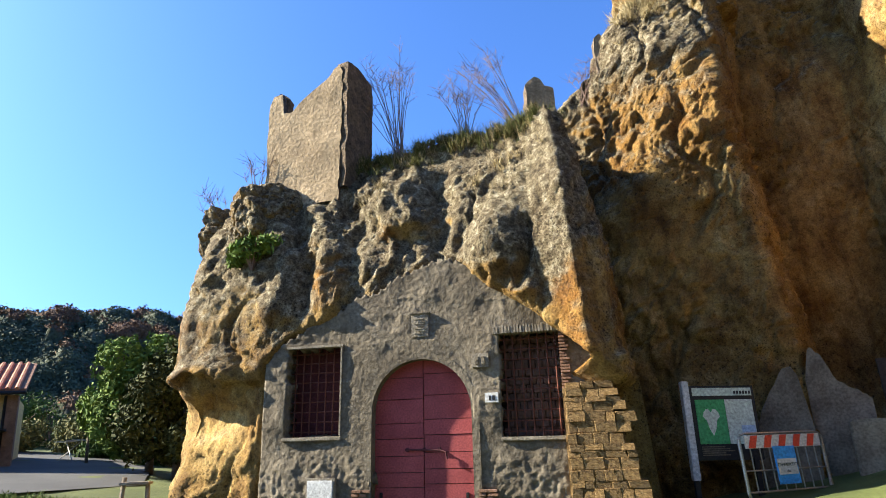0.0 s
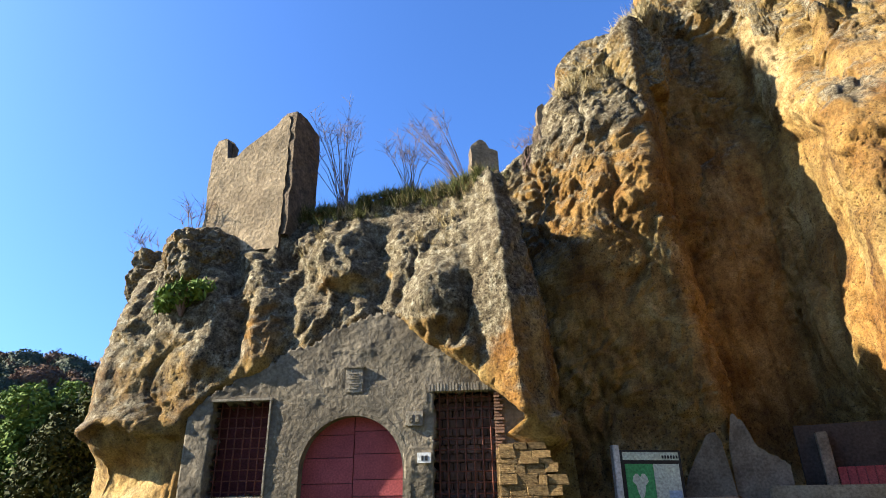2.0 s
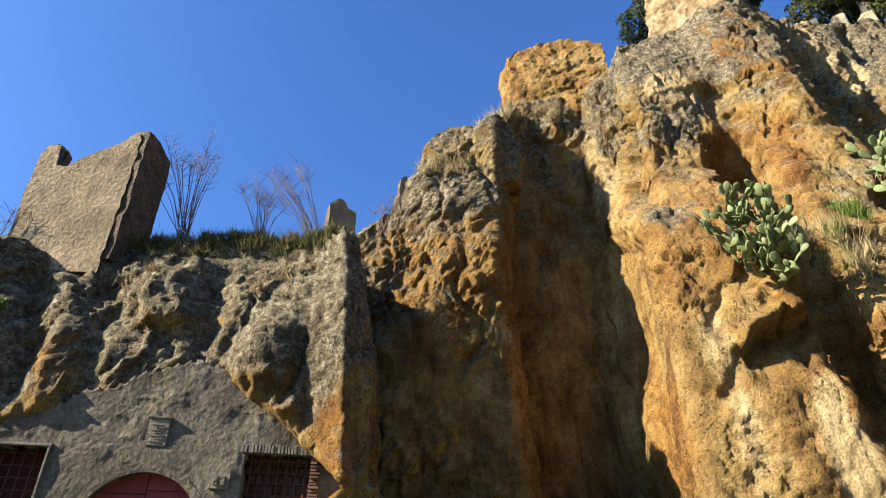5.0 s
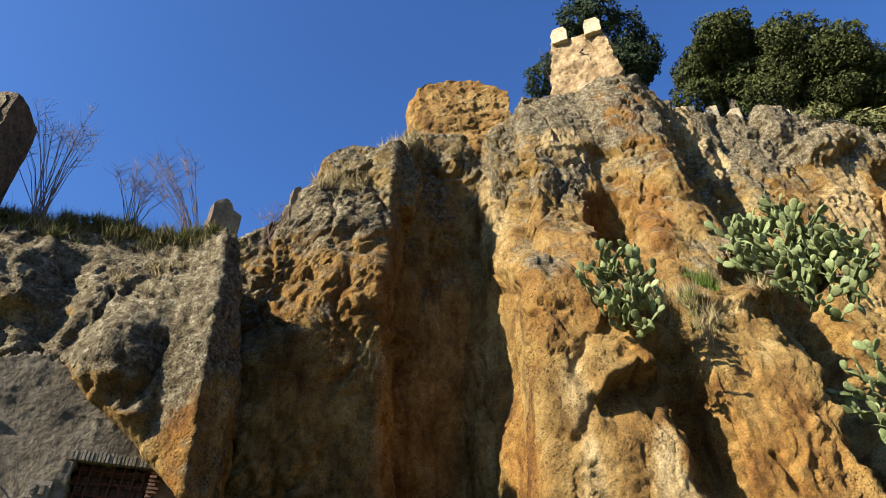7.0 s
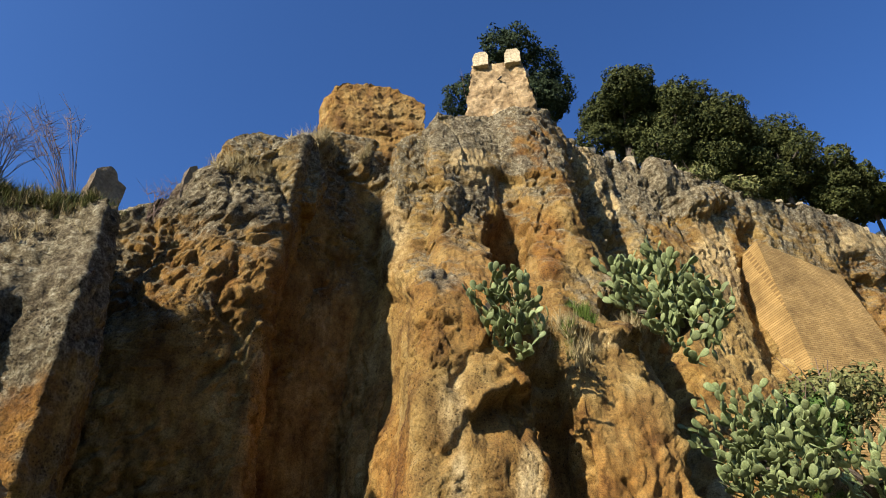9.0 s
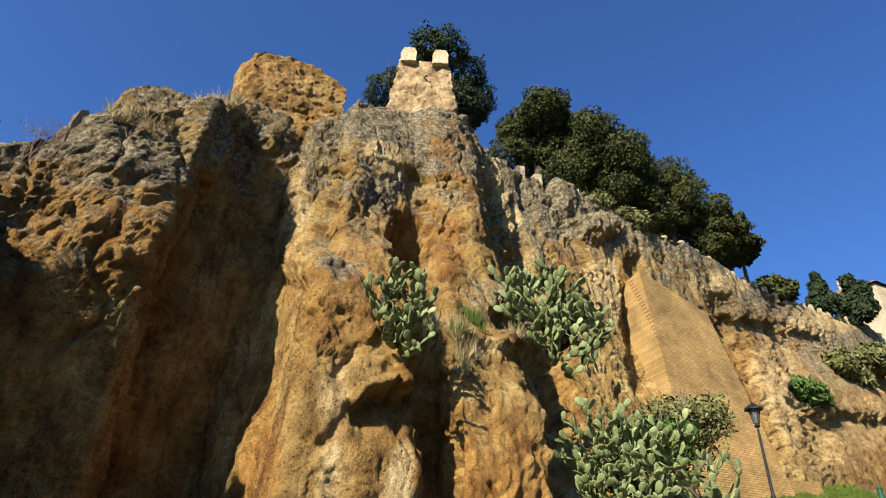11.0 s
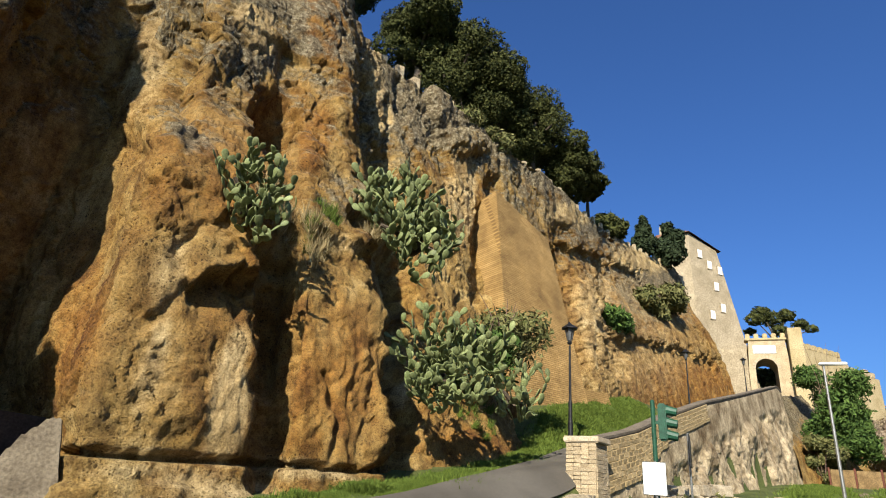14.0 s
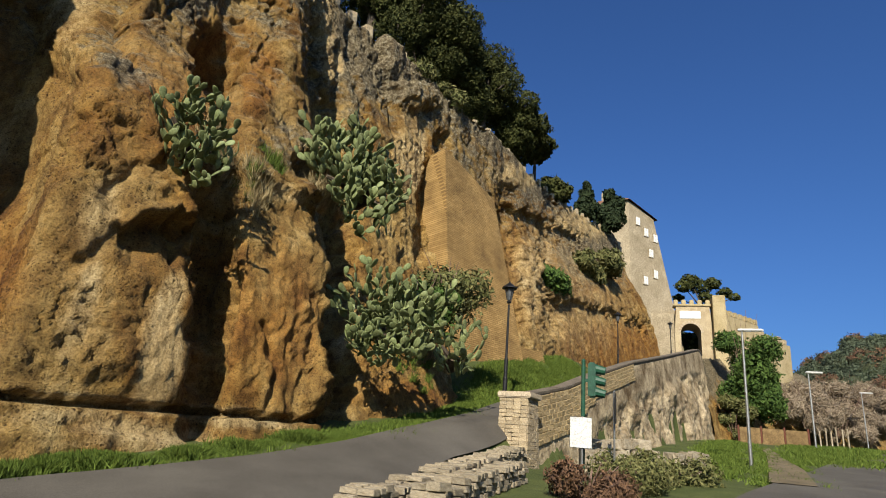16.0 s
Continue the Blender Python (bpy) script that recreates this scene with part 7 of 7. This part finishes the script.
verge("grass_verge", [(4.2, 8.75), (6.0, 8.3), (7.4, 7.75), (9.0, 7.25), (11.0, 6.8), (12.8, 6.55)], 0.22, 110000, 0.13, GRASS, "short green grass and weeds at the cliff's foot", 5)
verge("grass_verge", [(12.8, 6.5), (17, 6.5), (21, 6.8), (24, 7.2), (30, 6.2), (38, 5.1)], 0.38, 70000, 0.12, GRASS, "green grass bank below the brick plinth", 6)
verge("grass_verge", [(23, 7.0), (28, 6.7), (33, 6.2), (38, 5.6)], 0.5, 45000, 0.14, GRASS, "green grass bank below the brick plinth", 15)
verge("grass_verge", [(-12, 11), (-9.5, 10.5), (-7, 10.1), (-4.5, 10.3)], 0.35, 20000, 0.09, GRASS, "short green grass beside the outcrop", 7)
verge("grass_verge", [(20, -0.6), (28, -1.5), (36, -2.4), (47, -3.6)], 0.6, 45000, 0.14, GRASS, "green grass on the lower bank", 8)
verge("grass_verge", [(29, -5.9), (36, -6.4), (47, -8.0)], 0.6, 30000, 0.16, GRASS, "green grass beside the dirt path", 18)
verge("grass_verge", [(18.5, -2.2), (25, -3.0), (31, -3.7), (39, -4.4)], 0.22, 9000, 0.12, GRASS, "green grass along the dirt path", 19)
verge("grass_verge", [(18.5, -3.3), (25, -4.1), (31, -4.3), (39, -4.8)], 0.22, 9000, 0.12, GRASS, "green grass along the dirt path", 20)
verge("grass_verge", [(30, -6.5), (40, -9), (60, -13)], 1.0, 30000, 0.2, GRASS, "green grass beside the lower road", 9)


# ---- wooded hills ----
def crown_material(name, stops):
    """Woods seen from far: each crown has its own tone, with leafy grain."""
    m, nodes, links, bsdf = material(name, 0.95)
    attr = nodes.new("ShaderNodeAttribute")
    attr.attribute_name = "crown"
    col = ramp_node(nodes, links, attr.outputs["Fac"], stops).outputs[0]
    grain = noise_node(nodes, links, 1.3, 10, 0.80)
    tone = ramp_node(nodes, links, grain.outputs[0], [(0.34, (0.45, 0.45, 0.45)), (0.52, (1, 1, 1)), (0.68, (1.6, 1.6, 1.5))]).outputs[0]
    links.new(mix_node(nodes, links, 1.0, col, tone, "MULTIPLY"), bsdf.inputs["Base Color"])
    bump_node(nodes, links, bsdf, grain.outputs[0], 1.0, 0.9)
    return m


def hill(name, centre, size, wide, mat, label, seed, step=0.5, count=0, leaf=None):
    """Far wood on a long hill: one lumpy canopy of rounded crowns, each as wide as given."""
    nu, nv = int(2 * size[0] / step), int(size[1] / step)
    u, v = np.meshgrid(np.linspace(-1, 1, nu), np.linspace(0, 1, nv), indexing="ij")
    u, v = u.ravel(), v.ravel()
    P = np.stack([u * size[0], v * size[1], size[2] * np.cos(u * 1.25) ** 0.5 * np.sin(v * 1.57)], 1)
    P[:, 2] += 0.10 * size[2] * fbm(P / size[0] * 5, 3, seed)
    Q = np.stack([P[:, 0], P[:, 1] * 0.9, P[:, 2] * 1.2], 1) / wide
    Q = Q + 0.22 * np.stack([fbm(Q * 2.5, 3, seed + k) for k in (1, 2, 3)], 1)
    d1, d2, own = cells(Q, seed)
    dome = wide * (0.8 * np.sqrt(np.clip(1 - d1**2, 0.05, 1)) * (0.5 + own) + 0.06 * fbm(P / wide * 3.5, 4, seed + 9, 0.7))
    P[:, 2] += 0.8 * dome
    P[:, 1] += wide * 0.06 * fbm(P / wide * 3.0, 3, seed + 15, 0.7) - 0.5 * dome
    me = mesh_from(name, P, grid_faces(nu, nv), mat)
    at = me.attributes.new("crown", "FLOAT", "POINT")
    at.data.foreach_set("value", own.astype(np.float32))
    ob = new(name, me)
    ob.location, ob.rotation_euler = centre, (0, 0, -math.atan2(centre[0], centre[1]))
    if count:
        r = np.random.RandomState(seed)
        G = P.reshape(nu, nv, 3)
        n = np.cross(np.gradient(G, axis=0), np.gradient(G, axis=1)).reshape(-1, 3)
        n /= np.linalg.norm(n, axis=1)[:, None] + 1e-9
        k = r.randint(0, len(P), count)
        for part_of, mat_of in ((own[k] < 0.82, leaf), (own[k] >= 0.82, AUTUMN)):
            q = k[part_of]
            V, F = leaves(P[q] + r.normal(0, step * 0.5, (len(q), 3)) + n[q] * step * 0.4, n[q] * 1.6, step * 0.42, seed + 1, 1.2)
            part("foliage", mesh_from("foliage", V, F, mat_of, False), None, ob)
    return tagged(ob, label, "woods", kind="stuff")


MIXED_WOODS = crown_material("mixed_woods", [(0.0, (0.040, 0.056, 0.036)), (0.5, (0.075, 0.092, 0.060)), (0.78, (0.105, 0.118, 0.088)), (0.84, (0.14, 0.085, 0.058)), (1.0, (0.18, 0.105, 0.072))])
DARK_WOODS = crown_material("dark_woods", [(0.0, (0.018, 0.027, 0.014)), (0.6, (0.040, 0.050, 0.024)), (1.0, (0.070, 0.070, 0.036))])
BARE_WOODS = crown_material("bare_scrub", [(0.0, (0.085, 0.066, 0.042)), (0.5, (0.13, 0.105, 0.070)), (1.0, (0.11, 0.11, 0.05))])
hill("wooded_hill", (-68, 62, 4), (75, 45, 25.5), 4.2, MIXED_WOODS, "dark wooded hillside with some autumn trees", 3, 0.5, 170000, FAR_LEAVES)
hill("wooded_hill", (181, -84.5, 6), (75, 60, 46), 4.6, DARK_WOODS, "dark wooded hill across the valley", 5, 0.7, 110000, FAR_LEAVES)
hill("wooded_hill", (125, -60, 3), (60, 50, 14), 2.2, BARE_WOODS, "scrubby slope across the lower road", 6, 0.5)

# unseen slope added behind the terrace; it keeps low sky light off the recess
def sky_block_slope():
    a, f = np.meshgrid(np.radians(np.linspace(118, 236, 90)), np.linspace(0, 1, 24), indexing="ij")
    r, up = 38 + 45 * f.ravel(), 30 * np.sin(f.ravel() * 1.5)
    P = np.stack([r * np.sin(a.ravel()), r * np.cos(a.ravel()), up - 1.5], 1)
    P[:, 2] += 2.0 * fbm(P * 0.12, 4, 8)
    ob = new("backdrop", mesh_from("backdrop", P, grid_faces(90, 24), WOODS))
    tagged(ob, "unseen dark slope added behind the terrace to block low sky light", "woods", kind="structure")


sky_block_slope()

# ---- beyond the outcrop ----
tree("tree", (-13.6, 17.4, 1.6), lobed(31, 7, 0.8, 0.7, 1.3, 2.6, 0.85, 1.1) + [(0.2, 0, 4.1, 0.5, 1.1)], 26000, 0.05, BRIGHT, 0.12, "leafy green young tree beside the lane", seed=41)
tree("tree", (-12.2, 16.8, 1.4), lobed(32, 6, 0.8, 0.7, 1.2, 2.2, 0.9, 1.0), 20000, 0.05, OAK, 0.12, "dark leafy tree close to the outcrop", seed=42)
tree("sapling", (-17.5, 19.1, 2.5), lobed(33, 4, 0.3, 0.3, 0.45, 1.5, 0.42, 1.2), 5000, 0.045, BRIGHT, 0.05, "slim green sapling at the lane's end", seed=43)
for k, (x, y, s) in enumerate([(-22, 24, 1.6), (-19.5, 22.5, 1.3), (-16.5, 21.0, 1.2), (-24.5, 22, 1.4), (-14.8, 20, 1.2), (-27, 27, 2.4), (-23.5, 27.5, 2.6), (-20.5, 26, 2.4), (-17.8, 24.5, 2.3), (-15.6, 22.8, 2.2), (-30, 25.5, 2.6)]):
    bush("hedge", (x, y, float(ground_z(x, y))), (s, s * 0.6, s), 7000, 0.05, (SCRUB, IVY, IVY)[k % 3], "unkempt hedge at the lane's end", seed=60 + k)
ribbon("road", [(-11.5, 14.5), (-15, 19.5), (-20, 24)], [(-14, 3), (-17, 12), (-30, 22)], SHADED_YARD, "asphalt yard beyond the outcrop, with tree shade in its colour", "road", 0.05)


def bench():
    WOOD = mottled("weathered_wood", (0.16, 0.12, 0.085), (0.34, 0.28, 0.21), 4, 30, 0.9, bump=0.5, depth=0.006)
    z = float(ground_z(-9.3, 11.5))
    b = empty("bench", pose(-9.45, 11.7, z, 0, 3, 20))
    tagged(b, "rough wooden bench on the grass", "bench")
    h = 1.62 - z - 0.02
    h = max(min(h, 0.62), 0.5)
    part("seat", one_box(-0.30, -0.15, h - 0.06, 0.30, 0.15, h, 0.015), WOOD, b)
    for x in (-0.24, 0.24):
        part("leg", one_tube([(x * 1.15, 0, -0.1), (x, 0, h + (0.1 if x < 0 else -0.05))], 0.05, 8), WOOD, b)


bench()
tb = empty("garden_table", Matrix.Translation((-19.3, 20.2, float(ground_z(-19.3, 20.2)))))
tagged(tb, "small white folding garden table", "table")
part("tabletop", one_box(-0.45, -0.3, 0.70, 0.45, 0.3, 0.73, 0.01), WHITE_PAINT, tb)
for x in (-0.35, 0.35):
    part("leg", one_tube([(x, -0.2, 0), (-x, 0.2, 0.70)], 0.02, 6), WHITE_PAINT, tb)


def cottage():
    OCHRE_WALL = mottled("ochre_wall", (0.42, 0.28, 0.11), (0.55, 0.39, 0.18), 1, 12, 0.95, bump=0.3)
    house = empty("house", pose(-17.6, 16.3, 1.9, 0, 0, 42))
    tagged(house, "small ochre house with a red tiled roof", "house")
    part("wall", one_box(-5.0, 0.3, -0.5, -0.35, 5.0, 2.9, 0.02), OCHRE_WALL, house)
    roof = part("roof", leaning_box([(-5.5, -0.1, 2.75), (0.1, -0.1, 2.75), (0.1, 2.6, 4.0), (-5.5, 2.6, 4.0)], 0.12), ROOF_TILE, house, "red clay tiled roof")
    for k in range(22):
        x = -5.4 + k * 0.25
        o = part("tile", one_tube([(x, -0.12, 2.86), (x, 2.6, 4.12)], 0.075, 7), CLAY, roof)
    part("gutter", one_tube([(-5.5, -0.16, 2.74), (0.1, -0.16, 2.74)], 0.06, 7), DARK_IRON, house)
    part("downpipe", one_tube([(-0.45, 0.2, 2.7), (-0.45, 0.22, 0)], 0.045, 7), DARK_IRON, house)
    part("corner_pier", one_box(-0.4, 0.1, -0.5, -0.1, 0.6, 2.7, 0.02), BRICK, house)
    part("low_wall", one_box(-2.6, -1.3, -0.6, -1.0, -1.0, 0.85, 0.03), OCHRE_WALL, house)
    part("awning", one_box(-1.3, -0.7, 1.55, -0.3, 0.2, 1.62, 0.01), DARK_IRON, house)


def leaning_box(corners, thick):
    bm = bmesh.new()
    f = bm.faces.new([bm.verts.new(c) for c in corners])
    up = bmesh.ops.extrude_face_region(bm, geom=[f])["geom"]
    bmesh.ops.translate(bm, vec=(0, 0, thick), verts=[v for v in up if isinstance(v, bmesh.types.BMVert)])
    bmesh.ops.recalc_face_normals(bm, faces=bm.faces)
    return bm


CLAY = mottled("clay_tile", (0.24, 0.085, 0.05), (0.40, 0.17, 0.10), 2, 12, 0.9, bump=0.5, depth=0.02, per_piece=0.2)
cottage()
